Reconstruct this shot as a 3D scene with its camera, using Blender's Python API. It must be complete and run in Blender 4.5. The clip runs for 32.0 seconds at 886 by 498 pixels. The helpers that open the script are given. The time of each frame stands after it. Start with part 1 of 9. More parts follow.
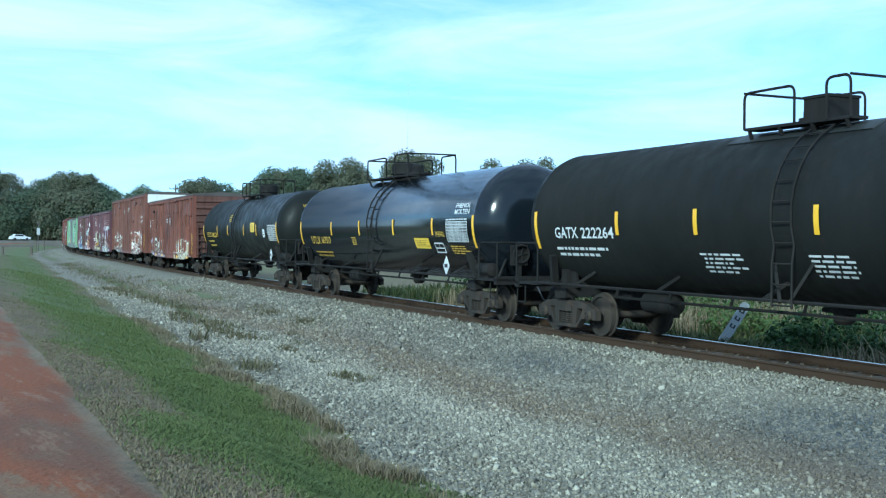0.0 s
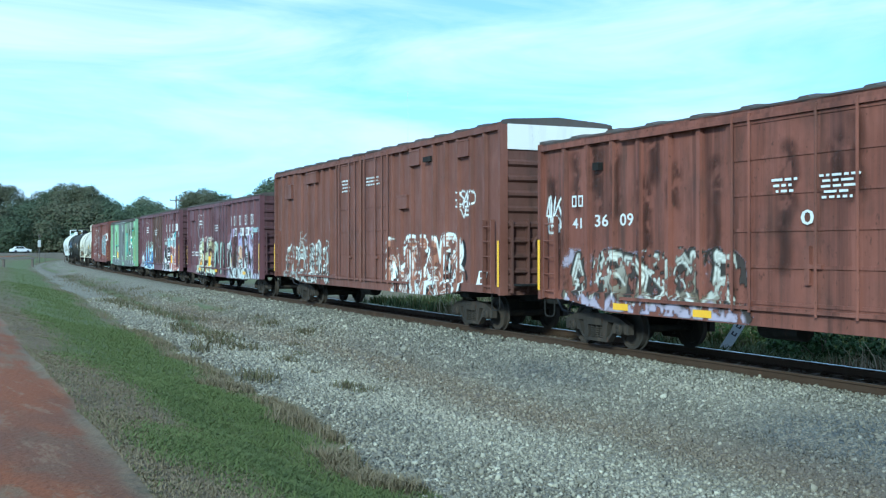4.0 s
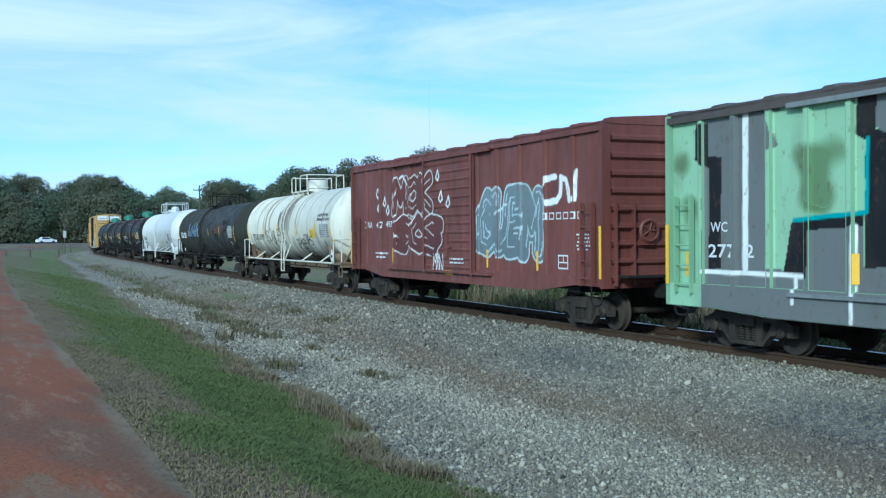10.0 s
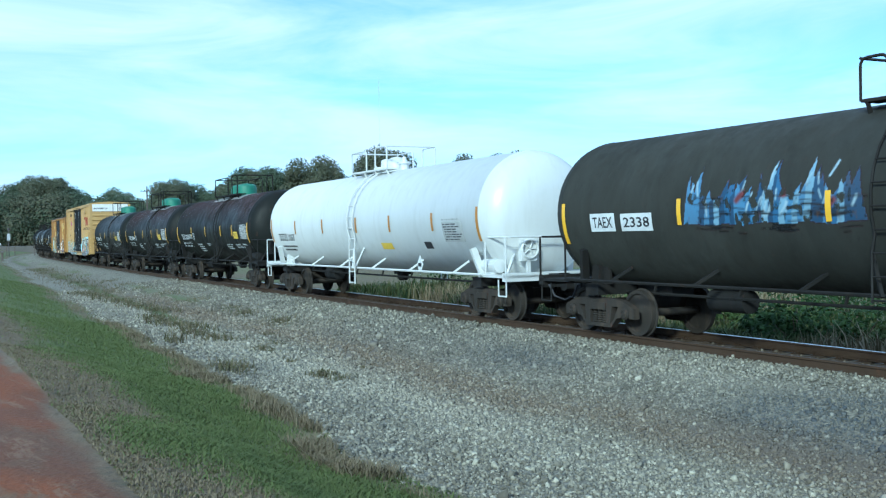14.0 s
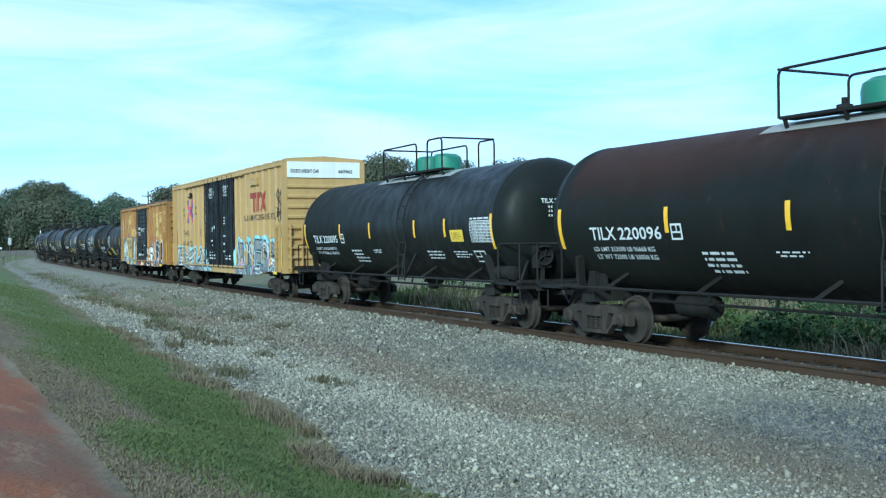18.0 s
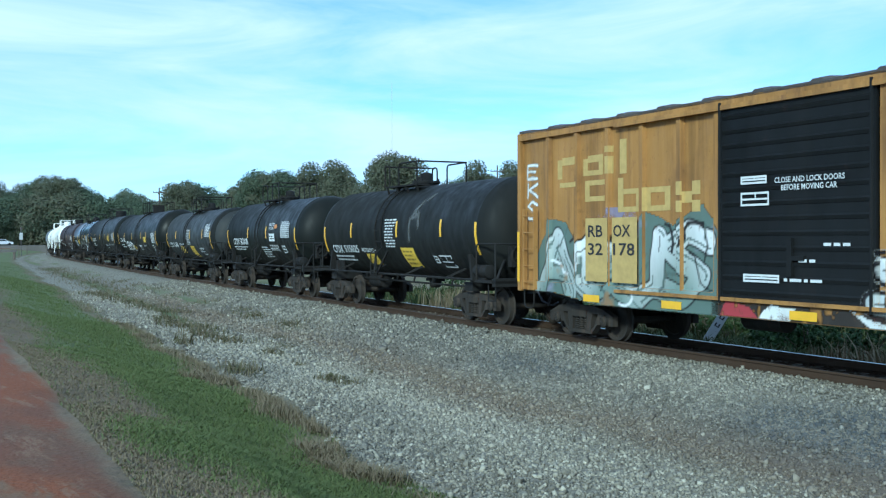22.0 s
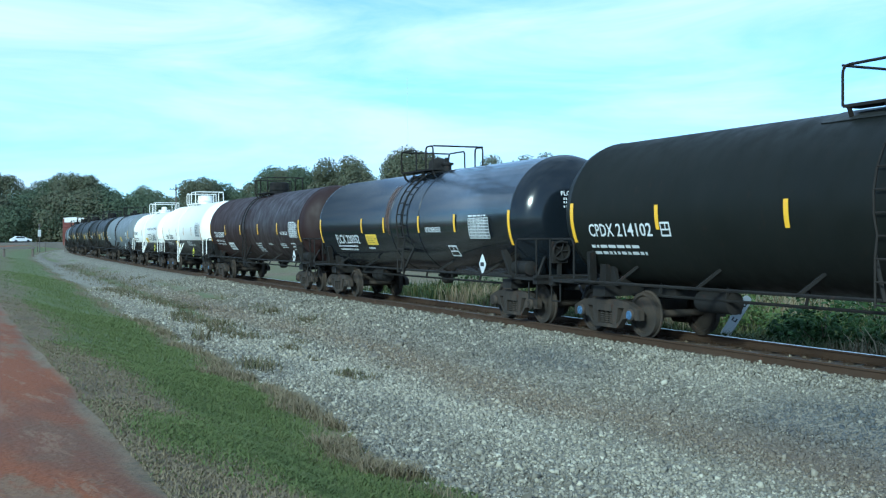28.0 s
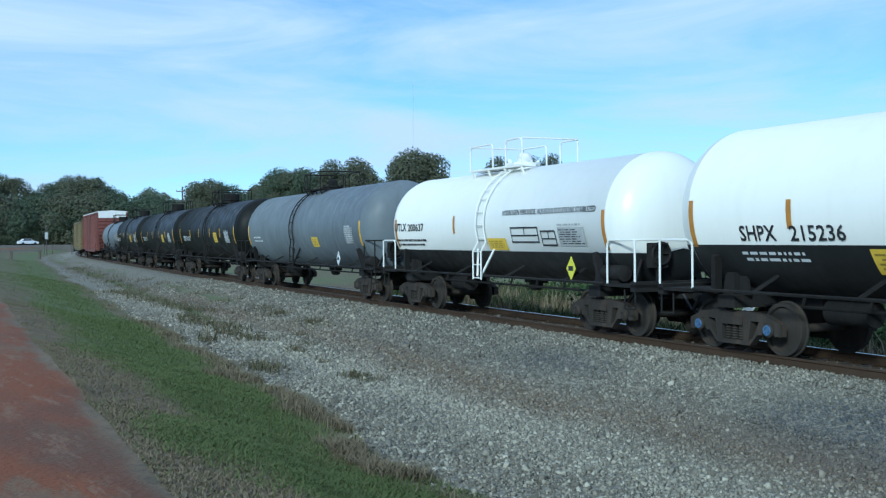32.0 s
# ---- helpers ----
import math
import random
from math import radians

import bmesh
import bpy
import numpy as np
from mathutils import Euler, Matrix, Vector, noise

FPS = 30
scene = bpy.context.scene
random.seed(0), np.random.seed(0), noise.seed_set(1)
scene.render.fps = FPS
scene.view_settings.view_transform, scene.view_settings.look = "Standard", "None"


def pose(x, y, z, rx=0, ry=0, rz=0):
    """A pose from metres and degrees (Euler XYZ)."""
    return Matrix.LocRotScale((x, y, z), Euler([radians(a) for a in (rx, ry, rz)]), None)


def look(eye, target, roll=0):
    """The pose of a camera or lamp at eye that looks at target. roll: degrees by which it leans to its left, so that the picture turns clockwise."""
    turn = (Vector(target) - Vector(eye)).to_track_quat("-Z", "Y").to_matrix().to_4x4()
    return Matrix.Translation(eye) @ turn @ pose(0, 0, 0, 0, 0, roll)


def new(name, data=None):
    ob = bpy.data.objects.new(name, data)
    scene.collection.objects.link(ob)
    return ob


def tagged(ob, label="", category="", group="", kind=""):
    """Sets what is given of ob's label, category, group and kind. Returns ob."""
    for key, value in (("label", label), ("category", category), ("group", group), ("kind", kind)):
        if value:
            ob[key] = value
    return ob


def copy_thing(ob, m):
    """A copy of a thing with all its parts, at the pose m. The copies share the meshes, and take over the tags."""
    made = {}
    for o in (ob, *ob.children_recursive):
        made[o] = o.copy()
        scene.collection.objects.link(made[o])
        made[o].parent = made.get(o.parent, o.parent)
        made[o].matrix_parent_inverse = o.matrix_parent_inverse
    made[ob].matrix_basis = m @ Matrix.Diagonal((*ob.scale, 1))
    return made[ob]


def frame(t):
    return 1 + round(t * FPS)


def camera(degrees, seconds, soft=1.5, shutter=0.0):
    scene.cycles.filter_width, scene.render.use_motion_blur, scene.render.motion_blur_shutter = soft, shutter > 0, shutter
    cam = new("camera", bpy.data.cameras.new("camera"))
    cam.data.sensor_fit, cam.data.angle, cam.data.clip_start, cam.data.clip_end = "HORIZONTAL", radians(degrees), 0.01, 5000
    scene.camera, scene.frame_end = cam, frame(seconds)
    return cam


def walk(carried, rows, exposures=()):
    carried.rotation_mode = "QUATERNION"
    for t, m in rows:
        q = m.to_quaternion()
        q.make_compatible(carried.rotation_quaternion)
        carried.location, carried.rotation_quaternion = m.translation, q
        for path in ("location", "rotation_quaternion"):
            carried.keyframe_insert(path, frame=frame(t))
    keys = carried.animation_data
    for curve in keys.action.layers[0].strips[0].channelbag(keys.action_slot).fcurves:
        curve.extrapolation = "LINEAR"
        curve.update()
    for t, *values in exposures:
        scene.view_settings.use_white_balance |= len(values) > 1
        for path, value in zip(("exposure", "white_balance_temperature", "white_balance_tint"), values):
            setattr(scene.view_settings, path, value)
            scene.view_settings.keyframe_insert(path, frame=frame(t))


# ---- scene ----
FOV = 45.32
EYE = (0.0, 0.0, 2.078)
# seconds, pitch, roll, yaw of the camera, which stands on the path
PATH = [
    (0, -0.58, -0.30, 0.00), (0.5, -0.54, -0.09, -0.13), (1, -0.61, 0.17, -0.26), (1.5, -0.47, 0.05, -0.25),
    (2, -0.43, 0.06, -0.33), (2.5, -0.37, -0.06, -0.06), (3, -0.33, 0.17, -0.14), (3.5, -0.27, 0.01, -0.07),
    (4, -0.06, 0.07, 0.04), (4.5, 0.03, -0.01, 0.25), (6.5, 0.06, 0.34, -0.03), (7, -0.03, 0.27, 0.31), (7.5, 0.22, 0.53, 0.64),
    (8, -0.00, 0.63, 0.76), (8.5, -0.30, 0.29, 0.98), (9, -0.39, 0.18, 1.40), (9.5, -0.48, 0.32, 1.33), (10, -0.72, 0.48, 1.25),
    (10.5, -0.66, 0.43, 1.22), (11, -0.63, 0.46, 0.94), (11.5, -0.47, 0.09, 0.01), (12, -0.38, 0.40, -0.86),
    (12.5, -0.60, 0.79, -1.03), (13, -0.65, 0.69, -1.00), (13.5, -0.68, 1.17, -1.00), (14, -0.81, 1.03, -1.39),
    (14.5, -0.91, 0.96, -1.72), (16.5, -0.65, 0.55, -1.67), (17, -0.77, 0.62, -1.24), (17.5, -0.71, 0.92, -1.24),
    (18, -0.47, 0.77, -1.34), (18.5, -0.34, 0.55, -1.20), (19, -0.23, 0.34, -1.16), (19.5, -0.17, 0.41, -1.16),
    (20, -0.09, 0.53, -1.02), (20.5, 0.18, 0.31, -0.89), (21, 0.11, 0.51, -0.61), (21.5, -0.23, 0.29, -0.94),
    (22, -0.49, 0.14, -0.81), (22.5, -0.64, 0.21, -0.66), (23, -0.65, 0.27, -0.41), (23.5, -0.77, 0.54, -0.04),
    (24, -0.87, 0.60, -0.05), (24.5, -0.89, 0.45, -0.24), (25, -0.64, 0.13, -0.39), (25.5, -0.49, 0.12, -0.24),
    (27.5, -0.74, 0.17, -0.06), (28, -0.74, 0.37, 0.05), (28.5, -0.85, 0.54, 0.24), (29, -0.96, 0.56, 0.02),
    (29.5, -0.81, 0.68, 0.08), (30, -0.62, 0.56, 0.17), (30.5, -0.76, 0.58, 0.36), (31, -0.71, 0.57, 0.34),
    (31.5, -0.69, 0.51, 0.39), (32, -0.66, 0.53, 0.38),
]

cam = camera(FOV, 32.0, soft=1.25, shutter=0.0)
EXPOSURES = [(t, e + 0.22, 4760, g - 3) for t, e, g in ((0.0, 0.71, -11), (4.5, 0.71, -11), (8.0, 0.43, -7), (11.0, 0.39, -6), (13.5, 0.60, -9), (17.0, 0.71, -11), (19.0, 0.70, -11), (20.0, 0.60, -10), (21.0, 0.48, -9), (22.0, 0.54, -9), (23.5, 0.70, -11), (26.0, 0.70, -11), (29.5, 0.62, -9), (31.0, 0.40, -5), (32.0, 0.20, -5))]
walk(cam, [(t, pose(*EYE, 90 + p, r, w)) for t, p, r, w in PATH], exposures=EXPOSURES)

# ---- light ----
SUN_AZ, SUN_EL = radians(-112), radians(24)      # azimuth from +x towards +y
world = bpy.data.worlds.new("world")
scene.world = world
world.use_nodes = True


def build_world():
    nt = world.node_tree
    nt.nodes.clear()
    out = nt.nodes.new("ShaderNodeOutputWorld")
    bg = nt.nodes.new("ShaderNodeBackground")
    sky = nt.nodes.new("ShaderNodeTexSky")
    sky.sky_type, sky.sun_disc = "NISHITA", False
    sky.sun_elevation, sky.sun_rotation = SUN_EL, radians(90) - SUN_AZ
    sky.air_density, sky.dust_density, sky.ozone_density = 0.75, 0.1, 4.0
    tc = nt.nodes.new("ShaderNodeTexCoord")
    mp = nt.nodes.new("ShaderNodeMapping")
    mp.inputs["Scale"].default_value = (1.3, 1.3, 7.0)
    mp.inputs["Location"].default_value = (2.6, 4.1, 0.7)
    mp.inputs["Rotation"].default_value = (radians(6), radians(-10), 0.4)
    n1 = nt.nodes.new("ShaderNodeTexNoise")
    n1.inputs["Scale"].default_value, n1.inputs["Detail"].default_value, n1.inputs["Roughness"].default_value = 2.3, 7.0, 0.58
    n1.inputs["Distortion"].default_value = 0.6
    ramp = nt.nodes.new("ShaderNodeValToRGB")
    ramp.color_ramp.elements[0].position, ramp.color_ramp.elements[1].position = 0.36, 0.66
    ramp.color_ramp.elements[0].color = (0.26, 0.26, 0.26, 1)
    mix = nt.nodes.new("ShaderNodeMix")
    mix.data_type = "RGBA"
    mix.inputs["B"].default_value = CLOUD
    nt.links.new(tc.outputs["Generated"], mp.inputs["Vector"])
    nt.links.new(mp.outputs["Vector"], n1.inputs["Vector"])
    nt.links.new(n1.outputs["Fac"], ramp.inputs["Fac"])
    nt.links.new(ramp.outputs["Color"], mix.inputs["Factor"])
    nt.links.new(sky.outputs["Color"], mix.inputs["A"])
    nt.links.new(mix.outputs["Result"], bg.inputs["Color"])
    bg.inputs["Strength"].default_value = SKY
    nt.links.new(bg.outputs["Background"], out.inputs["Surface"])


CLOUD, SKY = (5.55, 5.65, 6.55, 1), 0.10
build_world()
sun = new("sun", bpy.data.lights.new("sun", "SUN"))
sun.data.energy, sun.data.angle, sun.data.color = 2.15, radians(7), (1.0, 0.90, 0.74)
sun.matrix_world = look((math.cos(SUN_AZ) * math.cos(SUN_EL) * 100, math.sin(SUN_AZ) * math.cos(SUN_EL) * 100, math.sin(SUN_EL) * 100), (0, 0, 0))

# ---- the line of the track: s metres along it, u metres from it towards the camera ----
SG = np.arange(-400.0, 1400.0, 1.0)
_k = np.interp(SG, [0, 40, 80, 135, 155, 330, 380], [0.00069, 0.00055, 0.00024, 0.0001, 0.0018, 0.0018, 0.0])
_th = np.cumsum(_k)
TH = radians(63.938) + _th - np.interp(0, SG, _th)
_x, _y = np.cumsum(-np.cos(TH)), np.cumsum(np.sin(TH))
TX = _x - np.interp(0, SG, _x) + math.sin(radians(63.938)) * 13.647
TY = _y - np.interp(0, SG, _y) + math.cos(radians(63.938)) * 13.647


def at(s, u=0.0, z=0.0):
    a = np.interp(s, SG, TH)
    return (float(np.interp(s, SG, TX) - np.sin(a) * u), float(np.interp(s, SG, TY) - np.cos(a) * u), z)


def heading(s):
    """Degrees from +x of the way towards smaller s, in which the train runs."""
    return -math.degrees(float(np.interp(s, SG, TH)))


# ---- mesh building ----
class MB:
    """Collects vertices and faces for one mesh."""

    def __init__(self):
        self.v, self.f, self.smooth = [], [], []

    def add(self, vs, fs, smooth=False):
        o = len(self.v)
        self.v.extend(vs)
        self.f.extend([tuple(i + o for i in q) for q in fs])
        self.smooth.extend([smooth] * len(fs))
        return self

    def box(self, x0, x1, y0, y1, z0, z1):
        vs = [(x, y, z) for x in (x0, x1) for y in (y0, y1) for z in (z0, z1)]
        return self.add(vs, [(0, 1, 3, 2), (4, 6, 7, 5), (0, 4, 5, 1), (2, 3, 7, 6), (0, 2, 6, 4), (1, 5, 7, 3)])

    def bar(self, p, q, w, h=None):
        """A straight square bar from p to q."""
        p, q = Vector(p), Vector(q)
        d = (q - p).normalized()
        up = Vector((0, 0, 1)) if abs(d.z) < 0.9 else Vector((1, 0, 0))
        a = d.cross(up).normalized() * w / 2
        b = a.cross(d).normalized() * (h or w) / 2
        vs = [tuple(e + i * a + j * b) for e in (p, q) for i, j in ((-1, -1), (1, -1), (1, 1), (-1, 1))]
        return self.add(vs, [(3, 2, 1, 0), (4, 5, 6, 7), (0, 1, 5, 4), (1, 2, 6, 5), (2, 3, 7, 6), (3, 0, 4, 7)])

    def tube(self, pts, r, n=6, caps=True):
        pts = [Vector(p) for p in pts]
        vs, fs = [], []
        prev = None
        for i, p in enumerate(pts):
            d = (pts[min(i + 1, len(pts) - 1)] - pts[max(i - 1, 0)]).normalized()
            a = prev - d * prev.dot(d) if prev else d.cross(Vector((0.31, 0.22, 0.93)))
            if a.length < 1e-4:
                a = d.cross(Vector((1, 0, 0)))
            a.normalize()
            prev = a
            b = d.cross(a)
            rr = r[i] if isinstance(r, (list, tuple)) else r
            for k in range(n):
                t = 2 * math.pi * k / n
                vs.append(tuple(p + a * math.cos(t) * rr + b * math.sin(t) * rr))
        for i in range(len(pts) - 1):
            for k in range(n):
                fs.append((i * n + k, i * n + (k + 1) % n, (i + 1) * n + (k + 1) % n, (i + 1) * n + k))
        if caps:
            fs.append(tuple(range(n - 1, -1, -1)))
            fs.append(tuple((len(pts) - 1) * n + k for k in range(n)))
        return self.add(vs, fs, True)

    def lathe(self, prof, axis, c, n=24, closed=False):
        """Turns (along, radius) pairs round the x, y or z axis through c."""
        vs, fs = [], []
        for h, r in prof:
            for k in range(n):
                t = 2 * math.pi * k / n
                i, j = r * math.cos(t), r * math.sin(t)
                p = {"x": (h, i, j), "y": (j, h, i), "z": (i, j, h)}[axis]
                vs.append((p[0] + c[0], p[1] + c[1], p[2] + c[2]))
        m = len(prof)
        for a in range(m if closed else m - 1):
            b = (a + 1) % m
            for k in range(n):
                fs.append((a * n + k, a * n + (k + 1) % n, b * n + (k + 1) % n, b * n + k))
        if not closed:
            fs.append(tuple(range(n - 1, -1, -1)))
            fs.append(tuple((m - 1) * n + k for k in range(n)))
        return self.add(vs, fs, True)

    def prism(self, poly, y0, y1):
        """A polygon of (x, z) pairs, thick from y0 to y1."""
        n = len(poly)
        vs = [(x, y0, z) for x, z in poly] + [(x, y1, z) for x, z in poly]
        fs = [tuple(range(n - 1, -1, -1)), tuple(range(n, 2 * n))] + [(i, (i + 1) % n, (i + 1) % n + n, i + n) for i in range(n)]
        return self.add(vs, fs)

    def mesh(self, name, mat=None, fix=True):
        me = bpy.data.meshes.new(name)
        me.from_pydata(self.v, [], self.f)
        me.polygons.foreach_set("use_smooth", self.smooth)
        if fix:
            bm = bmesh.new()
            bm.from_mesh(me)
            bmesh.ops.recalc_face_normals(bm, faces=bm.faces)
            bm.to_mesh(me)
            bm.free()
        if any(self.smooth):
            me.set_sharp_from_angle(angle=radians(38))
        if mat:
            me.materials.append(mat)
        return me


def part(name, me, mat, parent, label="", m=None):
    """One mesh object under a thing or part; me is a mesh or an MB."""
    if isinstance(me, MB):
        me = me.mesh(name, mat)
    ob = new(name, me)
    if parent:
        ob.parent = parent
    if m is not None:
        ob.matrix_basis = m
    return tagged(ob, label)


# ---- materials ----
def shader(name, rough=0.6, metal=0.0):
    m = bpy.data.materials.new(name)
    m.use_nodes = True
    b = m.node_tree.nodes["Principled BSDF"]
    b.inputs["Roughness"].default_value, b.inputs["Metallic"].default_value = rough, metal
    return m, m.node_tree, b


def tex(nt, scale, stretch=(1, 1, 1), detail=4.0, rough=0.55, coord="Object", lo=0.4, hi=0.6, kind="ShaderNodeTexNoise", turn=None):
    """A noise in real metres, sharpened between lo and hi; gives a factor socket."""
    tc = nt.nodes.new("ShaderNodeTexCoord")
    mp = nt.nodes.new("ShaderNodeMapping")
    mp.inputs["Scale"].default_value = stretch
    if turn is not None:
        mp.vector_type = "TEXTURE"
        mp.inputs["Scale"].default_value = tuple(1 / q for q in stretch)
        mp.inputs["Rotation"].default_value = (0, 0, radians(turn))
    n = nt.nodes.new(kind)
    n.inputs["Scale"].default_value = scale
    n.inputs["Detail"].default_value = detail
    n.inputs["Roughness"].default_value = rough
    r = nt.nodes.new("ShaderNodeMapRange")
    r.inputs["From Min"].default_value, r.inputs["From Max"].default_value = lo, hi
    nt.links.new(tc.outputs[coord], mp.inputs["Vector"])
    nt.links.new(mp.outputs["Vector"], n.inputs["Vector"])
    nt.links.new(n.outputs["Fac"], r.inputs["Value"])
    return r.outputs["Result"]


def blend(nt, fac, a, b, amount=1.0):
    """Mixes two colours (tuples or sockets) by a factor socket."""
    mx = nt.nodes.new("ShaderNodeMix")
    mx.data_type = "RGBA"
    if amount != 1.0:
        mu = nt.nodes.new("ShaderNodeMath")
        mu.operation = "MULTIPLY"
        mu.inputs[1].default_value = amount
        nt.links.new(fac, mu.inputs[0])
        fac = mu.outputs[0]
    nt.links.new(fac, mx.inputs["Factor"])
    for key, c in (("A", a), ("B", b)):
        if isinstance(c, tuple):
            mx.inputs[key].default_value = (*c[:3], 1)
        else:
            nt.links.new(c, mx.inputs[key])
    return mx.outputs["Result"]


def bump(nt, b, fac, strength, dist=0.01):
    n = nt.nodes.new("ShaderNodeBump")
    n.inputs["Strength"].default_value, n.inputs["Distance"].default_value = strength, dist
    nt.links.new(fac, n.inputs["Height"])
    nt.links.new(n.outputs["Normal"], b.inputs["Normal"])


def paint(name, rgb, rough=0.5, rust=0.2, grime=0.35, grime_rgb=(0.10, 0.085, 0.07), fade=0.15, rust_rgb=(0.13, 0.055, 0.03), spec=0.5, streak=0.0):
    """Weathered paint on steel: fading, vertical streaks of grime, specks of rust."""
    m, nt, b = shader(name, rough)
    b.inputs["Specular IOR Level"].default_value = spec
    pale = tuple(min(1, c * (1 + fade) + 0.03 * fade) for c in rgb)
    c = blend(nt, tex(nt, 0.45, (1, 1, 0.6), 5, lo=0.35, hi=0.7), rgb, pale)
    c = blend(nt, tex(nt, 2.2, (1.6, 1.6, 0.16), 5, lo=0.50, hi=0.78), c, grime_rgb, grime)
    c = blend(nt, tex(nt, 0.8, (1, 1, 1), 8, 0.65, lo=0.52, hi=0.75), c, grime_rgb, grime * 0.7)
    c = blend(nt, tex(nt, 5.0, (1, 1, 0.5), 8, 0.7, lo=0.60, hi=0.70), c, rust_rgb, rust)
    if streak:
        # sun-bleached patches, runs of water from the eaves and dust thrown up from the track
        c = blend(nt, tex(nt, 0.7, (1, 1, 0.8), 9, 0.68, lo=0.47, hi=0.68), c, tuple(min(1, q * 1.45 + 0.012) for q in rgb), streak)
        c = blend(nt, tex(nt, 1.5, (2.6, 2.6, 0.07), 6, 0.6, lo=0.50, hi=0.72), c, tuple(q * 0.42 for q in rgb), streak)
        c = blend(nt, tex(nt, 3.3, (2.2, 2.2, 0.10), 6, 0.6, lo=0.56, hi=0.70), c, tuple(min(1, q * 1.6 + 0.02) for q in rgb), streak * 0.6)
        c = blend(nt, tex(nt, 11.0, (1, 1, 0.6), 6, 0.7, lo=0.60, hi=0.68), c, tuple(q * 0.45 for q in rgb), streak)
    nt.links.new(c, b.inputs["Base Color"])
    r = nt.nodes.new("ShaderNodeMapRange")
    r.inputs["To Min"].default_value, r.inputs["To Max"].default_value = rough * 0.8, min(1, rough * 1.42)
    nt.links.new(tex(nt, 3.0, (1, 1, 0.4), 6, lo=0.3, hi=0.7), r.inputs["Value"])
    nt.links.new(r.outputs["Result"], b.inputs["Roughness"])
    bump(nt, b, tex(nt, 1.6, (1, 1, 1), 3, lo=0.2, hi=0.8), 0.12 if rough > 0.3 else 0.025, 0.01)
    return m


def plain(name, rgb, rough=0.6, metal=0.0, vary=0.12, scale=6.0):
    m, nt, b = shader(name, rough, metal)
    c = blend(nt, tex(nt, scale, lo=0.3, hi=0.7), tuple(x * (1 - vary) for x in rgb), tuple(min(1, x * (1 + vary)) for x in rgb))
    nt.links.new(c, b.inputs["Base Color"])
    return m

M = {}


def build_materials():
    M["black"] = paint("black_tank_paint", (0.0095, 0.0110, 0.0098), 0.42, 0.06, 0.2, (0.022, 0.020, 0.016), 0.1, spec=0.13)
    M["gloss"] = paint("glossy_black_paint", (0.0060, 0.0085, 0.0120), 0.15, 0.02, 0.04, (0.018, 0.016, 0.015), 0.1, spec=0.45)
    M["matt"] = paint("faded_black_paint", (0.0120, 0.0128, 0.0118), 0.55, 0.08, 0.3, (0.024, 0.022, 0.018), 0.15, spec=0.13)
    M["brown"] = paint("brown_tank_paint", (0.020, 0.0095, 0.0088), 0.5, 0.12, 0.3, (0.028, 0.018, 0.016), 0.15, spec=0.28)
    M["redtop"] = paint("rust_dusted_black_paint", (0.0095, 0.0110, 0.0098), 0.46, 0.2, 0.3, (0.022, 0.016, 0.013), 0.15, spec=0.13)
    M["grey"] = paint("grey_tank_paint", (0.13, 0.15, 0.165), 0.5, 0.12, 0.35, (0.07, 0.065, 0.06), 0.25)
    M["dkgrey"] = paint("dark_grey_tank_paint", (0.025, 0.0275, 0.0275), 0.5, 0.12, 0.35, (0.034, 0.031, 0.027), 0.25, spec=0.2)
    M["white"] = paint("white_tank_paint", (0.62, 0.635, 0.625), 0.38, 0.05, 0.22, (0.35, 0.32, 0.27), 0.05)
    M["bright"] = paint("clean_white_tank_paint", (0.82, 0.815, 0.765), 0.36, 0.03, 0.08, (0.45, 0.42, 0.34), 0.03)
    M["cream"] = paint("dirty_cream_tank_paint", (0.64, 0.62, 0.52), 0.5, 0.22, 0.42, (0.30, 0.26, 0.18), 0.1, streak=0.10)
    M["lower"] = paint("black_lower_tank_paint", (0.009, 0.010, 0.011), 0.4, 0.05, 0.2, (0.05, 0.045, 0.04), 0.4)
    M["frame"] = paint("grimy_black_steel", (0.013, 0.0125, 0.012), 0.75, 0.25, 0.5, (0.034, 0.027, 0.021), 0.2, spec=0.2)
    M["truck"] = paint("dusty_cast_steel", (0.032, 0.028, 0.024), 0.85, 0.35, 0.8, (0.085, 0.065, 0.048), 0.2, spec=0.15)
    M["tread"] = plain("worn_wheel_steel", (0.16, 0.14, 0.13), 0.5, 0.7)
    M["yellow"] = plain("yellow_reflector", (0.80, 0.47, 0.02), 0.4, 0, 0.05)
    M["label_yellow"] = plain("yellow_placard", (0.74, 0.52, 0.05), 0.5, 0, 0.08)
    M["lt"] = plain("white_stencil", (0.66, 0.68, 0.68), 0.6, 0, 0.1)
    M["lt_yellow"] = plain("yellow_stencil", (0.62, 0.42, 0.05), 0.6, 0, 0.1)
    M["dk"] = plain("black_stencil", (0.02, 0.02, 0.025), 0.6)
    M["green"] = paint("green_dome_paint", (0.035, 0.16, 0.10), 0.45, 0.1, 0.3, (0.06, 0.09, 0.07), 0.3)
    M["silver"] = paint("silver_graffiti_paint", (0.17, 0.185, 0.185), 0.5, 0.1, 0.3, (0.08, 0.075, 0.07), 0.2, streak=0.35)
    M["tan"] = paint("rusty_tan_sill_paint", (0.17, 0.12, 0.075), 0.7, 0.6, 0.6, (0.08, 0.05, 0.03), 0.2, streak=0.6)
    M["chrome"] = plain("bright_steel", (0.5, 0.5, 0.48), 0.35, 0.9)
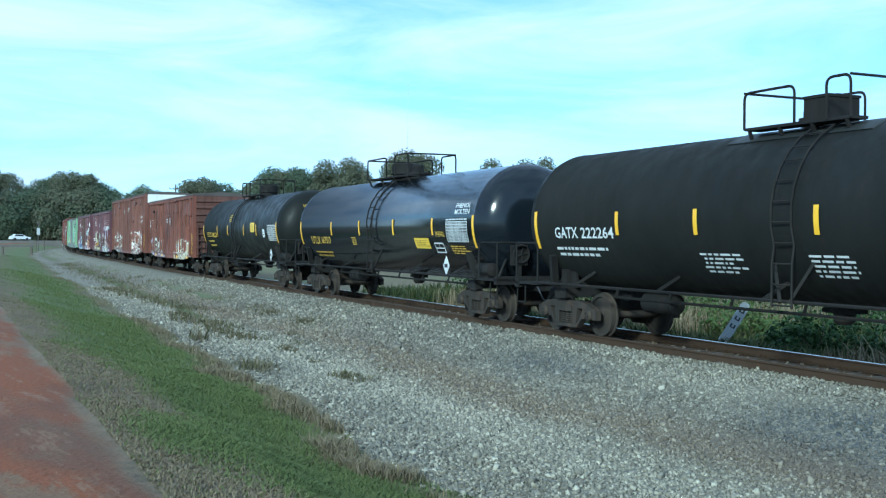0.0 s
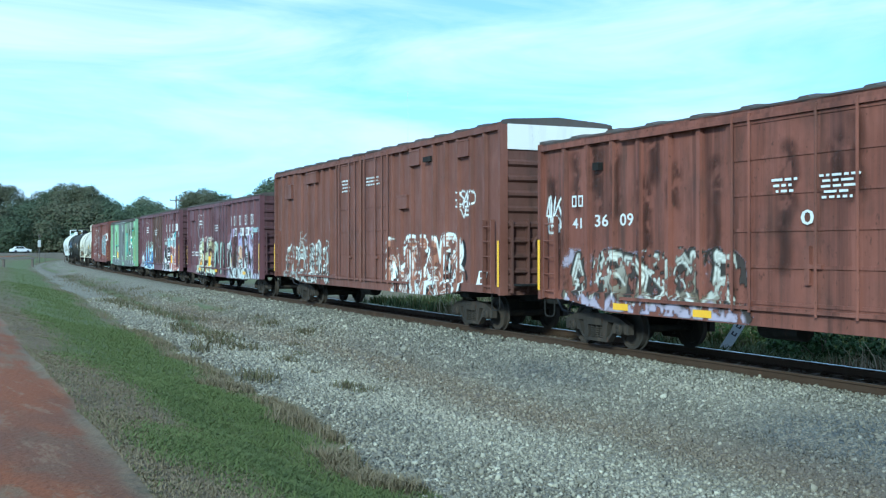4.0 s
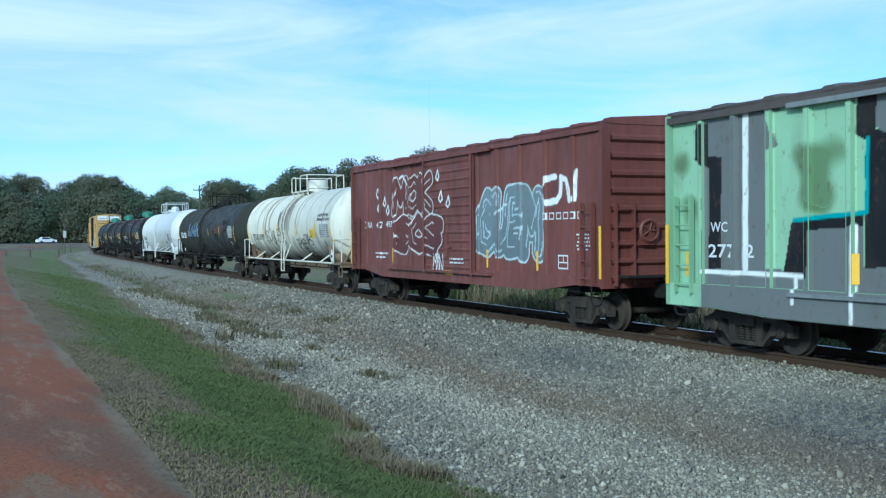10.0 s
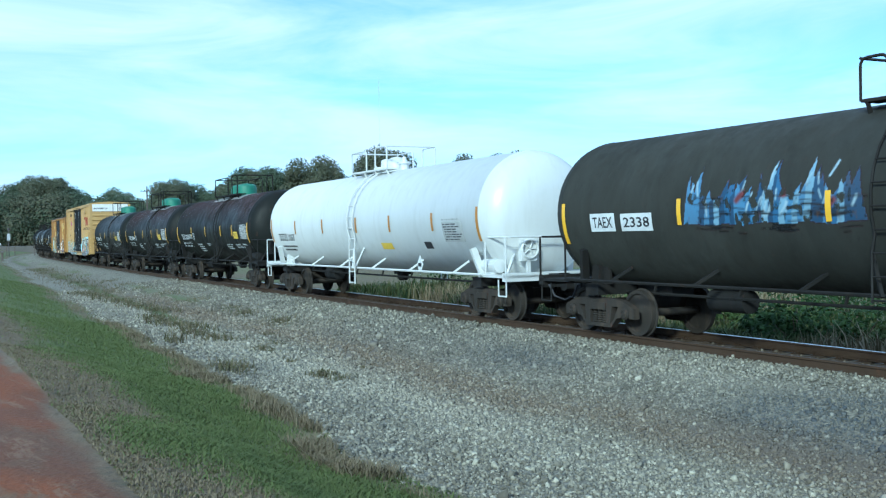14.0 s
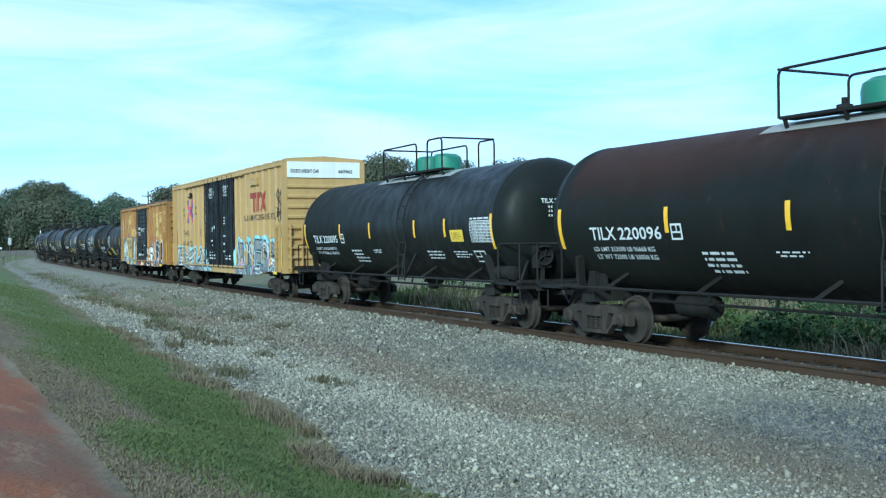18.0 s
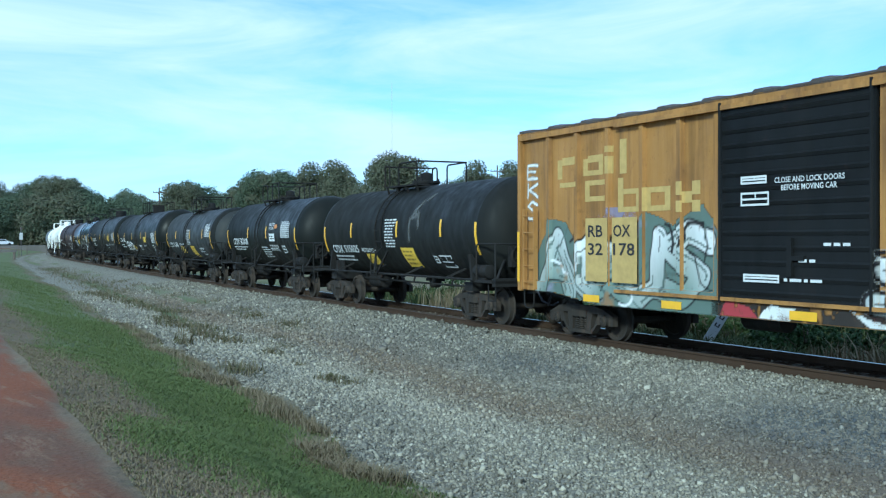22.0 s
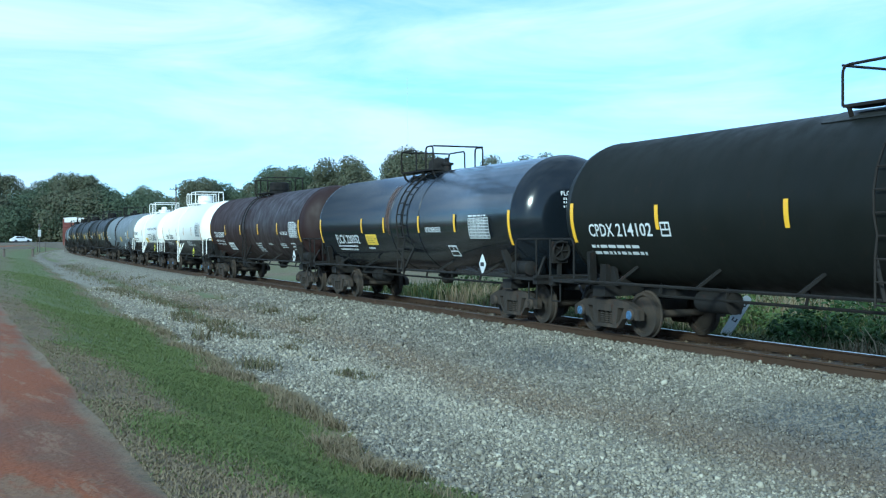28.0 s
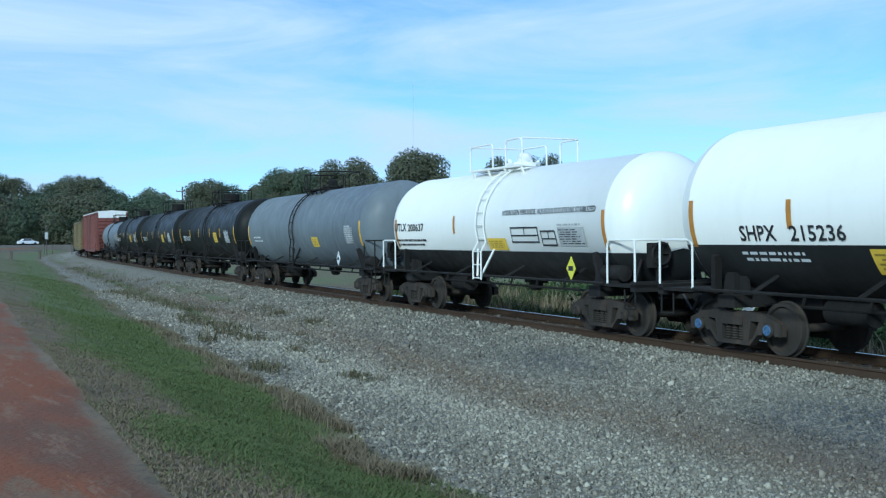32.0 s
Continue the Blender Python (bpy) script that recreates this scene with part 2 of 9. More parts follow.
    M["capblue"] = plain("blue_bearing_cap", (0.07, 0.13, 0.24), 0.5)
    M["box_cn"] = paint("oxide_red_boxcar_paint", (0.128, 0.038, 0.029), 0.55, 0.3, 0.5, (0.055, 0.030, 0.024), 0.25, streak=0.35)
    M["box_old"] = paint("rusted_oxide_boxcar_paint", (0.145, 0.050, 0.032), 0.65, 0.85, 0.9, (0.045, 0.026, 0.020), 0.35, streak=0.85)
    M["box_hi"] = paint("brown_boxcar_paint", (0.138, 0.054, 0.037), 0.6, 0.35, 0.5, (0.060, 0.034, 0.026), 0.2, streak=0.4)
    M["box_wc"] = paint("maroon_boxcar_paint", (0.104, 0.043, 0.053), 0.55, 0.4, 0.5, (0.055, 0.032, 0.030), 0.25, streak=0.45)
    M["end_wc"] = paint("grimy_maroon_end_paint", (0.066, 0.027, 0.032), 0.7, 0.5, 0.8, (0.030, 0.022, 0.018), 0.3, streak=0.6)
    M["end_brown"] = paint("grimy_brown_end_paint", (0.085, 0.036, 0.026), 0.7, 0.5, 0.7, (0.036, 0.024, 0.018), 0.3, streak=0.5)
    M["worn"] = paint("sun_worn_black_paint", (0.030, 0.031, 0.027), 0.6, 0.1, 0.5, (0.034, 0.031, 0.025), 0.3, spec=0.13, streak=0.3)
    M["box_door"] = paint("brown_door_paint", (0.095, 0.050, 0.038), 0.65, 0.5, 0.5, (0.06, 0.04, 0.03), 0.25, streak=0.7)
    M["box_tt"] = paint("yellow_boxcar_paint", (0.42, 0.275, 0.100), 0.55, 0.06, 0.35, (0.27, 0.17, 0.07), 0.10, streak=0.18)
    M["box_rb"] = paint("weathered_yellow_boxcar_paint", (0.31, 0.160, 0.036), 0.6, 0.4, 0.85, (0.12, 0.060, 0.024), 0.25, streak=0.6)
    M["olive"] = paint("olive_boxcar_paint", (0.13, 0.105, 0.045), 0.6, 0.4, 0.7, (0.06, 0.045, 0.025), 0.25, streak=0.4)
    M["doorblack"] = paint("black_door_paint", (0.0070, 0.0078, 0.0085), 0.5, 0.08, 0.25, (0.022, 0.020, 0.018), 0.2, spec=0.16)
    M["roof"] = paint("galvanised_roof", (0.060, 0.052, 0.048), 0.75, 0.6, 0.4, (0.09, 0.06, 0.05), 0.3)
    M["endwhite"] = paint("white_excess_height_paint", (0.72, 0.72, 0.70), 0.6, 0.2, 0.25, (0.3, 0.26, 0.2), 0.05)
    M["padgrey"] = paint("weathered_pad_paint", (0.26, 0.27, 0.26), 0.7, 0.3, 0.5, (0.14, 0.12, 0.10), 0.2)
    M["logo_dark"] = plain("dark_stencil", (0.08, 0.05, 0.03), 0.6)
    M["green_side"] = paint("green_graffiti_paint", (0.22, 0.36, 0.22), 0.6, 0.05, 0.15, (0.12, 0.2, 0.12), 0.2)


# ---- running gear, shared by all cars ----
def frame_mesh():
    b = MB()
    for y0, y1 in ((-1.10, -0.96), (0.96, 1.10)):
        b.prism([(-1.16, 0.36), (-1.16, 0.56), (-0.80, 0.70), (-0.45, 0.74), (0.45, 0.74), (0.80, 0.70), (1.16, 0.56), (1.16, 0.36), (1.02, 0.36), (0.98, 0.52), (0.78, 0.58), (-0.78, 0.58), (-0.98, 0.52), (-1.02, 0.36)], y0, y1)
        b.prism([(-0.72, 0.36), (-0.62, 0.36), (-0.42, 0.16), (0.42, 0.16), (0.62, 0.36), (0.72, 0.36), (0.80, 0.585), (0.66, 0.585), (0.50, 0.30), (0.36, 0.235), (-0.36, 0.235), (-0.50, 0.30), (-0.66, 0.585), (-0.80, 0.585)], y0, y1)
        b.prism([(-0.40, 0.23), (-0.27, 0.23), (-0.27, 0.585), (-0.46, 0.585)], y0 - 0.01, y1 + 0.01)
        b.prism([(0.27, 0.23), (0.40, 0.23), (0.46, 0.585), (0.27, 0.585)], y0 - 0.01, y1 + 0.01)
        b.box(-0.26, 0.26, y0 - 0.03, y1 + 0.03, 0.50, 0.64)
    b.box(-0.20, 0.20, -1.0, 1.0, 0.46, 0.70)
    b.lathe([(0.70, 0.30), (0.80, 0.30)], "z", (0, 0, 0), 12)
    b.tube([(-0.46, -0.85, 0.38), (-0.46, 0.85, 0.38)], 0.05, 6)
    b.tube([(0.46, -0.85, 0.38), (0.46, 0.85, 0.38)], 0.05, 6)
    return b.mesh("side_frames", M["truck"])


def spring_mesh():
    b = MB()
    for x in (-0.17, 0.0, 0.17):
        prof = []
        for i in range(13):
            prof.append((0.235 + i * 0.022, 0.075 if i % 2 else 0.055))
        b.lathe(prof, "z", (x, 0, 0), 8)
    return b.mesh("spring_nest", M["truck"])


def wheel_mesh(r):
    b = MB()
    for sgn in (-1, 1):
        prof = [(0.69, 0.10), (0.665, 0.14), (0.70, r - 0.09), (0.665, r - 0.07), (0.665, r + 0.028), (0.69, r + 0.028), (0.705, r), (0.80, r - 0.006), (0.80, r - 0.07), (0.755, r - 0.09), (0.775, 0.14), (0.81, 0.10)]
        b.lathe([(sgn * h, q) for h, q in prof], "y", (0, 0, 0), 28)
    b.lathe([(-0.98, 0.075), (0.98, 0.075)], "y", (0, 0, 0), 10)
    for sgn in (-1, 1):
        b.lathe([(sgn * 0.96, 0.125), (sgn * 1.12, 0.125), (sgn * 1.14, 0.10)], "y", (0, 0, 0), 14)
    return b.mesh("wheelset", M["truck"])


def cap_mesh():
    b = MB()
    for sgn in (-1,):
        b.lathe([(sgn * 1.135, 0.095), (sgn * 1.155, 0.085)], "y", (0, 0, 0), 12)
        for k in range(3):
            t = k * 2.094
            b.lathe([(sgn * 1.155, 0.022), (sgn * 1.175, 0.022)], "y", (0.05 * math.cos(t), 0, 0.05 * math.sin(t)), 6)
    return b.mesh("bearing_cap", M["truck"])


GEAR = {}


def truck(car, x, wb=1.778, r=0.457, caps=None):
    """A four-wheel truck with its wheelsets, springs and bearing caps."""
    if not GEAR:
        GEAR["frame"], GEAR["spring"], GEAR["cap"] = frame_mesh(), spring_mesh(), cap_mesh()
        GEAR["capblue"] = GEAR["cap"].copy()
        GEAR["capblue"].materials[0] = M["capblue"]
    if r not in GEAR:
        GEAR[r] = wheel_mesh(r)
    t = part("truck", GEAR["frame"], None, car, "", pose(x, 0, r - 0.457))
    for y in (-1.03, 1.03):
        part("spring_nest", GEAR["spring"], None, t, "", pose(0, y, 0))
    for dx in (wb / 2, -wb / 2):
        w = part("wheelset", GEAR[r], None, t, "", pose(dx, 0, 0.457))
        WHEELS.append((w, dx, car, r))
        for turn in (0, 180):
            part("bearing_cap", GEAR["capblue" if caps else "cap"], None, t, "", pose(dx, 0, 0.457, 0, 0, turn))
    return t


WHEELS, CARS = [], []


def coupler(car, x, sgn, reach, mat):
    b = MB()
    b.box(min(x, x + sgn * (reach - 0.25)), max(x, x + sgn * (reach - 0.25)), -0.07, 0.07, 0.80, 0.94)
    e = x + sgn * (reach - 0.27)
    b.prism([(e, 0.74), (e + sgn * 0.14, 0.72), (e + sgn * 0.26, 0.78), (e + sgn * 0.26, 0.98), (e + sgn * 0.10, 1.02), (e, 0.98)], -0.14, 0.14)
    part("coupler", b, mat, car)
    h = MB()
    h.tube([(x + sgn * 0.1, -0.35, 0.92), (x + sgn * 0.35, -0.33, 0.62), (x + sgn * (reach - 0.1), -0.15, 0.52), (x + sgn * reach, -0.05, 0.60)], 0.025, 6)
    part("air_hose", h, M["dk"], car)


def tank_y(r, zc):
    return lambda x, z: -math.sqrt(max(1e-4, r * r - (z - zc) ** 2))


def panel(car, name, surf, x0, x1, z0, z1, mat, off=0.006, label="", nx=1, nz=6, slant=0.0):
    """A thin painted plate that follows the car's side."""
    vs, fs = [], []
    for i in range(nx + 1):
        for j in range(nz + 1):
            x, z = x0 + (x1 - x0) * i / nx, z0 + (z1 - z0) * j / nz
            x += slant * (z - z0)
            vs.append((x, surf(x, z) - off, z))
    for i in range(nx):
        for j in range(nz):
            a = i * (nz + 1) + j
            fs.append((a, a + nz + 1, a + nz + 2, a + 1))
    me = bpy.data.meshes.new(name)
    me.from_pydata(vs, [], fs)
    me.materials.append(mat)
    return part(name, me, None, car, label)


def railing(b, pts, r=0.022):
    """A pipe through pts with rounded corners."""
    out = []
    for i, p in enumerate(pts):
        p = Vector(p)
        if 0 < i < len(pts) - 1:
            a, c = Vector(pts[i - 1]), Vector(pts[i + 1])
            ra = min(0.14, (a - p).length / 2)
            rc = min(0.14, (c - p).length / 2)
            q0, q1 = p + (a - p).normalized() * ra, p + (c - p).normalized() * rc
            for k in range(5):
                t = k / 4
                out.append(q0 * (1 - t) ** 2 + p * 2 * t * (1 - t) + q1 * t ** 2)
        else:
            out.append(p)
    b.tube(out, r, 6)


def tank_car(name, label, sl, sr, mat, r=1.52, top=4.0, trim="frame", rails=None, plat=(-1.2, 1.2), lad=0.3, domes=("drum",), dome_mat=None, stripes=(), stripe_mat="yellow", head_mat=None, band=None, ladder=None, rail_end="frame", fittings=(), caps=None, pad=None, long_ladder=False, ribs=(), side_rail=None, rail_h=0.64):
    """A tank car whose shell runs between the head seams at sl and sr (metres along the track at the start)."""
    ob = new(name)
    tagged(ob, label, "tank car", "freight cars of the train")
    x0, x1 = plat
    hs, zc = (sl - sr) / 2, top - r
    CARS.append((ob, (sl + sr) / 2, (sl - sr - 1.4)))
    T = M[trim]
    RM = M[rails or trim]
    hd = 0.72
    # shell with dished heads
    b = MB()
    prof = [(-hs - hd, 0.02)]
    for i in range(1, 9):
        a = math.pi / 2 * i / 9
        prof.append((-hs - hd * math.cos(a), r * math.sin(a) ** 0.82))
    prof += [(-hs, r), (-hs + 0.012, r + 0.008), (-hs + 0.06, r + 0.008), (-hs + 0.072, r)]
    for x in ribs:
        prof += [(x - 0.04, r), (x - 0.03, r + 0.012), (x + 0.03, r + 0.012), (x + 0.04, r)]
    prof += [(-h, q) for h, q in reversed(prof[:13])]
    b.lathe(prof, "x", (0, 0, zc), 48)
    shell = part("tank", b, M[mat], ob)
    if head_mat:
        for sgn in (-1, 1):
            h = MB()
            h.lathe([(sgn * (x - 0.004), q + 0.004) for x, q in [(-p[0], p[1]) for p in prof[:10]]], "x", (0, 0, zc), 48)
            part("tank_head", h, M[head_mat], ob)
    if band:
        # lower part painted in another colour
        zb = band
        h = MB()
        n = 14
        vs, fs = [], []
        a0 = math.asin((zb - zc) / r)
        for i, x in enumerate((-hs + 0.01, hs - 0.01)):
            for k in range(n * 2 + 1):
                t = -math.pi - a0 + (math.pi + 2 * a0) * k / (2 * n)
                vs.append((x, (r + 0.011) * math.cos(t), zc + (r + 0.011) * math.sin(t)))
        m = 2 * n + 1
        for k in range(2 * n):
            fs.append((k, k + 1, m + k + 1, m + k))
        # the heads' lower part
        for sgn in (-1, 1):
            o = len(vs)
            rows = [p for p in prof[1:11]]
            for px, pr in rows:
                a = math.asin(max(-1, min(1, (zb - zc) / max(pr, 1e-3)))) if pr > abs(zb - zc) else (-math.pi / 2 if zb < zc else math.pi / 2)
                for k in range(m):
                    t = -math.pi - a + (math.pi + 2 * a) * k / (2 * n)
                    vs.append((sgn * (px - 0.008), (pr + 0.011) * math.cos(t), zc + (pr + 0.011) * math.sin(t)))
            for i in range(len(rows) - 1):
                for k in range(2 * n):
                    fs.append((o + i * m + k, o + i * m + k + 1, o + (i + 1) * m + k + 1, o + (i + 1) * m + k))
        h.add(vs, fs, True)
        part("lower_band", h, M["lower"], ob, "black lower band of the tank")
    surf = tank_y(r, zc)
    reach = 1.59
    zs = 1.06          # sill height
    for sgn in (-1, 1):
        x = sgn * (hs - 0.7)
        truck(ob, x, caps=caps)
        b = MB()
        b.box(x - 0.22, x + 0.22, -1.25, 1.25, 0.80, 1.02)
        b.box(min(x - sgn * 1.3, x + sgn * 1.75), max(x - sgn * 1.3, x + sgn * 1.75), -0.28, 0.28, 0.80, 1.12)
        part("stub_sill", b, M["frame"], ob)
        b = MB()
        for s2 in (-1, 1):
            b.prism([(x - 0.34, 1.02), (x + 0.34, 1.02), (x + 0.26, 1.42), (x - 0.26, 1.42)], s2 * 1.0 - 0.03, s2 * 1.0 + 0.03)
            b.bar((x + sgn * 0.28, s2 * 1.22, 1.05), (x + sgn * 0.10, s2 * (r - 0.15), 1.72), 0.16, 0.10)
        b.box(x - 0.10, x + 0.10, -1.15, 1.15, 1.02, zc - r + 0.45)
        part("saddle", b, T, ob)
        b = MB()
        b.box(min(x + sgn * 0.5, x + sgn * 1.72), max(x + sgn * 0.5, x + sgn * 1.72), -1.42, 1.42, 1.04, 1.10)
        b.box(min(x + sgn * 1.55, x + sgn * 1.72), max(x + sgn * 1.55, x + sgn * 1.72), -1.42, 1.42, 0.96, 1.16)
        part("end_platform", b, T, ob)
        for s2 in (-1, 1):
            b = MB()
            xe = x + sgn * 1.66
            railing(b, [(xe, s2 * 1.38, 0.62), (xe, s2 * 1.38, 1.0)], 0.018)
            railing(b, [(xe - sgn * 0.36, s2 * 1.38, 0.62), (xe - sgn * 0.36, s2 * 1.38, 1.0)], 0.018)
            railing(b, [(xe, s2 * 1.38, 0.62), (xe - sgn * 0.36, s2 * 1.38, 0.62)], 0.018)
            part("step", b, T, ob)
            b = MB()
            railing(b, [(x + sgn * 0.72, s2 * 1.40, 1.08), (x + sgn * 0.72, s2 * 1.40, 1.98), (x + sgn * 1.68, s2 * 1.40, 1.98)] + ([(x + sgn * 1.68, 0, 1.98)] if s2 < 0 else [(x + sgn * 1.68, 1.40, 1.08)]), 0.022)
            if s2 < 0:
                railing(b, [(x + sgn * 1.68, -1.40, 1.98), (x + sgn * 1.68, -1.40, 1.10)], 0.022)
            part("end_handrail", b, RM, ob)
        coupler(ob, x + sgn * 1.7, sgn, hs + reach - (hs - 0.7) - 1.7, M["frame"])
    # brake wheel and reservoir at the leading end
    xb = hs + 0.78
    b = MB()
    b.lathe([(-0.03, 0.22), (0.0, 0.25), (0.03, 0.22), (0.02, 0.19), (-0.02, 0.19)], "x", (xb, -0.62, 1.70), 16, closed=True)
    for k in range(5):
        t = k * 1.2566
        b.tube([(xb, -0.62, 1.70), (xb, -0.62 + 0.22 * math.cos(t), 1.70 + 0.22 * math.sin(t))], 0.018, 5)
    part("brake_wheel", b, T, ob)
    b = MB()
    b.box(xb - 0.22, xb - 0.04, -0.82, -0.42, 1.42, 1.92)
    b.bar((xb - 0.1, -0.62, 1.06), (xb - 0.1, -0.62, 1.5), 0.08)
    b.bar((xb - 0.12, -1.2, 1.08), (xb - 0.5, -0.6, 1.9), 0.06)
    part("brake_gear", b, T, ob)
    b = MB()
    b.lathe([(-0.38, 0.05), (-0.34, 0.17), (0.34, 0.17), (0.38, 0.05)], "x", (hs - 0.1, -1.12, 1.30), 14)
    b.box(hs - 0.3, hs + 0.1, -1.2, -1.0, 1.08, 1.16)
    part("air_reservoir", b, T, ob)
    b = MB()
    b.lathe([(-0.5, 0.05), (-0.46, 0.21), (0.46, 0.21), (0.5, 0.05)], "x", (-hs * 0.62 + 0.4, -0.35, 0.78), 14)
    b.bar((-hs * 0.62 + 0.4, -0.35, 0.9), (-hs * 0.62 + 0.4, -0.2, zc - r + 0.06), 0.10)
    part("brake_cylinder", b, M["frame"], ob)
    b = MB()
    b.lathe([(zc - r - 0.28, 0.12), (zc - r - 0.22, 0.18), (zc - r - 0.1, 0.18), (zc - r + 0.05, 0.28)], "z", (0.35, 0, 0), 12)
    b.bar((0.0, 0, zc - r - 0.05), (0.7, 0, zc - r - 0.05), 0.3, 0.08)
    part("bottom_outlet", b, M["frame"], ob)
    b = MB()
    b.tube([(-hs + 0.4, -0.55, 0.84), (hs - 0.4, -0.55, 0.84)], 0.03, 6)
    for i in range(7):
        x = -hs + 1.8 + i * (2 * hs - 3.6) / 6
        b.bar((x, -0.55, 0.84), (x, -0.45, zc - r + 0.20), 0.04)
    part("brake_pipe", b, M["frame"], ob)
    # long side handrails on brackets
    for s2 in (-1, 1):
        b = MB()
        yr = s2 * 1.45
        b.tube([(-hs + 0.05, yr, 1.10), (hs - 0.05, yr, 1.10)], 0.032, 6)
        part("side_handrail", b, M[side_rail] if side_rail else RM, ob)
        n = max(4, round(hs / 1.35))
        for i in range(n):
            x = -hs + 1.6 + i * (2 * hs - 3.2) / (n - 1)
            if abs(x - lad) < 0.5:
                continue
            z1 = zc - r * 0.72
            b = MB()
            b.bar((x, yr, 1.10), (x + 0.16, s2 * (math.sqrt(r * r - (z1 - zc) ** 2) - 0.01), z1), 0.07, 0.05)
            part("rail_bracket", b, M[side_rail] if side_rail else RM, ob)
    # ladders over both flanks to the top ladform
    for s2 in (-1, 1):
        b = MB()
        za = 0.62 if long_ladder else 1.0
        lm = M[ladder] if ladder else RM
        for dx in (-0.22, 0.22):
            pts = [(lad + dx, s2 * 1.56, za), (lad + dx, s2 * 1.56, 1.7)]
            for k in range(9):
                t = math.radians(-18 + k * 11.5)
                pts.append((lad + dx, s2 * (r + 0.075) * math.cos(t), zc + (r + 0.075) * math.sin(t)))
            b.tube(pts, 0.022, 5)
        zz = za + 0.04
        while zz < zc + r * 0.92:
            q = zz - zc
            y = 1.56 if zz < 1.75 else math.sqrt(max(0.02, (r + 0.075) ** 2 - q * q))
            b.tube([(lad - 0.22, s2 * y, zz), (lad + 0.22, s2 * y, zz)], 0.016, 5)
            zz += 0.33 if q < 0.6 else 0.22
        b.bar((lad - 0.1, s2 * 1.5, 1.08), (lad - 0.45, s2 * 1.30, 1.75), 0.05)
        b.bar((lad + 0.1, s2 * 1.5, 1.08), (lad + 0.45, s2 * 1.30, 1.75), 0.05)
        part("ladder", b, lm, ob)
    # top platform with rails
    plat_len = x1 - x0
    mid = (x0 + x1) / 2
    b = MB()
    for s2 in (-1, 1):
        b.box(x0, x1, min(s2 * 0.42, s2 * 0.80), max(s2 * 0.42, s2 * 0.80), top - 0.02, top + 0.03)
        for k in range(4):
            x = x0 + 0.1 + k * (plat_len - 0.2) / 3
            b.bar((x, s2 * 0.78, top), (x, s2 * 0.70, zc + math.sqrt(r * r - 0.49) - 0.02), 0.05)
    part("top_platform", b, RM, ob)
    if pad:
        b = MB()
        vs, fs = [], []
        for i, x in enumerate((x0 - 0.45, x0 - 0.44, x1 + 0.44, x1 + 0.45)):
            q = r + (0.014 if i in (1, 2) else -0.005)
            vs += [(x, q * math.cos(radians(58 + 4 * k)), zc + q * math.sin(radians(58 + 4 * k))) for k in range(17)]
        fs = [(i * 17 + k, i * 17 + k + 1, i * 17 + k + 18, i * 17 + k + 17) for i in range(3) for k in range(16)]
        b.add(vs, fs, True)
        part("pad_plate", b, M[pad], ob, "pale reinforcing plate under the platform")
    for s2 in (-1, 1):
        b = MB()
        y = s2 * 0.80
        hgt = rail_h
        g0, g1 = max(x0 + 0.3, lad - 0.55), min(x1 - 0.3, lad + 0.15)
        railing(b, [(x0, y, top), (x0, y, top + hgt), (g0, y, top + hgt), (g0, y, top)], 0.024)
        part("top_railing", b, RM, ob)
        b = MB()
        railing(b, [(g1, y, top), (g1, y, top + hgt + 0.03), (x1, y, top + hgt + 0.03), (x1, y, top)], 0.024)
        part("top_railing", b, RM, ob)
    for x, dz in ((x0, rail_h), (x1, rail_h + 0.03)):
        b = MB()
        railing(b, [(x, -0.80, top + dz), (x, 0.80, top + dz)], 0.024)
        part("cross_railing", b, RM, ob)
    DM = M[dome_mat] if dome_mat else RM
    for i, kind in enumerate(domes):
        x = mid + (i - (len(domes) - 1) / 2) * 1.05 + 0.1
        b = MB()
        w = 0.76
        if kind == "drum":
            b.lathe([(top - 0.12, 0.40), (top + 0.18 * w, 0.40), (top + 0.20 * w, 0.46), (top + 0.26 * w, 0.46), (top + 0.27 * w, 0.42), (top + 0.62 * w, 0.42), (top + 0.66 * w, 0.36)], "z", (x, 0, 0), 20)
        elif kind == "valve":
            b.lathe([(top - 0.12, 0.34), (top + 0.10 * w, 0.34), (top + 0.12 * w, 0.42), (top + 0.20 * w, 0.42), (top + 0.22 * w, 0.2), (top + 0.5 * w, 0.18), (top + 0.55 * w, 0.08)], "z", (x, 0, 0), 16)
            for k in range(8):
                t = k * 0.785
                h = MB()
                h.lathe([(top + 0.08 * w, 0.03), (top + 0.28 * w, 0.03)], "z", (x + 0.38 * math.cos(t), 0.38 * math.sin(t), 0), 6)
                part("stud", h, DM, ob)
        elif kind == "box":
            b.box(x - 0.35, x + 0.2, -0.35, 0.35, top - 0.1, top + 0.62 * w)
            b.box(x - 0.37, x + 0.22, -0.37, 0.37, top + 0.60 * w, top + 0.66 * w)
            b.box(x - 0.1, x + 0.1, -0.05, 0.05, top + 0.66 * w, top + 0.70 * w)
        elif kind == "bell":
            b.lathe([(top - 0.1, 0.30), (top + 0.30 * w, 0.30), (top + 0.45 * w, 0.26), (top + 0.55 * w, 0.15), (top + 0.58 * w, 0.02)], "z", (x - 0.3, 0, 0), 18)
            b.lathe([(top - 0.1, 0.14), (top + 0.2 * w, 0.14), (top + 0.22 * w, 0.2), (top + 0.3 * w, 0.2), (top + 0.32 * w, 0.08), (top + 0.5 * w, 0.06)], "z", (x + 0.5, -0.1, 0), 12)
        elif kind == "cap":
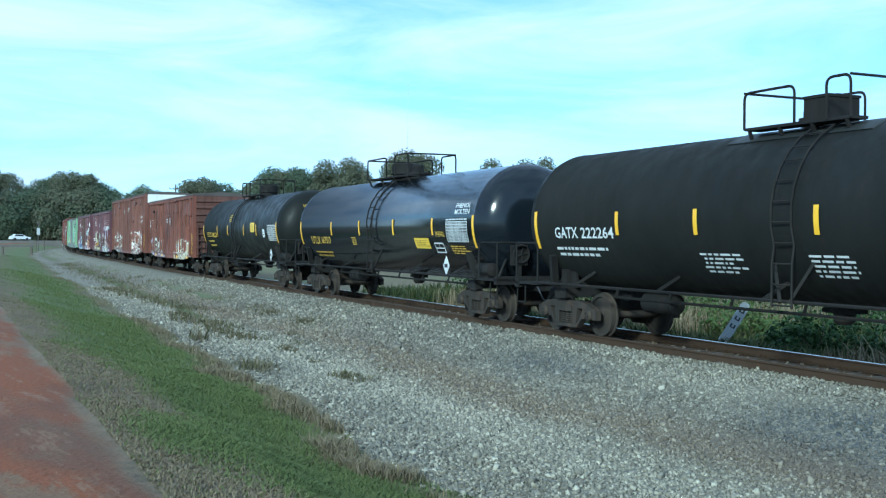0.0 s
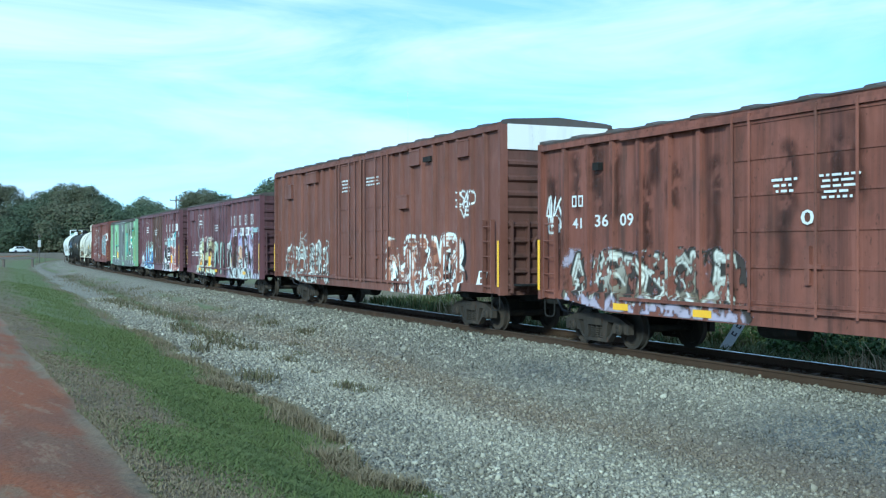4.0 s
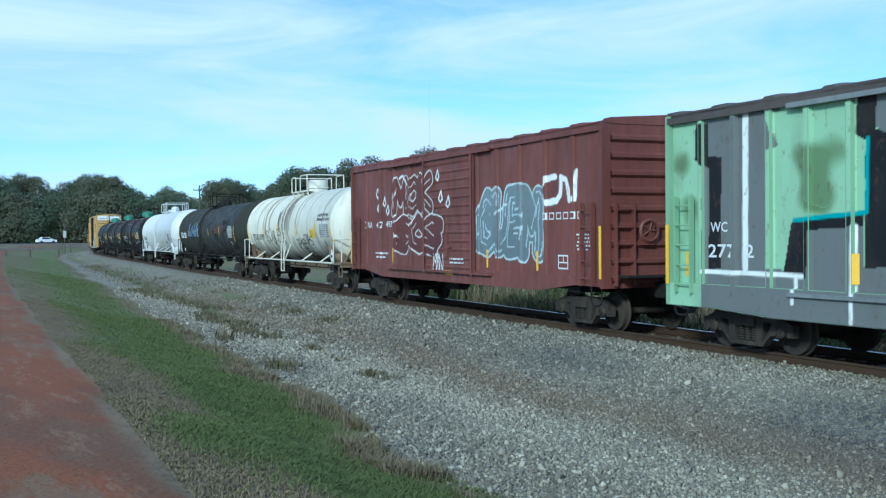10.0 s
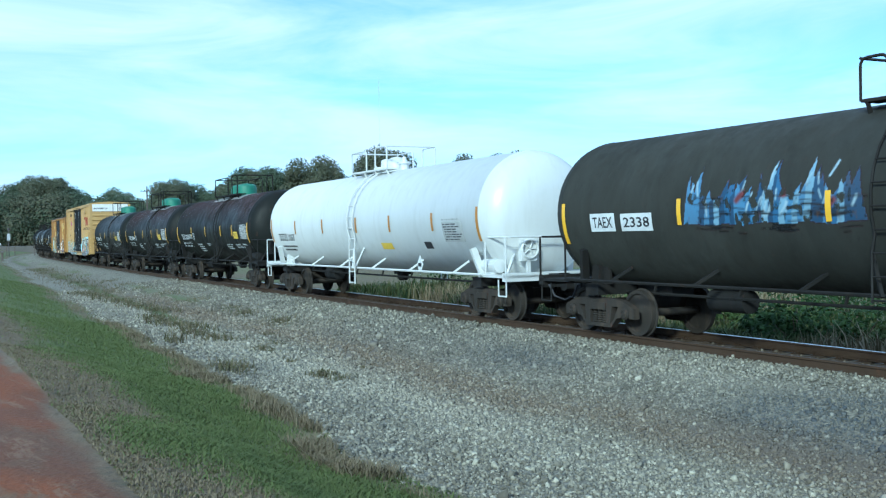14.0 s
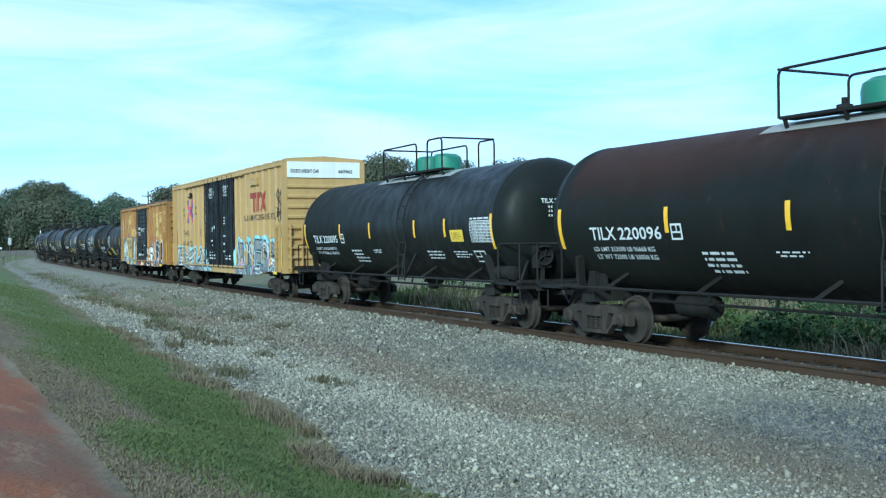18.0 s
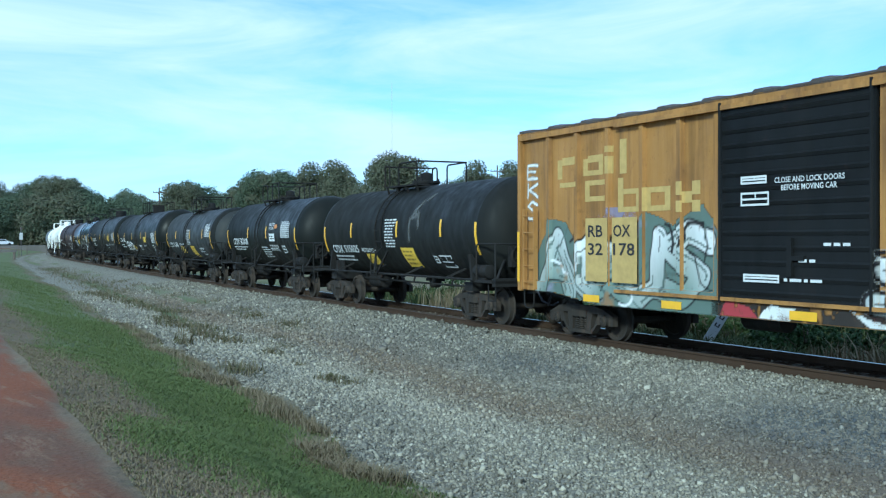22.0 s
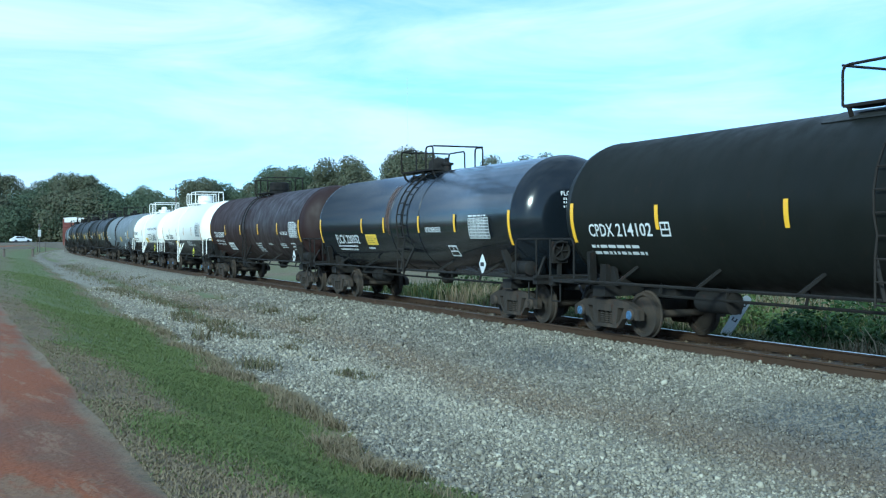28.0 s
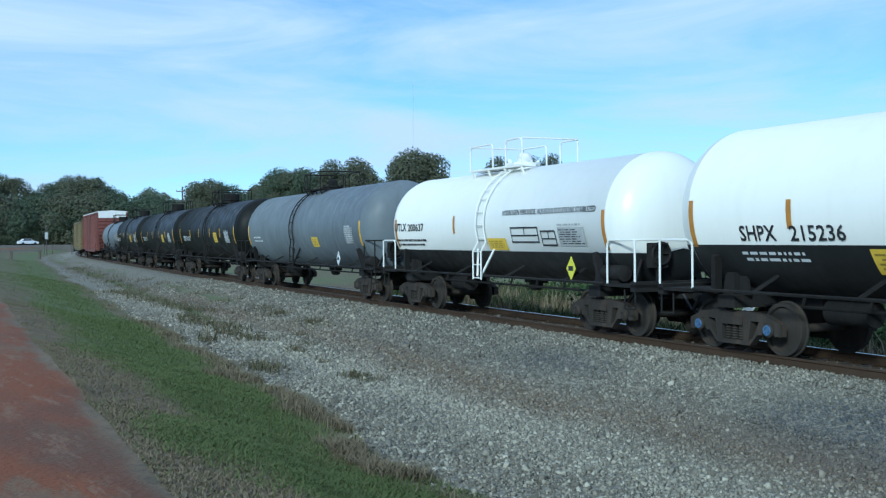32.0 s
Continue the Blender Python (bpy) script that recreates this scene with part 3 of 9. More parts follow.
            b.lathe([(top - 0.1, 0.44), (top + 0.30, 0.45), (top + 0.42, 0.42), (top + 0.50, 0.30), (top + 0.53, 0.05)], "z", (x, 0, 0), 22)
        part("dome_cover", b, DM, ob)
    b = MB()
    b.lathe([(top - 0.05, 0.09), (top + 0.14, 0.09), (top + 0.15, 0.13), (top + 0.2, 0.13), (top + 0.22, 0.05), (top + 0.32, 0.05)], "z", (x0 + 0.55, 0.1, 0), 10)
    part("relief_valve", b, DM if len(domes) < 2 else RM, ob)
    # reflective stripes
    ymat = M[stripe_mat]
    for x in stripes:
        panel(ob, "reflector", surf, x - 0.055, x + 0.055, 2.16, 2.62, ymat, 0.012)
    for sgn in (-1, 1):
        panel(ob, "reflector", surf, sgn * (hs - 0.10) - 0.06, sgn * (hs - 0.10) + 0.06, zc - 0.62, zc + 0.20, ymat, 0.012, nz=10)
    return ob, surf, hs, zc


BOTTOM = {}


def rib_y(posts, half, w=0.11, depth=0.085):
    """The outline of a boxcar side with outside posts: depth at x."""
    def f(x, z=0.0):
        for p in posts:
            d = abs(x - p)
            if d < w / 2:
                return -half - depth
            if d < w / 2 + 0.02:
                return -half - depth * (1 - (d - w / 2) / 0.02)
        return -half
    return f


def side_sheet(posts, half, x0, x1, z0, z1, w=0.11, depth=0.085):
    """A pressed steel side with its posts, as one sheet with thickness."""
    xs = [x0]
    for p in sorted(posts):
        if x0 < p - w / 2 - 0.02 and p + w / 2 + 0.02 < x1:
            xs += [p - w / 2 - 0.02, p - w / 2, p + w / 2, p + w / 2 + 0.02]
    xs.append(x1)
    f = rib_y(posts, half, w, depth)
    vs, fs = [], []
    prof = [(x, f(x + 1e-6 if x > x0 else x)) for x in xs]
    prof = []
    for i, x in enumerate(xs):
        k = (i - 1) % 4
        prof.append((x, -half if i == 0 or i == len(xs) - 1 or k in (0, 3) else -half - depth))
    n = len(prof)
    for x, y in prof:
        vs += [(x, y, z0), (x, y, z1)]
    for x in (x1, x0):
        vs += [(x, -half + 0.05, z0), (x, -half + 0.05, z1)]
    for i in range(n + 1):
        fs.append((2 * i, 2 * i + 2, 2 * i + 3, 2 * i + 1))
    fs.append((2 * n + 2, 0, 1, 2 * n + 3))
    fs.append(tuple(2 * i for i in range(n + 2))[::-1])
    fs.append(tuple(2 * i + 1 for i in range(n + 2)))
    return vs, fs


def box_car(name, label, sl, sr, mat, eave, posts, doors, door_mat, end_mat=None, roof_mat="roof", sill=1.0, hi=0.0, door_style="panel", half=1.50, depth=0.085, sill_drop=0.20, reflect=(), refl_end=True, wb=1.727, r=0.419, ladder_mat=None, rib_end=9, boards=(), end_drop=0.02):
    """A boxcar with outside posts; doors: (x0, x1) pairs of the near side."""
    ob = new(name)
    tagged(ob, label, "boxcar", "freight cars of the train")
    hl = (sl - sr) / 2
    tc = 12.6 if hl < 9 else 14.2
    CARS.append((ob, (sl + sr) / 2, tc))
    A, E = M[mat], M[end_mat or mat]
    z0, z1 = sill, eave
    dx0, dx1 = min(d[0] for d in doors), max(d[1] for d in doors)
    for s2 in (-1, 1):
        def flip(vs):
            return vs if s2 < 0 else [(-x, -y, z) for x, y, z in vs]
        for a, c in ((-hl + 0.06, dx0), (dx1, hl - 0.06)):
            b = MB()
            vs, fs = side_sheet([p for p in posts if a < p < c], half, a, c, z0 + 0.16, z1 - 0.14, depth=depth)
            b.add(flip(vs), fs)
            part("side_panel", b, A, ob)
        b = MB()
        b.box(-hl + 0.06, hl - 0.06, s2 * half - 0.05, s2 * half + 0.05, z1 - 0.14, z1)
        b.box(-hl + 0.06, hl - 0.06, s2 * (half + depth) - 0.02, s2 * (half + depth) + 0.02, z1 - 0.16, z1 - 0.04)
        part("top_rail", b, M["roof"] if door_mat == "silver" else A, ob)
        b = MB()
        tb = tc / 2
        poly = [(-hl + 0.06, z0 - end_drop), (-tb - 0.4, z0 - end_drop), (-tb + 1.2, z0 - sill_drop), (tb - 1.2, z0 - sill_drop), (tb + 0.4, z0 - end_drop), (hl - 0.06, z0 - end_drop), (hl - 0.06, z0 + 0.18), (-hl + 0.06, z0 + 0.18)]
        ys = sorted((s2 * (half + depth - 0.01), s2 * (half - 0.04)))
        b.prism(poly, *ys)
        part("side_sill", b, A, ob)
        for d0, d1 in doors:
            q0, q1 = (d0, d1) if s2 < 0 else (-d1, -d0)
            b = MB()
            yo = s2 * (half + 0.06)
            yf = s2 * (half + 0.105)
            b.box(q0 + 0.02, q1 - 0.02, yo - 0.025, yo + 0.025, z0 + 0.12, z1 - 0.20)
            dr = part("door", b, M[door_mat], ob)
            if s2 > 0:
                continue
            ribs = []
            if door_style == "panel":
                ribs = [(q0 + 0.03, q1 - 0.03, z0 + 0.16 + (z1 - z0 - 0.42) * i / 5, 0.055) for i in range(6)]
            elif door_style == "bars":
                ribs = [(q0 + 0.04, q1 - 0.04, z0 + 0.25 + (z1 - z0 - 0.6) * i / 4, 0.06) for i in range(5)]
            for xa, xb, za, hh in ribs:
                b = MB()
                b.box(xa, xb, min(yo, yf), max(yo, yf), za, za + hh)
                part("rib", b, M[door_mat], dr)
            if door_style == "ribbed":
                n = 13
                for i in range(n):
                    za = z0 + 0.22 + (z1 - z0 - 0.55) * i / (n - 1)
                    b = MB()
                    b.tube([(q0 + 0.10, yo, za), (q1 - 0.10, yo, za)], 0.055, 6)
                    part("rib", b, M[door_mat], dr)
            ups = (q0 + 0.10, q0 + 0.32 * (q1 - q0), q0 + 0.66 * (q1 - q0), q1 - 0.10) if door_style == "bars" else (q0 + 0.06, q0 + 0.12 + 0.10 * (q1 - q0), q0 + 0.55 * (q1 - q0), q0 + 0.78 * (q1 - q0), q1 - 0.06) if door_style == "panel" else (q0 + 0.06, q1 - 0.06)
            for x in ups:
                b = MB()
                b.tube([(x, yf - 0.035, z0 + 0.02), (x, yf - 0.035, z1 - 0.08)], 0.026, 6)
                part("lock_rod", b, M[door_mat], dr)
            b = MB()
            xh = q0 + (q1 - q0) * 0.5
            b.prism([(xh - 0.05, z0 + 0.5), (xh + 0.05, z0 + 0.5), (xh + 0.05, z0 + 0.75), (xh + 0.30, z0 + 0.75), (xh + 0.30, z0 + 0.82), (xh + 0.05, z0 + 0.82), (xh + 0.05, z0 + 1.1), (xh - 0.05, z0 + 1.1)], yf - 0.04, yf + 0.03)
            part("door_lock", b, M[door_mat], dr)
        b = MB()
        q0, q1 = (dx0, dx1) if s2 < 0 else (-dx1, -dx0)
        w = q1 - q0
        b.box(max(-hl + 0.2, q0 - w * 0.9), min(hl - 0.2, q1 + w * 0.3), s2 * (half + 0.12) - 0.03, s2 * (half + 0.12) + 0.03, z1 - 0.2, z1 - 0.12)
        b.box(max(-hl + 0.2, q0 - w * 0.9), min(hl - 0.2, q1 + w * 0.3), s2 * (half + 0.10) - 0.05, s2 * (half + 0.10) + 0.05, z0 + 0.06, z0 + 0.12)
        part("door_track", b, M["silver"] if door_mat == "silver" else A, ob)
    # ends, pressed in horizontal ribs
    for sgn in (-1, 1):
        b = MB()
        x = sgn * (hl - 0.02)
        top = z1 if not hi else z1 - hi
        n = rib_end
        vs, fs = [], []
        prof = [(x, z0 - 0.05)]
        dz = (top - z0 - 0.1) / n
        for i in range(n):
            za = z0 + 0.05 + i * dz
            prof += [(x, za), (x + sgn * 0.075, za + dz * 0.16), (x + sgn * 0.075, za + dz * 0.34), (x, za + dz * 0.5)]
        prof.append((x, z1))
        for px, pz in prof:
            vs += [(px, -half + 0.10, pz), (px, half - 0.10, pz)]
        m = len(prof)
        vs += [(x - sgn * 0.06, y, z) for z in (z1, z0 - 0.05) for y in (-half + 0.10, half - 0.10)]
        for i in range(m + 1):
            fs.append((2 * i, 2 * i + 1, 2 * i + 3, 2 * i + 2))
        fs.append((2 * m + 2, 2 * m + 3, 1, 0))
        b.add(vs, fs)
        b.add([(x, -half + 0.1, z1), (x, half - 0.1, z1), (x, 0, z1 + 0.12), (x - sgn * 0.06, -half + 0.1, z1), (x - sgn * 0.06, half - 0.1, z1), (x - sgn * 0.06, 0, z1 + 0.12)], [(0, 1, 2), (5, 4, 3), (0, 2, 5, 3), (1, 4, 5, 2)])
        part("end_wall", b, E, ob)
        if hi:
            b = MB()
            b.box(min(x + sgn * 0.004, x + sgn * 0.05), max(x + sgn * 0.004, x + sgn * 0.05), -half + 0.10, half - 0.10, z1 - hi, z1 - 0.02)
            part("excess_height_panel", b, M["endwhite"], ob, "white excess-height panel")
        for s2 in (-1, 1):
            b = MB()
            b.box(min(x - sgn * 0.10, x + sgn * 0.02), max(x - sgn * 0.10, x + sgn * 0.02), s2 * half - (0.11 if s2 > 0 else 0.10), s2 * half + (0.10 if s2 > 0 else 0.11), z0 - max(0.05, end_drop), z1)
            part("corner_post", b, A, ob)
            # side and end ladders
            b = MB()
            xl = x - sgn * 0.55
            for i in range(5):
                za = z0 + 0.15 + i * 0.36
                b.tube([(xl - 0.22, s2 * (half + 0.16), za), (xl + 0.22, s2 * (half + 0.16), za)], 0.014, 5)
            for d in (-0.22, 0.22):
                b.box(xl + d - 0.02, xl + d + 0.02, s2 * (half + 0.12) - 0.05, s2 * (half + 0.12) + 0.05, z0, z0 + 1.75)
            part("side_ladder", b, A, ob)
            b = MB()
            for i in range(5):
                za = z0 + 0.15 + i * 0.36
                b.tube([(x + sgn * 0.13, s2 * (half - 0.62), za), (x + sgn * 0.13, s2 * (half - 0.18), za)], 0.014, 5)
            for d in (0.62, 0.18):
                b.box(min(x, x + sgn * 0.14), max(x, x + sgn * 0.14), s2 * (half - d) - 0.02, s2 * (half - d) + 0.02, z0, z0 + 1.75)
            part("end_ladder", b, E, ob)
            b = MB()
            xs = x - sgn * 0.35
            railing(b, [(xs - 0.2, s2 * (half + 0.02), z0), (xs - 0.2, s2 * (half + 0.02), z0 - 0.42), (xs + 0.2, s2 * (half + 0.02), z0 - 0.42), (xs + 0.2, s2 * (half + 0.02), z0)], 0.018)
            part("sill_step", b, M["frame"], ob)
        b = MB()
        b.box(min(x, x + sgn * 0.55), max(x, x + sgn * 0.55), -0.3, 0.3, 0.74, 1.05)
        b.box(min(x, x + sgn * 0.5), max(x, x + sgn * 0.5), -half + 0.2, half - 0.2, 1.18, 1.22)
        part("end_sill", b, M["frame"], ob)
        coupler(ob, x + sgn * 0.4, sgn, 0.76, M["frame"])
    x = hl + 0.16
    b = MB()
    b.lathe([(-0.03, 0.22), (0.0, 0.26), (0.03, 0.22), (0.02, 0.19), (-0.02, 0.19)], "x", (x, -0.55, 2.15), 16, closed=True)
    for k in range(5):
        t = k * 1.2566
        b.tube([(x, -0.55, 2.15), (x, -0.55 + 0.22 * math.cos(t), 2.15 + 0.22 * math.sin(t))], 0.018, 5)
    b.box(x - 0.12, x - 0.03, -0.7, -0.4, 1.85, 2.4)
    part("brake_wheel", b, E, ob)
    # roof of pressed panels
    n = max(10, round(2 * hl / 1.28))
    b = MB()
    st = []
    for i in range(n):
        xa, xc = -hl + 2 * hl * i / n, -hl + 2 * hl * (i + 1) / n
        st += [(xa, 0.035), (xa + 0.16, 0.035), (xa + 0.22, 0.0), (xc - 0.06, 0.0)]
    st.append((hl, 0.035))
    ys = [-half - 0.05, -half - 0.05, -half + 0.14, 0, half - 0.14, half + 0.05, half + 0.05]
    vs, fs = [], []
    for x, up in st:
        vs += [(x, y, z) for y, z in zip(ys, (z1 - 0.03, z1 + 0.03 + up, z1 + 0.07 + up, z1 + 0.16 + up, z1 + 0.07 + up, z1 + 0.03 + up, z1 - 0.03))]
    for i in range(len(st) - 1):
        for k in range(7):
            fs.append((i * 7 + k, i * 7 + (k + 1) % 7, i * 7 + 7 + (k + 1) % 7, i * 7 + 7 + k))
    fs += [tuple(range(7)), tuple(range(len(vs) - 7, len(vs)))[::-1]]
    b.add(vs, fs)
    part("roof", b, M[roof_mat], ob)
    # underframe
    b = MB()
    b.box(-hl + 0.1, hl - 0.1, -half + 0.1, half - 0.1, z0 + 0.02, z0 + 0.10)
    b.box(-hl + 0.1, hl - 0.1, -0.25, 0.25, 0.76, z0 + 0.02)
    for sgn in (-1, 1):
        b.box(sgn * tc / 2 - 0.25, sgn * tc / 2 + 0.25, -1.3, 1.3, 0.80, z0 + 0.02)
    for k in range(7):
        xx = -tc / 2 + 1.5 + k * (tc - 3) / 6
        b.box(xx - 0.06, xx + 0.06, -half + 0.15, half - 0.15, z0 - 0.12, z0 + 0.02)
    part("underframe", b, M["frame"], ob)
    b = MB()
    b.lathe([(-0.5, 0.05), (-0.46, 0.2), (0.46, 0.2), (0.5, 0.05)], "x", (-1.2, -0.7, 0.72), 14)
    b.bar((-1.2, -0.7, 0.8), (-1.2, -0.7, z0 - 0.05), 0.1)
    part("air_reservoir", b, M["frame"], ob)
    for sgn in (-1, 1):
        truck(ob, sgn * tc / 2, wb, r)
    ribf = rib_y(posts, half, 0.11, depth)

    def f(x, z):
        if dx0 - 0.02 < x < dx1 + 0.02 and z > z0 + 0.1:
            return -half - 0.112
        if z < z0 + 0.19:
            return -half - depth - 0.002
        return ribf(x)
    CUTS[f] = sorted(p + d for p in posts for d in (-0.075, -0.055, 0.055, 0.075))
    BOTTOM[f] = lambda x: np.interp(np.abs(x), [tc / 2 - 1.2, tc / 2 + 0.4], [z0 - sill_drop, z0 - end_drop])
    if refl_end:
        for sgn in (-1, 1):
            panel(ob, "reflector", (lambda x, z: -half - 0.115), sgn * (hl - 0.07) - 0.05, sgn * (hl - 0.07) + 0.05, z0 + 0.15, z0 + 1.25, M["yellow"], 0.006, nz=1)
    for x, z in reflect:
        panel(ob, "reflector", f, x - 0.05, x + 0.05, z, z + 0.46, M["yellow"], 0.006, nz=1)
    for bx0, bx1, bz0, bz1, proud in boards:
        b = MB()
        y = -half - depth
        b.box(bx0, bx1, y - 0.03 * proud, y + 0.06, bz0, bz1)
        if proud == 1:
            for z in (bz0, bz1 - 0.05):
                b.box(bx0 - 0.02, bx1 + 0.02, y - 0.045, y, z, z + 0.05)
        part("placard_board" if proud == 1 else "bracket", b, A if proud == 1 else M["frame"], ob)
    return ob, f, hl


# ---- lettering and paintings on the cars ----
TEXTS = {}


def text_shape(s):
    """The flat outline mesh of a text in the built-in font, as vertices in a unit box and faces."""
    if s not in TEXTS:
        cu = bpy.data.curves.new("text", "FONT")
        cu.body, cu.resolution_u, cu.offset = s, 2, 0.014
        ob = bpy.data.objects.new("text", cu)
        scene.collection.objects.link(ob)
        bpy.context.view_layer.update()
        me = bpy.data.meshes.new_from_object(ob)
        v = np.array([p.co[:2] for p in me.vertices])
        lo, hi = v.min(0), v.max(0)
        TEXTS[s] = ((v - lo) / (hi - lo), [tuple(p.vertices) for p in me.polygons])
        bpy.data.objects.remove(ob)
        bpy.data.curves.remove(cu)
        bpy.data.meshes.remove(me)
    return TEXTS[s]


CUTS = {}


def flat_part(car, name, surf, vs, fs, mat, off=0.007, label=""):
    """A flat painted shape that follows the side, folded where the side has posts."""
    me = bpy.data.meshes.new(name)
    me.from_pydata([(x, 0.0, z) for x, z in vs], [], fs)
    xs = [v[0] for v in vs]
    folds = [x for x in CUTS.get(surf, ()) if min(xs) < x < max(xs)]
    if folds:
        bm = bmesh.new()
        bm.from_mesh(me)
        for x in folds:
            bmesh.ops.bisect_plane(bm, geom=bm.verts[:] + bm.edges[:] + bm.faces[:], plane_co=(x, 0, 0), plane_no=(1, 0, 0))
        bm.to_mesh(me)
        bm.free()
    for v in me.vertices:
        v.co.y = surf(v.co.x, v.co.z) - off
    me.materials.append(mat)
    return part(name, me, None, car, label)


def islands(nv, fs):
    """Groups of faces that hang together."""
    root = list(range(nv))

    def find(i):
        while root[i] != i:
            root[i] = root[root[i]]
            i = root[i]
        return i
    for f in fs:
        for k in f[1:]:
            root[find(k)] = find(f[0])
    out = {}
    for f in fs:
        out.setdefault(find(f[0]), []).append(f)
    return list(out.values())


def letters(car, surf, vs, fs, mat):
    """Large letters, each a part of its own."""
    for group in islands(len(vs), fs):
        ids = sorted({k for f in group for k in f})
        at_ = {k: i for i, k in enumerate(ids)}
        flat_part(car, "letter", surf, [vs[k] for k in ids], [tuple(at_[k] for k in f) for f in group], mat)


def head_words(car, r, hs, zc, s, y0, y1, z0, z1, mat):
    """Letters on the dished head at the leading end."""
    v, fs = text_shape(s)
    vs = []
    for a, b in v:
        y, z = y0 + a * (y1 - y0), z0 + b * (z1 - z0)
        q = min(0.99, math.hypot(y, z - zc) / r) ** (1 / 0.82)
        vs.append((hs + 0.72 * math.sqrt(1 - q * q) + 0.012, y, z))
    me = bpy.data.meshes.new("lettering")
    me.from_pydata(vs, [], fs)
    me.materials.append(mat)
    part("lettering", me, None, car)


def words(car, surf, s, x0, x1, z0, z1, mat):
    v, fs = text_shape(s)
    if z1 - z0 > 0.17 and len(s) < 8:
        return letters(car, surf, [(x0 + a * (x1 - x0), z0 + b * (z1 - z0)) for a, b in v], fs, mat)
    flat_part(car, "lettering", surf, [(x0 + a * (x1 - x0), z0 + b * (z1 - z0)) for a, b in v], fs, mat)


def blocks(car, surf, n, x0, x1, z0, z1, mat, name="lettering"):
    """Plain bars, one for each letter of a company's initials."""
    w = (x1 - x0) / n
    vs, fs = [], []
    g = 0.25 if z1 - z0 > 0.3 else 0.14
    for i in range(n):
        a, c = x0 + i * w + w * g, x0 + (i + 1) * w - w * g
        t = min(0.24 * (c - a), 0.17 * (z1 - z0))
        xs = [a + (c - a) * k / 10 for k in range(11)]
        inner = [a + t + (c - a - 2 * t) * k / 10 for k in range(11)]
        o = len(vs)
        vs += [(x, z0) for x in xs] + [(x, z0 + t) for x in inner] + [(x, z1 - t) for x in inner] + [(x, z1) for x in xs]
        for k in range(10):
            fs += [(o + k, o + k + 1, o + 12 + k, o + 11 + k), (o + 22 + k, o + 23 + k, o + 34 + k, o + 33 + k)]
        fs += [(o, o + 11, o + 22, o + 33), (o + 10, o + 43, o + 32, o + 21)]
    letters(car, surf, vs, fs, mat)


def lines(car, surf, n, x0, x1, z0, z1, mat, off=0.007):
    """Rows of small stencilled words that cannot be read."""
    vs, fs = [], []
    h = (z1 - z0) / n
    for i in range(n):
        z = z1 - (i + 1) * h + h * 0.25
        x = x0 + (random.random() * 0.1 if i else 0)
        end = x1 - random.random() * 0.3 * (x1 - x0)
        while x < end:
            w = min(end - x, random.uniform(0.05, 0.26))
            o = len(vs)
            vs += [(x, z), (x + w, z), (x + w, z + min(h * 0.46, 0.075)), (x, z + min(h * 0.46, 0.075))]
            fs.append((o, o + 1, o + 2, o + 3))
            x += w + 0.05
    tagged(flat_part(car, "lettering", surf, vs, fs, mat, off), "small stencilled lettering", kind="stuff")


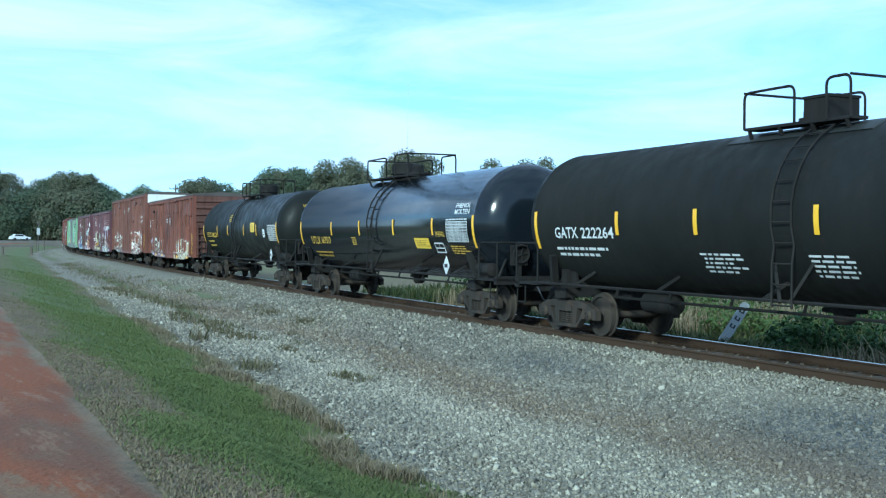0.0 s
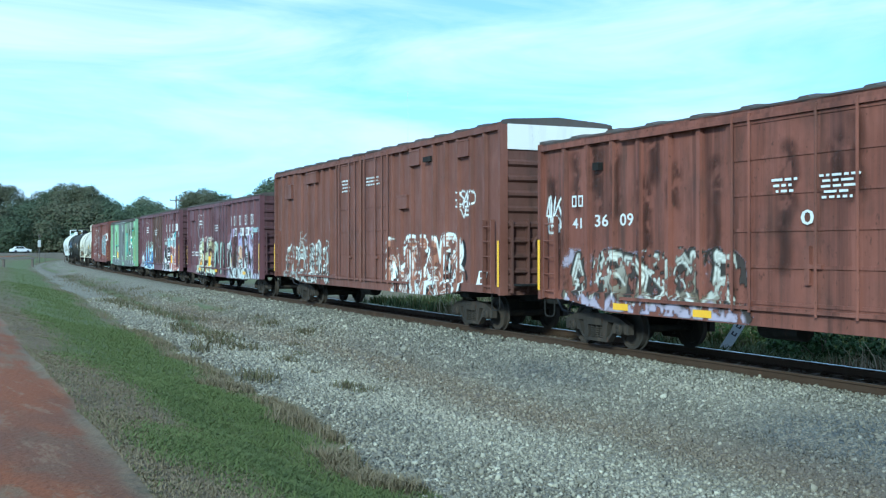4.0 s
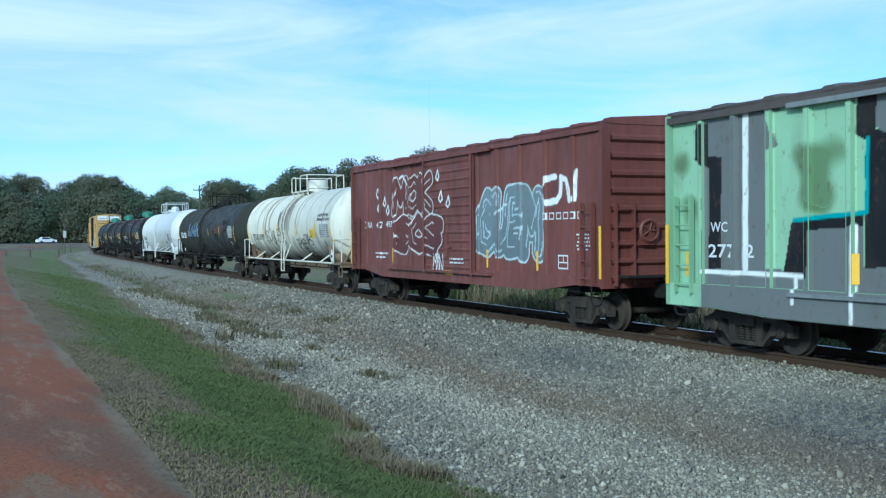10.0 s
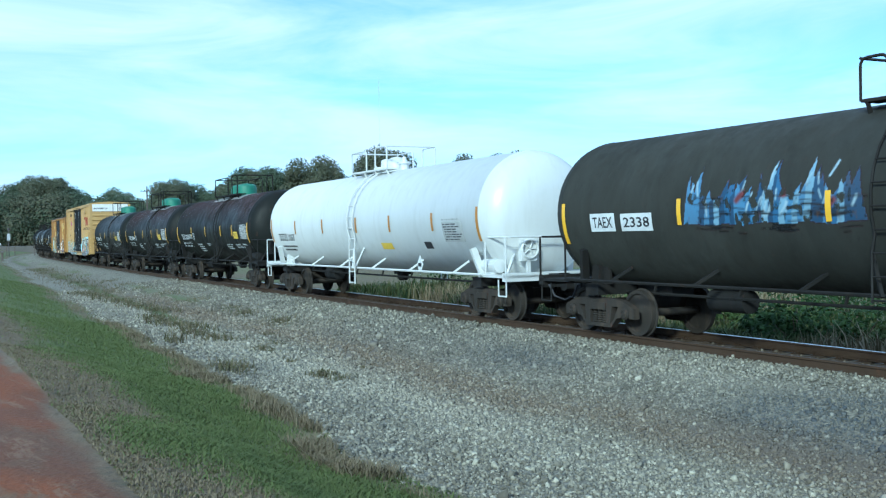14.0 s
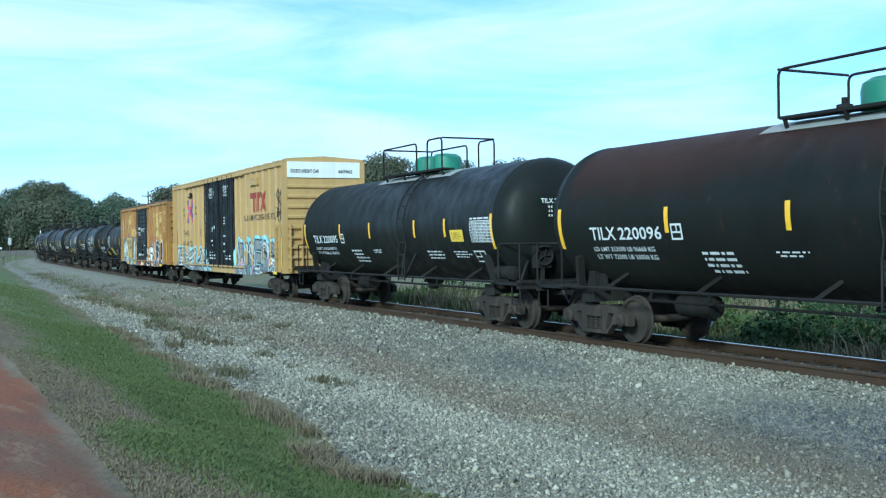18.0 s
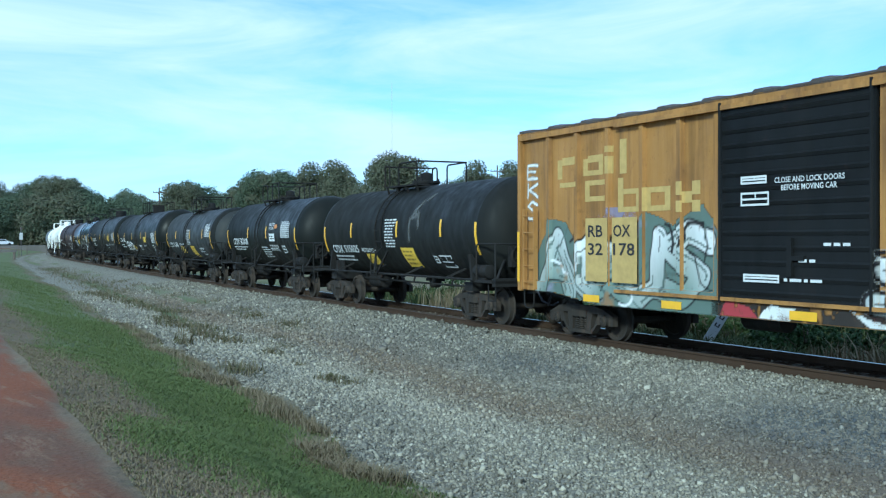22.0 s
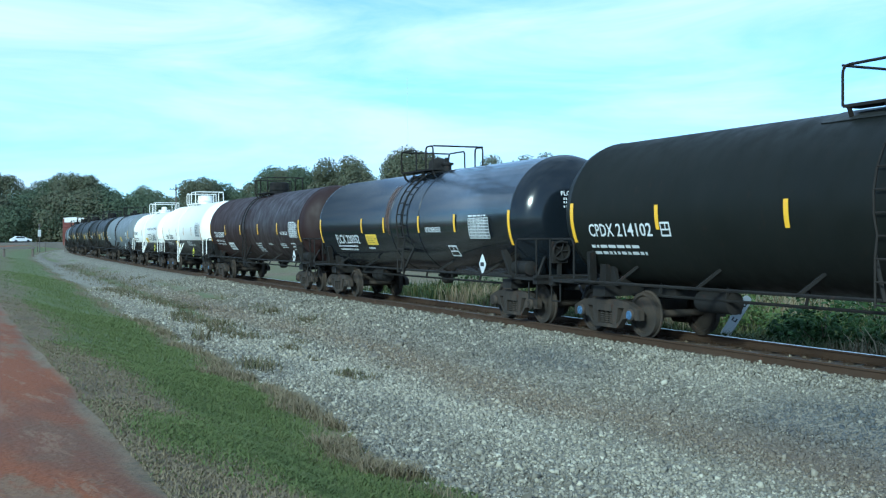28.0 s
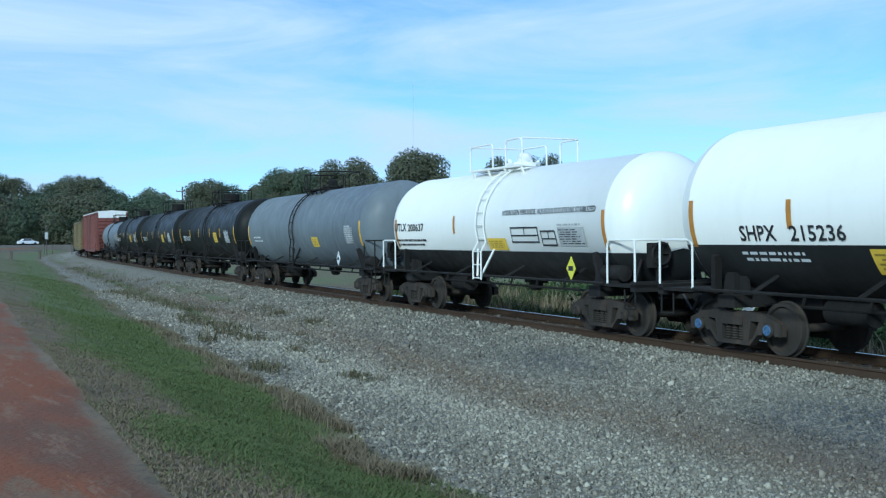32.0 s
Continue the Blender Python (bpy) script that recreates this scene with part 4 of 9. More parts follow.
def sign(car, surf, kind, x0, x1, z0, z1, ink, word=""):
    """y: yellow placard, w: white plate, g: data table, q: framed square."""
    if kind == "y":
        panel(car, "placard", surf, x0, x1, z0, z1, M["label_yellow"], 0.008, "yellow placard", nx=2, nz=4)
        if z1 - z0 > 0.2:
            lines(car, surf, 4, x0 + 0.06, x1 - 0.04, z0 + 0.05, z1 - 0.05, M["label_ink"], 0.011)
    elif kind == "o":
        panel(car, "placard", surf, x0, x1, z0, z1, M["orange"], 0.008, "orange placard", nx=2, nz=3)
    elif kind == "w":
        panel(car, "placard", surf, x0, x1, z0, z1, M["lt"], 0.008, "white placard", nx=2, nz=4)
        if word:
            v, fs = text_shape(word)
            flat_part(car, "lettering", surf, [(x0 + 0.08 + a * (x1 - x0 - 0.16), z0 + 0.07 + b * (z1 - z0 - 0.14)) for a, b in v], fs, M["dk"], 0.012)
        else:
            lines(car, surf, 2, x0 + 0.06, x1 - 0.06, z0 + 0.06, z1 - 0.06, M["dk"], 0.011)
    elif kind == "g":
        if ink is M["lt"]:
            panel(car, "data_table", surf, x0, x1, z0, z1, M["table_dark"], 0.008, "stencilled data table ruled in white", nx=2, nz=5)
            vs, fs = [], []
            bars = [(x0, x1, z0 + (z1 - z0) * k / 7 - 0.008, z0 + (z1 - z0) * k / 7 + 0.008) for k in range(8)]
            bars += [(x0 + (x1 - x0) * q - 0.009, x0 + (x1 - x0) * q + 0.009, z0 + (z1 - z0) * k / 7, z0 + (z1 - z0) * (k + 1) / 7) for q in (0.0, 0.3, 0.55, 0.8, 1.0) for k in range(7)]
            for a, b, p, q in bars:
                o = len(vs)
                vs += [(a, p), (b, p), (b, q), (a, q)]
                fs.append((o, o + 1, o + 2, o + 3))
            tagged(flat_part(car, "ruling", surf, vs, fs, M["lt"], 0.012), "thin white ruling of the table", kind="stuff")
            lines(car, surf, 7, x0 + 0.05, x1 - 0.02, z0, z1, M["table"], 0.012)
            lines(car, surf, 1, x0, x1, z1 + 0.02, z1 + 0.10, ink)
            return
        panel(car, "data_table", surf, x0, x1, z0, z1, M["table"], 0.008, "stencilled data table", nx=2, nz=5)
        lines(car, surf, 7, x0 + 0.05, x1 - 0.05, z0 + 0.03, z1 - 0.03, M["dk"], 0.011)
        lines(car, surf, 1, x0, x1, z1 + 0.02, z1 + 0.10, ink)
    elif kind == "q":
        t = 0.035
        vs = [(x0, z0), (x1, z0), (x1, z1), (x0, z1), (x0 + t, z0 + t), (x1 - t, z0 + t), (x1 - t, z1 - t), (x0 + t, z1 - t)]
        fs = [(0, 1, 5, 4), (1, 2, 6, 5), (2, 3, 7, 6), (3, 0, 4, 7)]
        xm, zm = (x0 + x1) / 2, z0 + (z1 - z0) * 0.42
        o = len(vs)
        vs += [(x0 + t, zm), (x1 - t, zm), (x1 - t, zm + 0.03), (x0 + t, zm + 0.03), (xm, zm + 0.03), (xm + 0.03, zm + 0.03), (xm + 0.03, z1 - t), (xm, z1 - t)]
        fs += [(o, o + 1, o + 2, o + 3), (o + 4, o + 5, o + 6, o + 7)]
        flat_part(car, "stencil_frame", surf, vs, fs, ink)


def diamond(car, surf, x, z, r, mat, label):
    b = MB()
    y = surf(x, z)
    y = min(y, -1.36)
    b.prism([(x - r * 0.72, z), (x, z - r), (x + r * 0.72, z), (x, z + r)], y - 0.02, y - 0.005)
    d = part("hazard_placard", b, mat, car, label)
    me = bpy.data.meshes.new("mark")
    me.from_pydata([(x - 0.10, y - 0.024, z - 0.05), (x + 0.10, y - 0.024, z - 0.05), (x + 0.10, y - 0.024, z + 0.05), (x - 0.10, y - 0.024, z + 0.05)], [], [(0, 1, 2, 3)])
    me.materials.append(M["dk"])
    part("mark", me, None, d)


def decorate(car, surf, text, ink="lt", hazard="lt"):
    """Puts stencils on a car's near side, from short entries: kind and numbers x0 x1 z0 z1."""
    for e in text.split(";"):
        w = e.split()
        k, v = w[0], [float(q) for q in w[1:]]
        if k[0] == "m":
            blocks(car, surf, int(k[1:]), *v, M[ink])
        elif k[0] in "nT":
            words(car, surf, k[2:].replace("_", " "), *v, M[ink])
        elif k[0] == "l":
            lines(car, surf, int(k[1:]), *v, M[ink])
        elif k == "d":
            diamond(car, surf, *v, 0.26, M[hazard], "diamond hazard placard")
        else:
            sign(car, surf, k[0], *v, M[ink], k[2:])


# letter skeletons in a unit box for spray-painted letters
GLYPHS = {
    "A": [[(0, 0), (0.5, 1), (1, 0)], [(0.2, 0.4), (0.8, 0.4)]],
    "B": [[(0, 0), (0, 1), (0.7, 0.95), (0.8, 0.75), (0.5, 0.52), (0.9, 0.35), (0.8, 0.05), (0, 0)]],
    "D": [[(0, 0), (0, 1), (0.6, 0.95), (0.95, 0.6), (0.9, 0.25), (0.5, 0), (0, 0)]],
    "E": [[(1, 1), (0, 1), (0, 0), (1, 0)], [(0, 0.5), (0.8, 0.5)]],
    "G": [[(1, 0.85), (0.5, 1), (0, 0.6), (0.1, 0.1), (0.6, 0), (1, 0.2), (0.95, 0.45), (0.6, 0.45)]],
    "I": [[(0.5, 0), (0.5, 1)]],
    "K": [[(0, 0), (0, 1)], [(1, 1), (0.1, 0.5), (1, 0)]],
    "M": [[(0, 0), (0.1, 1), (0.5, 0.4), (0.9, 1), (1, 0)]],
    "N": [[(0, 0), (0.05, 1), (0.95, 0), (1, 1)]],
    "O": [[(0.5, 1), (0.05, 0.7), (0.1, 0.2), (0.5, 0), (0.9, 0.2), (0.95, 0.7), (0.5, 1)]],
    "P": [[(0, 0), (0, 1), (0.8, 0.95), (0.9, 0.65), (0, 0.45)]],
    "R": [[(0, 0), (0, 1), (0.8, 0.95), (0.85, 0.6), (0.1, 0.48), (1, 0)]],
    "S": [[(1, 0.85), (0.5, 1), (0.05, 0.75), (0.9, 0.35), (0.6, 0), (0, 0.12)]],
    "H": [[(0, 0), (0.05, 1)], [(1, 0), (0.95, 1)], [(0, 0.5), (1, 0.5)]],
    "T": [[(0, 1), (1, 1)], [(0.5, 1), (0.5, 0)]],
    "U": [[(0, 1), (0.05, 0.2), (0.5, 0), (0.95, 0.2), (1, 1)]],
    "V": [[(0, 1), (0.5, 0), (1, 1)]],
    "Y": [[(0, 1), (0.5, 0.5), (1, 1)], [(0.5, 0.5), (0.45, 0)]],
}


class Wall:
    """A painted layer on a car's side: colours on a fine grid, where paint covers it."""

    def __init__(self, x0, x1, z0, z1, step=0.030, wob=0.5):
        self.xs, self.zs = np.arange(x0, x1 + step, step), np.arange(z0, z1 + step, step)
        self.X, self.Z = np.meshgrid(self.xs, self.zs, indexing="ij")
        self.rgba = np.zeros(self.X.shape + (4,))
        # a gentle wobble makes hand-painted edges
        self.WX = self.X + wob * (0.03 * np.sin(self.Z * 9 + self.X * 2.3) + 0.02 * np.sin(self.X * 13))
        self.WZ = self.Z + wob * (0.03 * np.sin(self.X * 7 + 1.3) + 0.02 * np.sin(self.Z * 15 + self.X * 3))

    def lay(self, mask, rgb):
        m = np.clip(mask, 0, 1)[..., None]
        c = np.array([*rgb, 1.0]) if not isinstance(rgb, np.ndarray) else rgb
        a0 = self.rgba[..., 3:4]
        base = np.where(a0 > 0.01, self.rgba[..., :3], c[..., :3] if c.ndim > 1 else c[:3])
        self.rgba[..., :3] = base * (1 - m) + (c[..., :3] if c.ndim > 1 else c[:3]) * m
        self.rgba[..., 3:4] = np.maximum(a0, m)

    def dist(self, strokes):
        d = np.full(self.X.shape, 99.0)
        for pts in strokes:
            for (ax, az), (bx, bz) in zip(pts[:-1], pts[1:]):
                ux, uz = bx - ax, bz - az
                t = np.clip(((self.WX - ax) * ux + (self.WZ - az) * uz) / max(1e-6, ux * ux + uz * uz), 0, 1)
                d = np.minimum(d, np.hypot(self.WX - ax - t * ux, self.WZ - az - t * uz))
        return d

    def strokes(self, strokes, w, rgb, soft=0.02):
        self.lay(0.5 + (w - self.dist(strokes)) / soft, rgb)

    def rect(self, x0, x1, z0, z1, rgb, soft=0.02):
        d = np.minimum(np.minimum(self.WX - x0, x1 - self.WX), np.minimum(self.WZ - z0, z1 - self.WZ))
        self.lay(0.5 + d / soft, rgb)

    def poly(self, pts, rgb):
        inside = np.zeros(self.X.shape, bool)
        n = len(pts)
        for i in range(n):
            (ax, az), (bx, bz) = pts[i], pts[(i + 1) % n]
            if az == bz:
                continue
            cross = ((az > self.WZ) != (bz > self.WZ)) & (self.WX < (bx - ax) * (self.WZ - az) / (bz - az) + ax)
            inside ^= cross
        self.lay(inside.astype(float), rgb)

    def piece(self, word, x0, x1, z0, z1, fill, fill2, line, halo=None, thick=0.17, lean=0.1, shine=(0.8, 0.82, 0.82), seed=1, mess=12, ov=1.24, lw=0.065, drop=None):
        """One spray-painted word: cloud, outline, two-tone fill, shine lines."""
        rnd = random.Random(seed)
        n = len(word)
        w = (x1 - x0) / n
        sk = []
        for i, ch in enumerate(word):
            dz, tilt = rnd.uniform(-0.06, 0.06), rnd.uniform(-0.12, 0.12)
            for st in GLYPHS[ch]:
                sk.append([(x0 + (i + 0.5 - ov / 2 + ov * (a + tilt * (b - 0.5))) * w + lean * (b - 0.5), z0 + thick + dz + b * (z1 - z0 - 2 * thick)) for a, b in st])
        d = self.dist(sk)
        if halo:
            puff = 0.10 * np.sin(self.X * 5.1) * np.sin(self.Z * 4.3 + 1)
            self.lay(0.5 + (thick + 0.20 + puff - d) / 0.04, halo)
        if drop:
            for k in range(1, 4):
                self.lay(0.5 + (thick + lw - self.dist([[(x + 0.05 * k, z - 0.035 * k) for x, z in st] for st in sk])) / 0.02, drop)
        self.lay(0.5 + (thick + lw - d) / 0.02, line)
        t = np.clip((self.Z - z0) / (z1 - z0) + 0.25 * np.sin(self.X * 3.1), 0, 1)[..., None]
        mix = np.array(fill) * (1 - t) + np.array(fill2) * t
        self.lay(0.5 + (thick - d) / 0.02, mix)
        self.lay((np.abs(d - thick * 0.55) < 0.022) * (np.sin(self.X * 2.7 + self.Z * 3.9) > 0.25) * 0.9, shine)
        self.lay((d < 0.014) * (np.sin(self.X * 4.0) > 0.0) * 0.8, line)
        hues = [shine, line, fill2, shine, line]
        for i in range(mess):
            x, z = rnd.uniform(x0, x1), rnd.uniform(z0, z1 - 0.2)
            p = [(x, z)]
            a = rnd.choice((1.4, 1.7, -1.2, 0.4, 2.2))
            for k in range(rnd.randint(3, 6)):
                a += rnd.uniform(-0.9, 0.9)
                q = (p[-1][0] + 0.16 * math.cos(a), min(z1, max(z0, p[-1][1] + 0.16 * math.sin(a))))
                p.append(q)
            self.strokes([p], rnd.uniform(0.014, 0.034), hues[i % 5])

    def tag(self, word, x0, x1, z0, z1, rgb, w=0.03):
        n = len(word)
        d = (x1 - x0) / n
        sk = []
        for i, ch in enumerate(word):
            for st in GLYPHS[ch]:
                sk.append([(x0 + (i - 0.12 + 1.3 * a) * d, z0 + b * (z1 - z0) + 0.05 * math.sin(i * 2.2)) for a, b in st])
        self.strokes(sk, w, rgb)

    def blotch(self, rgb, scale, lo, seed, amount=1.0):
        """Soft random patches."""
        v = np.zeros(self.X.shape)
        for k in range(5):
            f, p = scale * 1.7 ** k, seed * 1.3 + k * 2.1
            v += np.sin(self.X * f + p + 1.5 * np.sin(self.Z * f * 0.8 + p)) * np.sin(self.Z * f * 1.1 + p * 0.7 + 1.2 * np.sin(self.X * f * 0.7)) / 1.5 ** k
        self.lay(np.clip((v - lo) / 0.5, 0, 1) * amount, rgb)

    def hang(self, car, surf, off=0.004, label="", wear=0.0):
        if wear:
            v = wave(self.X * 6, self.Z * 5, 3) + 0.8 * wave(self.X * 15, self.Z * 13, 5) + 0.5 * wave(self.X * 1.5, self.Z * 1.5, 8)
            self.rgba[..., 3] *= np.clip((v + 1.15 - 2.2 * wear) / 0.45, 0, 1)
        nx, nz = self.X.shape
        if surf in BOTTOM:
            self.rgba[..., 3] *= self.Z > BOTTOM[surf](self.X) + 0.01
        keep = self.rgba[..., 3] > 0.02
        y = np.zeros((nx, nz))
        near = keep.copy()
        near[1:] |= keep[:-1]
        near[:-1] |= keep[1:]
        near[:, 1:] |= near[:, :-1].copy()
        near[:, :-1] |= near[:, 1:].copy()
        for i, j in np.argwhere(near):
            y[i, j] = surf(float(self.xs[i]), float(self.zs[j]))
        cell = keep[:-1, :-1] | keep[1:, :-1] | keep[:-1, 1:] | keep[1:, 1:]
        idx = np.full((nx, nz), -1)
        use = np.zeros((nx, nz), bool)
        for a, b in ((0, 0), (1, 0), (0, 1), (1, 1)):
            use[a:nx - 1 + a, b:nz - 1 + b] |= cell
        idx[use] = np.arange(use.sum())
        vs = np.stack([self.X[use], y[use] - off, self.Z[use]], -1)
        i, j = np.nonzero(cell)
        fs = np.stack([idx[i, j], idx[i + 1, j], idx[i + 1, j + 1], idx[i, j + 1]], -1)
        me = bpy.data.meshes.new("graffiti")
        me.from_pydata(vs.tolist(), [], fs.tolist())
        at_ = me.attributes.new("paint", "FLOAT_COLOR", "POINT")
        at_.data.foreach_set("color", self.rgba[use].astype(np.float32).ravel())
        me.materials.append(M["spray"])
        return part("graffiti", me, None, car, label or "spray-painted graffiti")


def spray_material():
    m, nt, b = shader("spray_paint", 0.6)
    b.inputs["Specular IOR Level"].default_value = 0.25
    a = nt.nodes.new("ShaderNodeAttribute")
    a.attribute_name = "paint"
    c = blend(nt, tex(nt, 1.4, (1, 1, 0.35), 6, lo=0.5, hi=0.8), a.outputs["Color"], (0.10, 0.08, 0.065), 0.42)
    c = blend(nt, tex(nt, 9.0, (1, 1, 0.6), 5, lo=0.60, hi=0.70), c, (0.11, 0.06, 0.04), 0.40)
    nt.links.new(c, b.inputs["Base Color"])
    nt.links.new(a.outputs["Alpha"], b.inputs["Alpha"])
    M["spray"] = m
    M["table"] = plain("pale_data_table", (0.42, 0.43, 0.42), 0.6, 0, 0.15)
    M["table_dark"] = plain("dark_data_table", (0.09, 0.095, 0.095), 0.6, 0, 0.15)
    M["label_ink"] = plain("placard_ink", (0.30, 0.20, 0.03), 0.6)
    M["stripe_brown"] = plain("amber_reflector", (0.42, 0.20, 0.03), 0.45)
    M["logo_red"] = plain("faded_red_paint", (0.36, 0.05, 0.03), 0.6)
    M["logo_blue"] = plain("blue_paint", (0.05, 0.07, 0.42), 0.6)
    M["logo_rose"] = plain("bright_red_paint", (0.62, 0.05, 0.07), 0.6)
    M["pale"] = plain("pale_yellow_paint", (0.48, 0.345, 0.115), 0.6)
    M["haz_yellow"] = plain("yellow_hazard_placard", (0.68, 0.66, 0.05), 0.5)
    M["orange"] = plain("orange_label", (0.55, 0.22, 0.06), 0.6)


def even(hl, n, gap):
    """Posts spread over both halves of a side, clear of the door between gap."""
    out = []
    for a, c in ((-hl + 0.1, gap[0]), (gap[1], hl - 0.1)):
        for i in range(1, n):
            out.append(a + (c - a) * i / n)
        out += [gap[0] - 0.10 if a < gap[0] else gap[1] + 0.10]
    return out


def emblem(car, surf, x0, x1, z0, z1, m1, m2):
    """A cross of two bent strokes, as a plain shape."""
    t = (x1 - x0) * 0.34
    zm, xm = (z0 + z1) / 2, (x0 + x1) / 2
    for s, (ma, mb) in ((1, (m1, m2)), (-1, (m2, m1))):
        for k, mat in ((0, ma), (1, mb)):
            o = (k - 0.5) * t * 0.55
            vs = [(xm + s * ((x0 - xm) + o), z0), (xm + s * ((x0 - xm) + o + t * 0.5), z0), (xm + s * (x1 - xm + o), z1), (xm + s * (x1 - xm + o - t * 0.5), z1)]
            flat_part(car, "emblem", surf, vs, [(0, 1, 2, 3)], mat, 0.008 + 0.002 * k + 0.001 * s)


def shield(car, surf, x0, x1, z0, z1, mat):
    """A thin shield outline."""
    pts = [(0, 1), (0.25, 0.93), (0.5, 1), (0.75, 0.93), (1, 1), (0.93, 0.75), (1, 0.5), (0.92, 0.2), (0.5, 0), (0.08, 0.2), (0, 0.5), (0.07, 0.75)]
    vs = [(x0 + a * (x1 - x0), z0 + b * (z1 - z0)) for a, b in pts]
    vs += [(x0 + (0.5 + (a - 0.5) * 0.95) * (x1 - x0), z0 + (0.5 + (b - 0.5) * 0.97) * (z1 - z0)) for a, b in pts]
    fs = [(i, (i + 1) % 12, 12 + (i + 1) % 12, 12 + i) for i in range(12)]
    flat_part(car, "emblem", surf, vs, fs, mat)
    lines(car, surf, 3, x0 + 0.3, x1 - 0.2, z0 + 0.45 * (z1 - z0), z1 - 0.3, mat)


def ramp01(v, a, b):
    return np.clip((v - a) / (b - a), 0, 1)


WHT, BLK = (0.78, 0.80, 0.78), (0.010, 0.010, 0.012)


def build_train_front():
    c, f, _, _ = tank_car("tank_car", "black tank car with white stencils and yellow stripes", 20.45, 6.0, "matt", stripes=(-4.02, -1.63, 1.23, 3.6), plat=(-1.2, 1.2), lad=0.55, domes=("box",), pad="dkgrey")
    decorate(c, f, "n:GATX -6.35 -5.46 2.09 2.33;n:222264 -5.34 -4.16 2.09 2.32;l2 -6.41 -4.45 1.69 1.94;l5 -1.67 -0.56 1.48 1.86;l5 0.94 2.01 1.48 1.87")
    c, f, _, _ = tank_car("tank_car", "glossy black tank car with yellow stencils", 37.85, 23.36, "gloss", stripes=(-3.70, -0.99, 1.87, 4.67), top=3.98, plat=(-2.1, 1.3), lad=0.1, domes=("drum", "valve"), trim="frame")
    decorate(c, f, "n:UTLX -6.02 -5.05 1.86 2.12;n:667517 -4.91 -3.94 1.87 2.11;l2 -6.15 -4.25 1.39 1.63;l4 -1.82 -1.33 1.84 2.11;T:PHENOL 4.86 5.42 2.12 2.26;l4 5.62 6.75 1.66 1.90", "lt_yellow")
    decorate(c, f, "y 3.34 4.34 1.79 2.08;g 5.56 6.81 1.99 2.51;d 5.29 1.35;q 4.63 5.21 1.68 1.96;T:PHENOL 6.05 6.90 2.86 2.99;T:MOLTEN 6.05 6.90 2.70 2.83")
    c, f, _, _ = tank_car("tank_car", "black tank car with yellow stencils and labels", 55.15, 41.03, "black", stripes=(-3.8, -1.55, 1.55, 3.76), plat=(-1.57, 1.7), lad=-0.3, domes=("drum",))
    decorate(c, f, "n:UTLX -6.12 -5.13 2.07 2.32;n:682224 -4.99 -3.89 2.07 2.31;l2 -6.18 -4.45 1.58 2.00;l4 -1.42 -0.70 2.78 3.15", "lt_yellow")
    decorate(c, f, "y 2.78 3.47 2.30 2.71;g 5.62 6.87 1.95 2.51;w 4.79 5.16 2.08 2.41;d 5.68 1.35")
    head_words(c, 1.52, 7.06, 2.48, "UTLX 682224", -0.58, 0.12, 3.30, 3.40, M["lt_yellow"])
    for z, a in ((3.19, -0.45), (3.07, -0.42), (2.95, -0.40)):
        head_words(c, 1.52, 7.06, 2.48, "I II III", a, a + 0.45, z, z + 0.05, M["lt_yellow"])

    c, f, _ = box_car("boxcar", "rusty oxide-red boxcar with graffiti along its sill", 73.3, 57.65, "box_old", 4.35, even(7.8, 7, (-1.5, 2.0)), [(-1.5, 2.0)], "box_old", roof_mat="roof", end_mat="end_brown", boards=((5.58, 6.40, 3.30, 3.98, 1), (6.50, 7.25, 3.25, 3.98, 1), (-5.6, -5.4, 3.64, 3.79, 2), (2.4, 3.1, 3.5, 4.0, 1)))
    w = Wall(-7.0, -1.0, 0.72, 2.1)
    w.rect(-6.9, -1.2, 0.7, 1.05, (0.30, 0.26, 0.33), 0.1)
    w.blotch((0.44, 0.40, 0.50), 1.8, 0.5, 3, 0.8)
    w.piece("AIRDSOUR", -6.7, -1.3, 0.98, 2.0, (0.16, 0.13, 0.09), (0.50, 0.50, 0.44), (0.04, 0.035, 0.03), None, 0.085, 0.05, (0.66, 0.66, 0.60), seed=3, mess=26, ov=1.0, drop=(0.05, 0.04, 0.035))
    w.strokes([[(-6.8 + 0.5 * k, 0.86), (-6.55 + 0.5 * k, 0.98 + 0.05 * (k % 2)), (-6.3 + 0.5 * k, 0.86)] for k in range(11)], 0.10, (0.42, 0.37, 0.46), 0.08)
    w.hang(c, f, wear=0.30)
    w = Wall(-7.75, -6.75, 2.3, 3.4)
    w.tag("AVKS", -7.6, -6.95, 2.5, 3.15, WHT, 0.022)
    w.tag("BO", -7.5, -7.05, 2.4, 2.75, WHT, 0.018)
    w.hang(c, f)
    w = Wall(1.9, 7.3, 0.66, 2.1)
    w.piece("SMEGUMK", 2.3, 6.9, 0.75, 1.85, (0.42, 0.33, 0.15), (0.46, 0.40, 0.28), (0.66, 0.64, 0.56), None, 0.11, 0.3, (0.7, 0.68, 0.6), seed=5, mess=45)
    w.strokes([[(2.6, 1.2), (2.7, 2.0)], [(2.4, 1.5), (3.0, 1.6)]], 0.06, (0.30, 0.42, 0.55))
    w.rect(6.9, 7.25, 0.70, 1.1, WHT)
    w.hang(c, f, wear=0.28)
    decorate(c, f, "q 6.57 7.05 1.34 1.68;l3 -0.53 0.05 2.92 3.19;l5 0.48 1.32 2.79 3.20;m2 -6.61 -6.12 2.93 3.17;n:41 -6.55 -6.20 2.48 2.70;n:36 -5.71 -5.23 2.50 2.75;n:09 -4.84 -4.39 2.50 2.75;n:0 0.10 0.38 2.42 2.66")
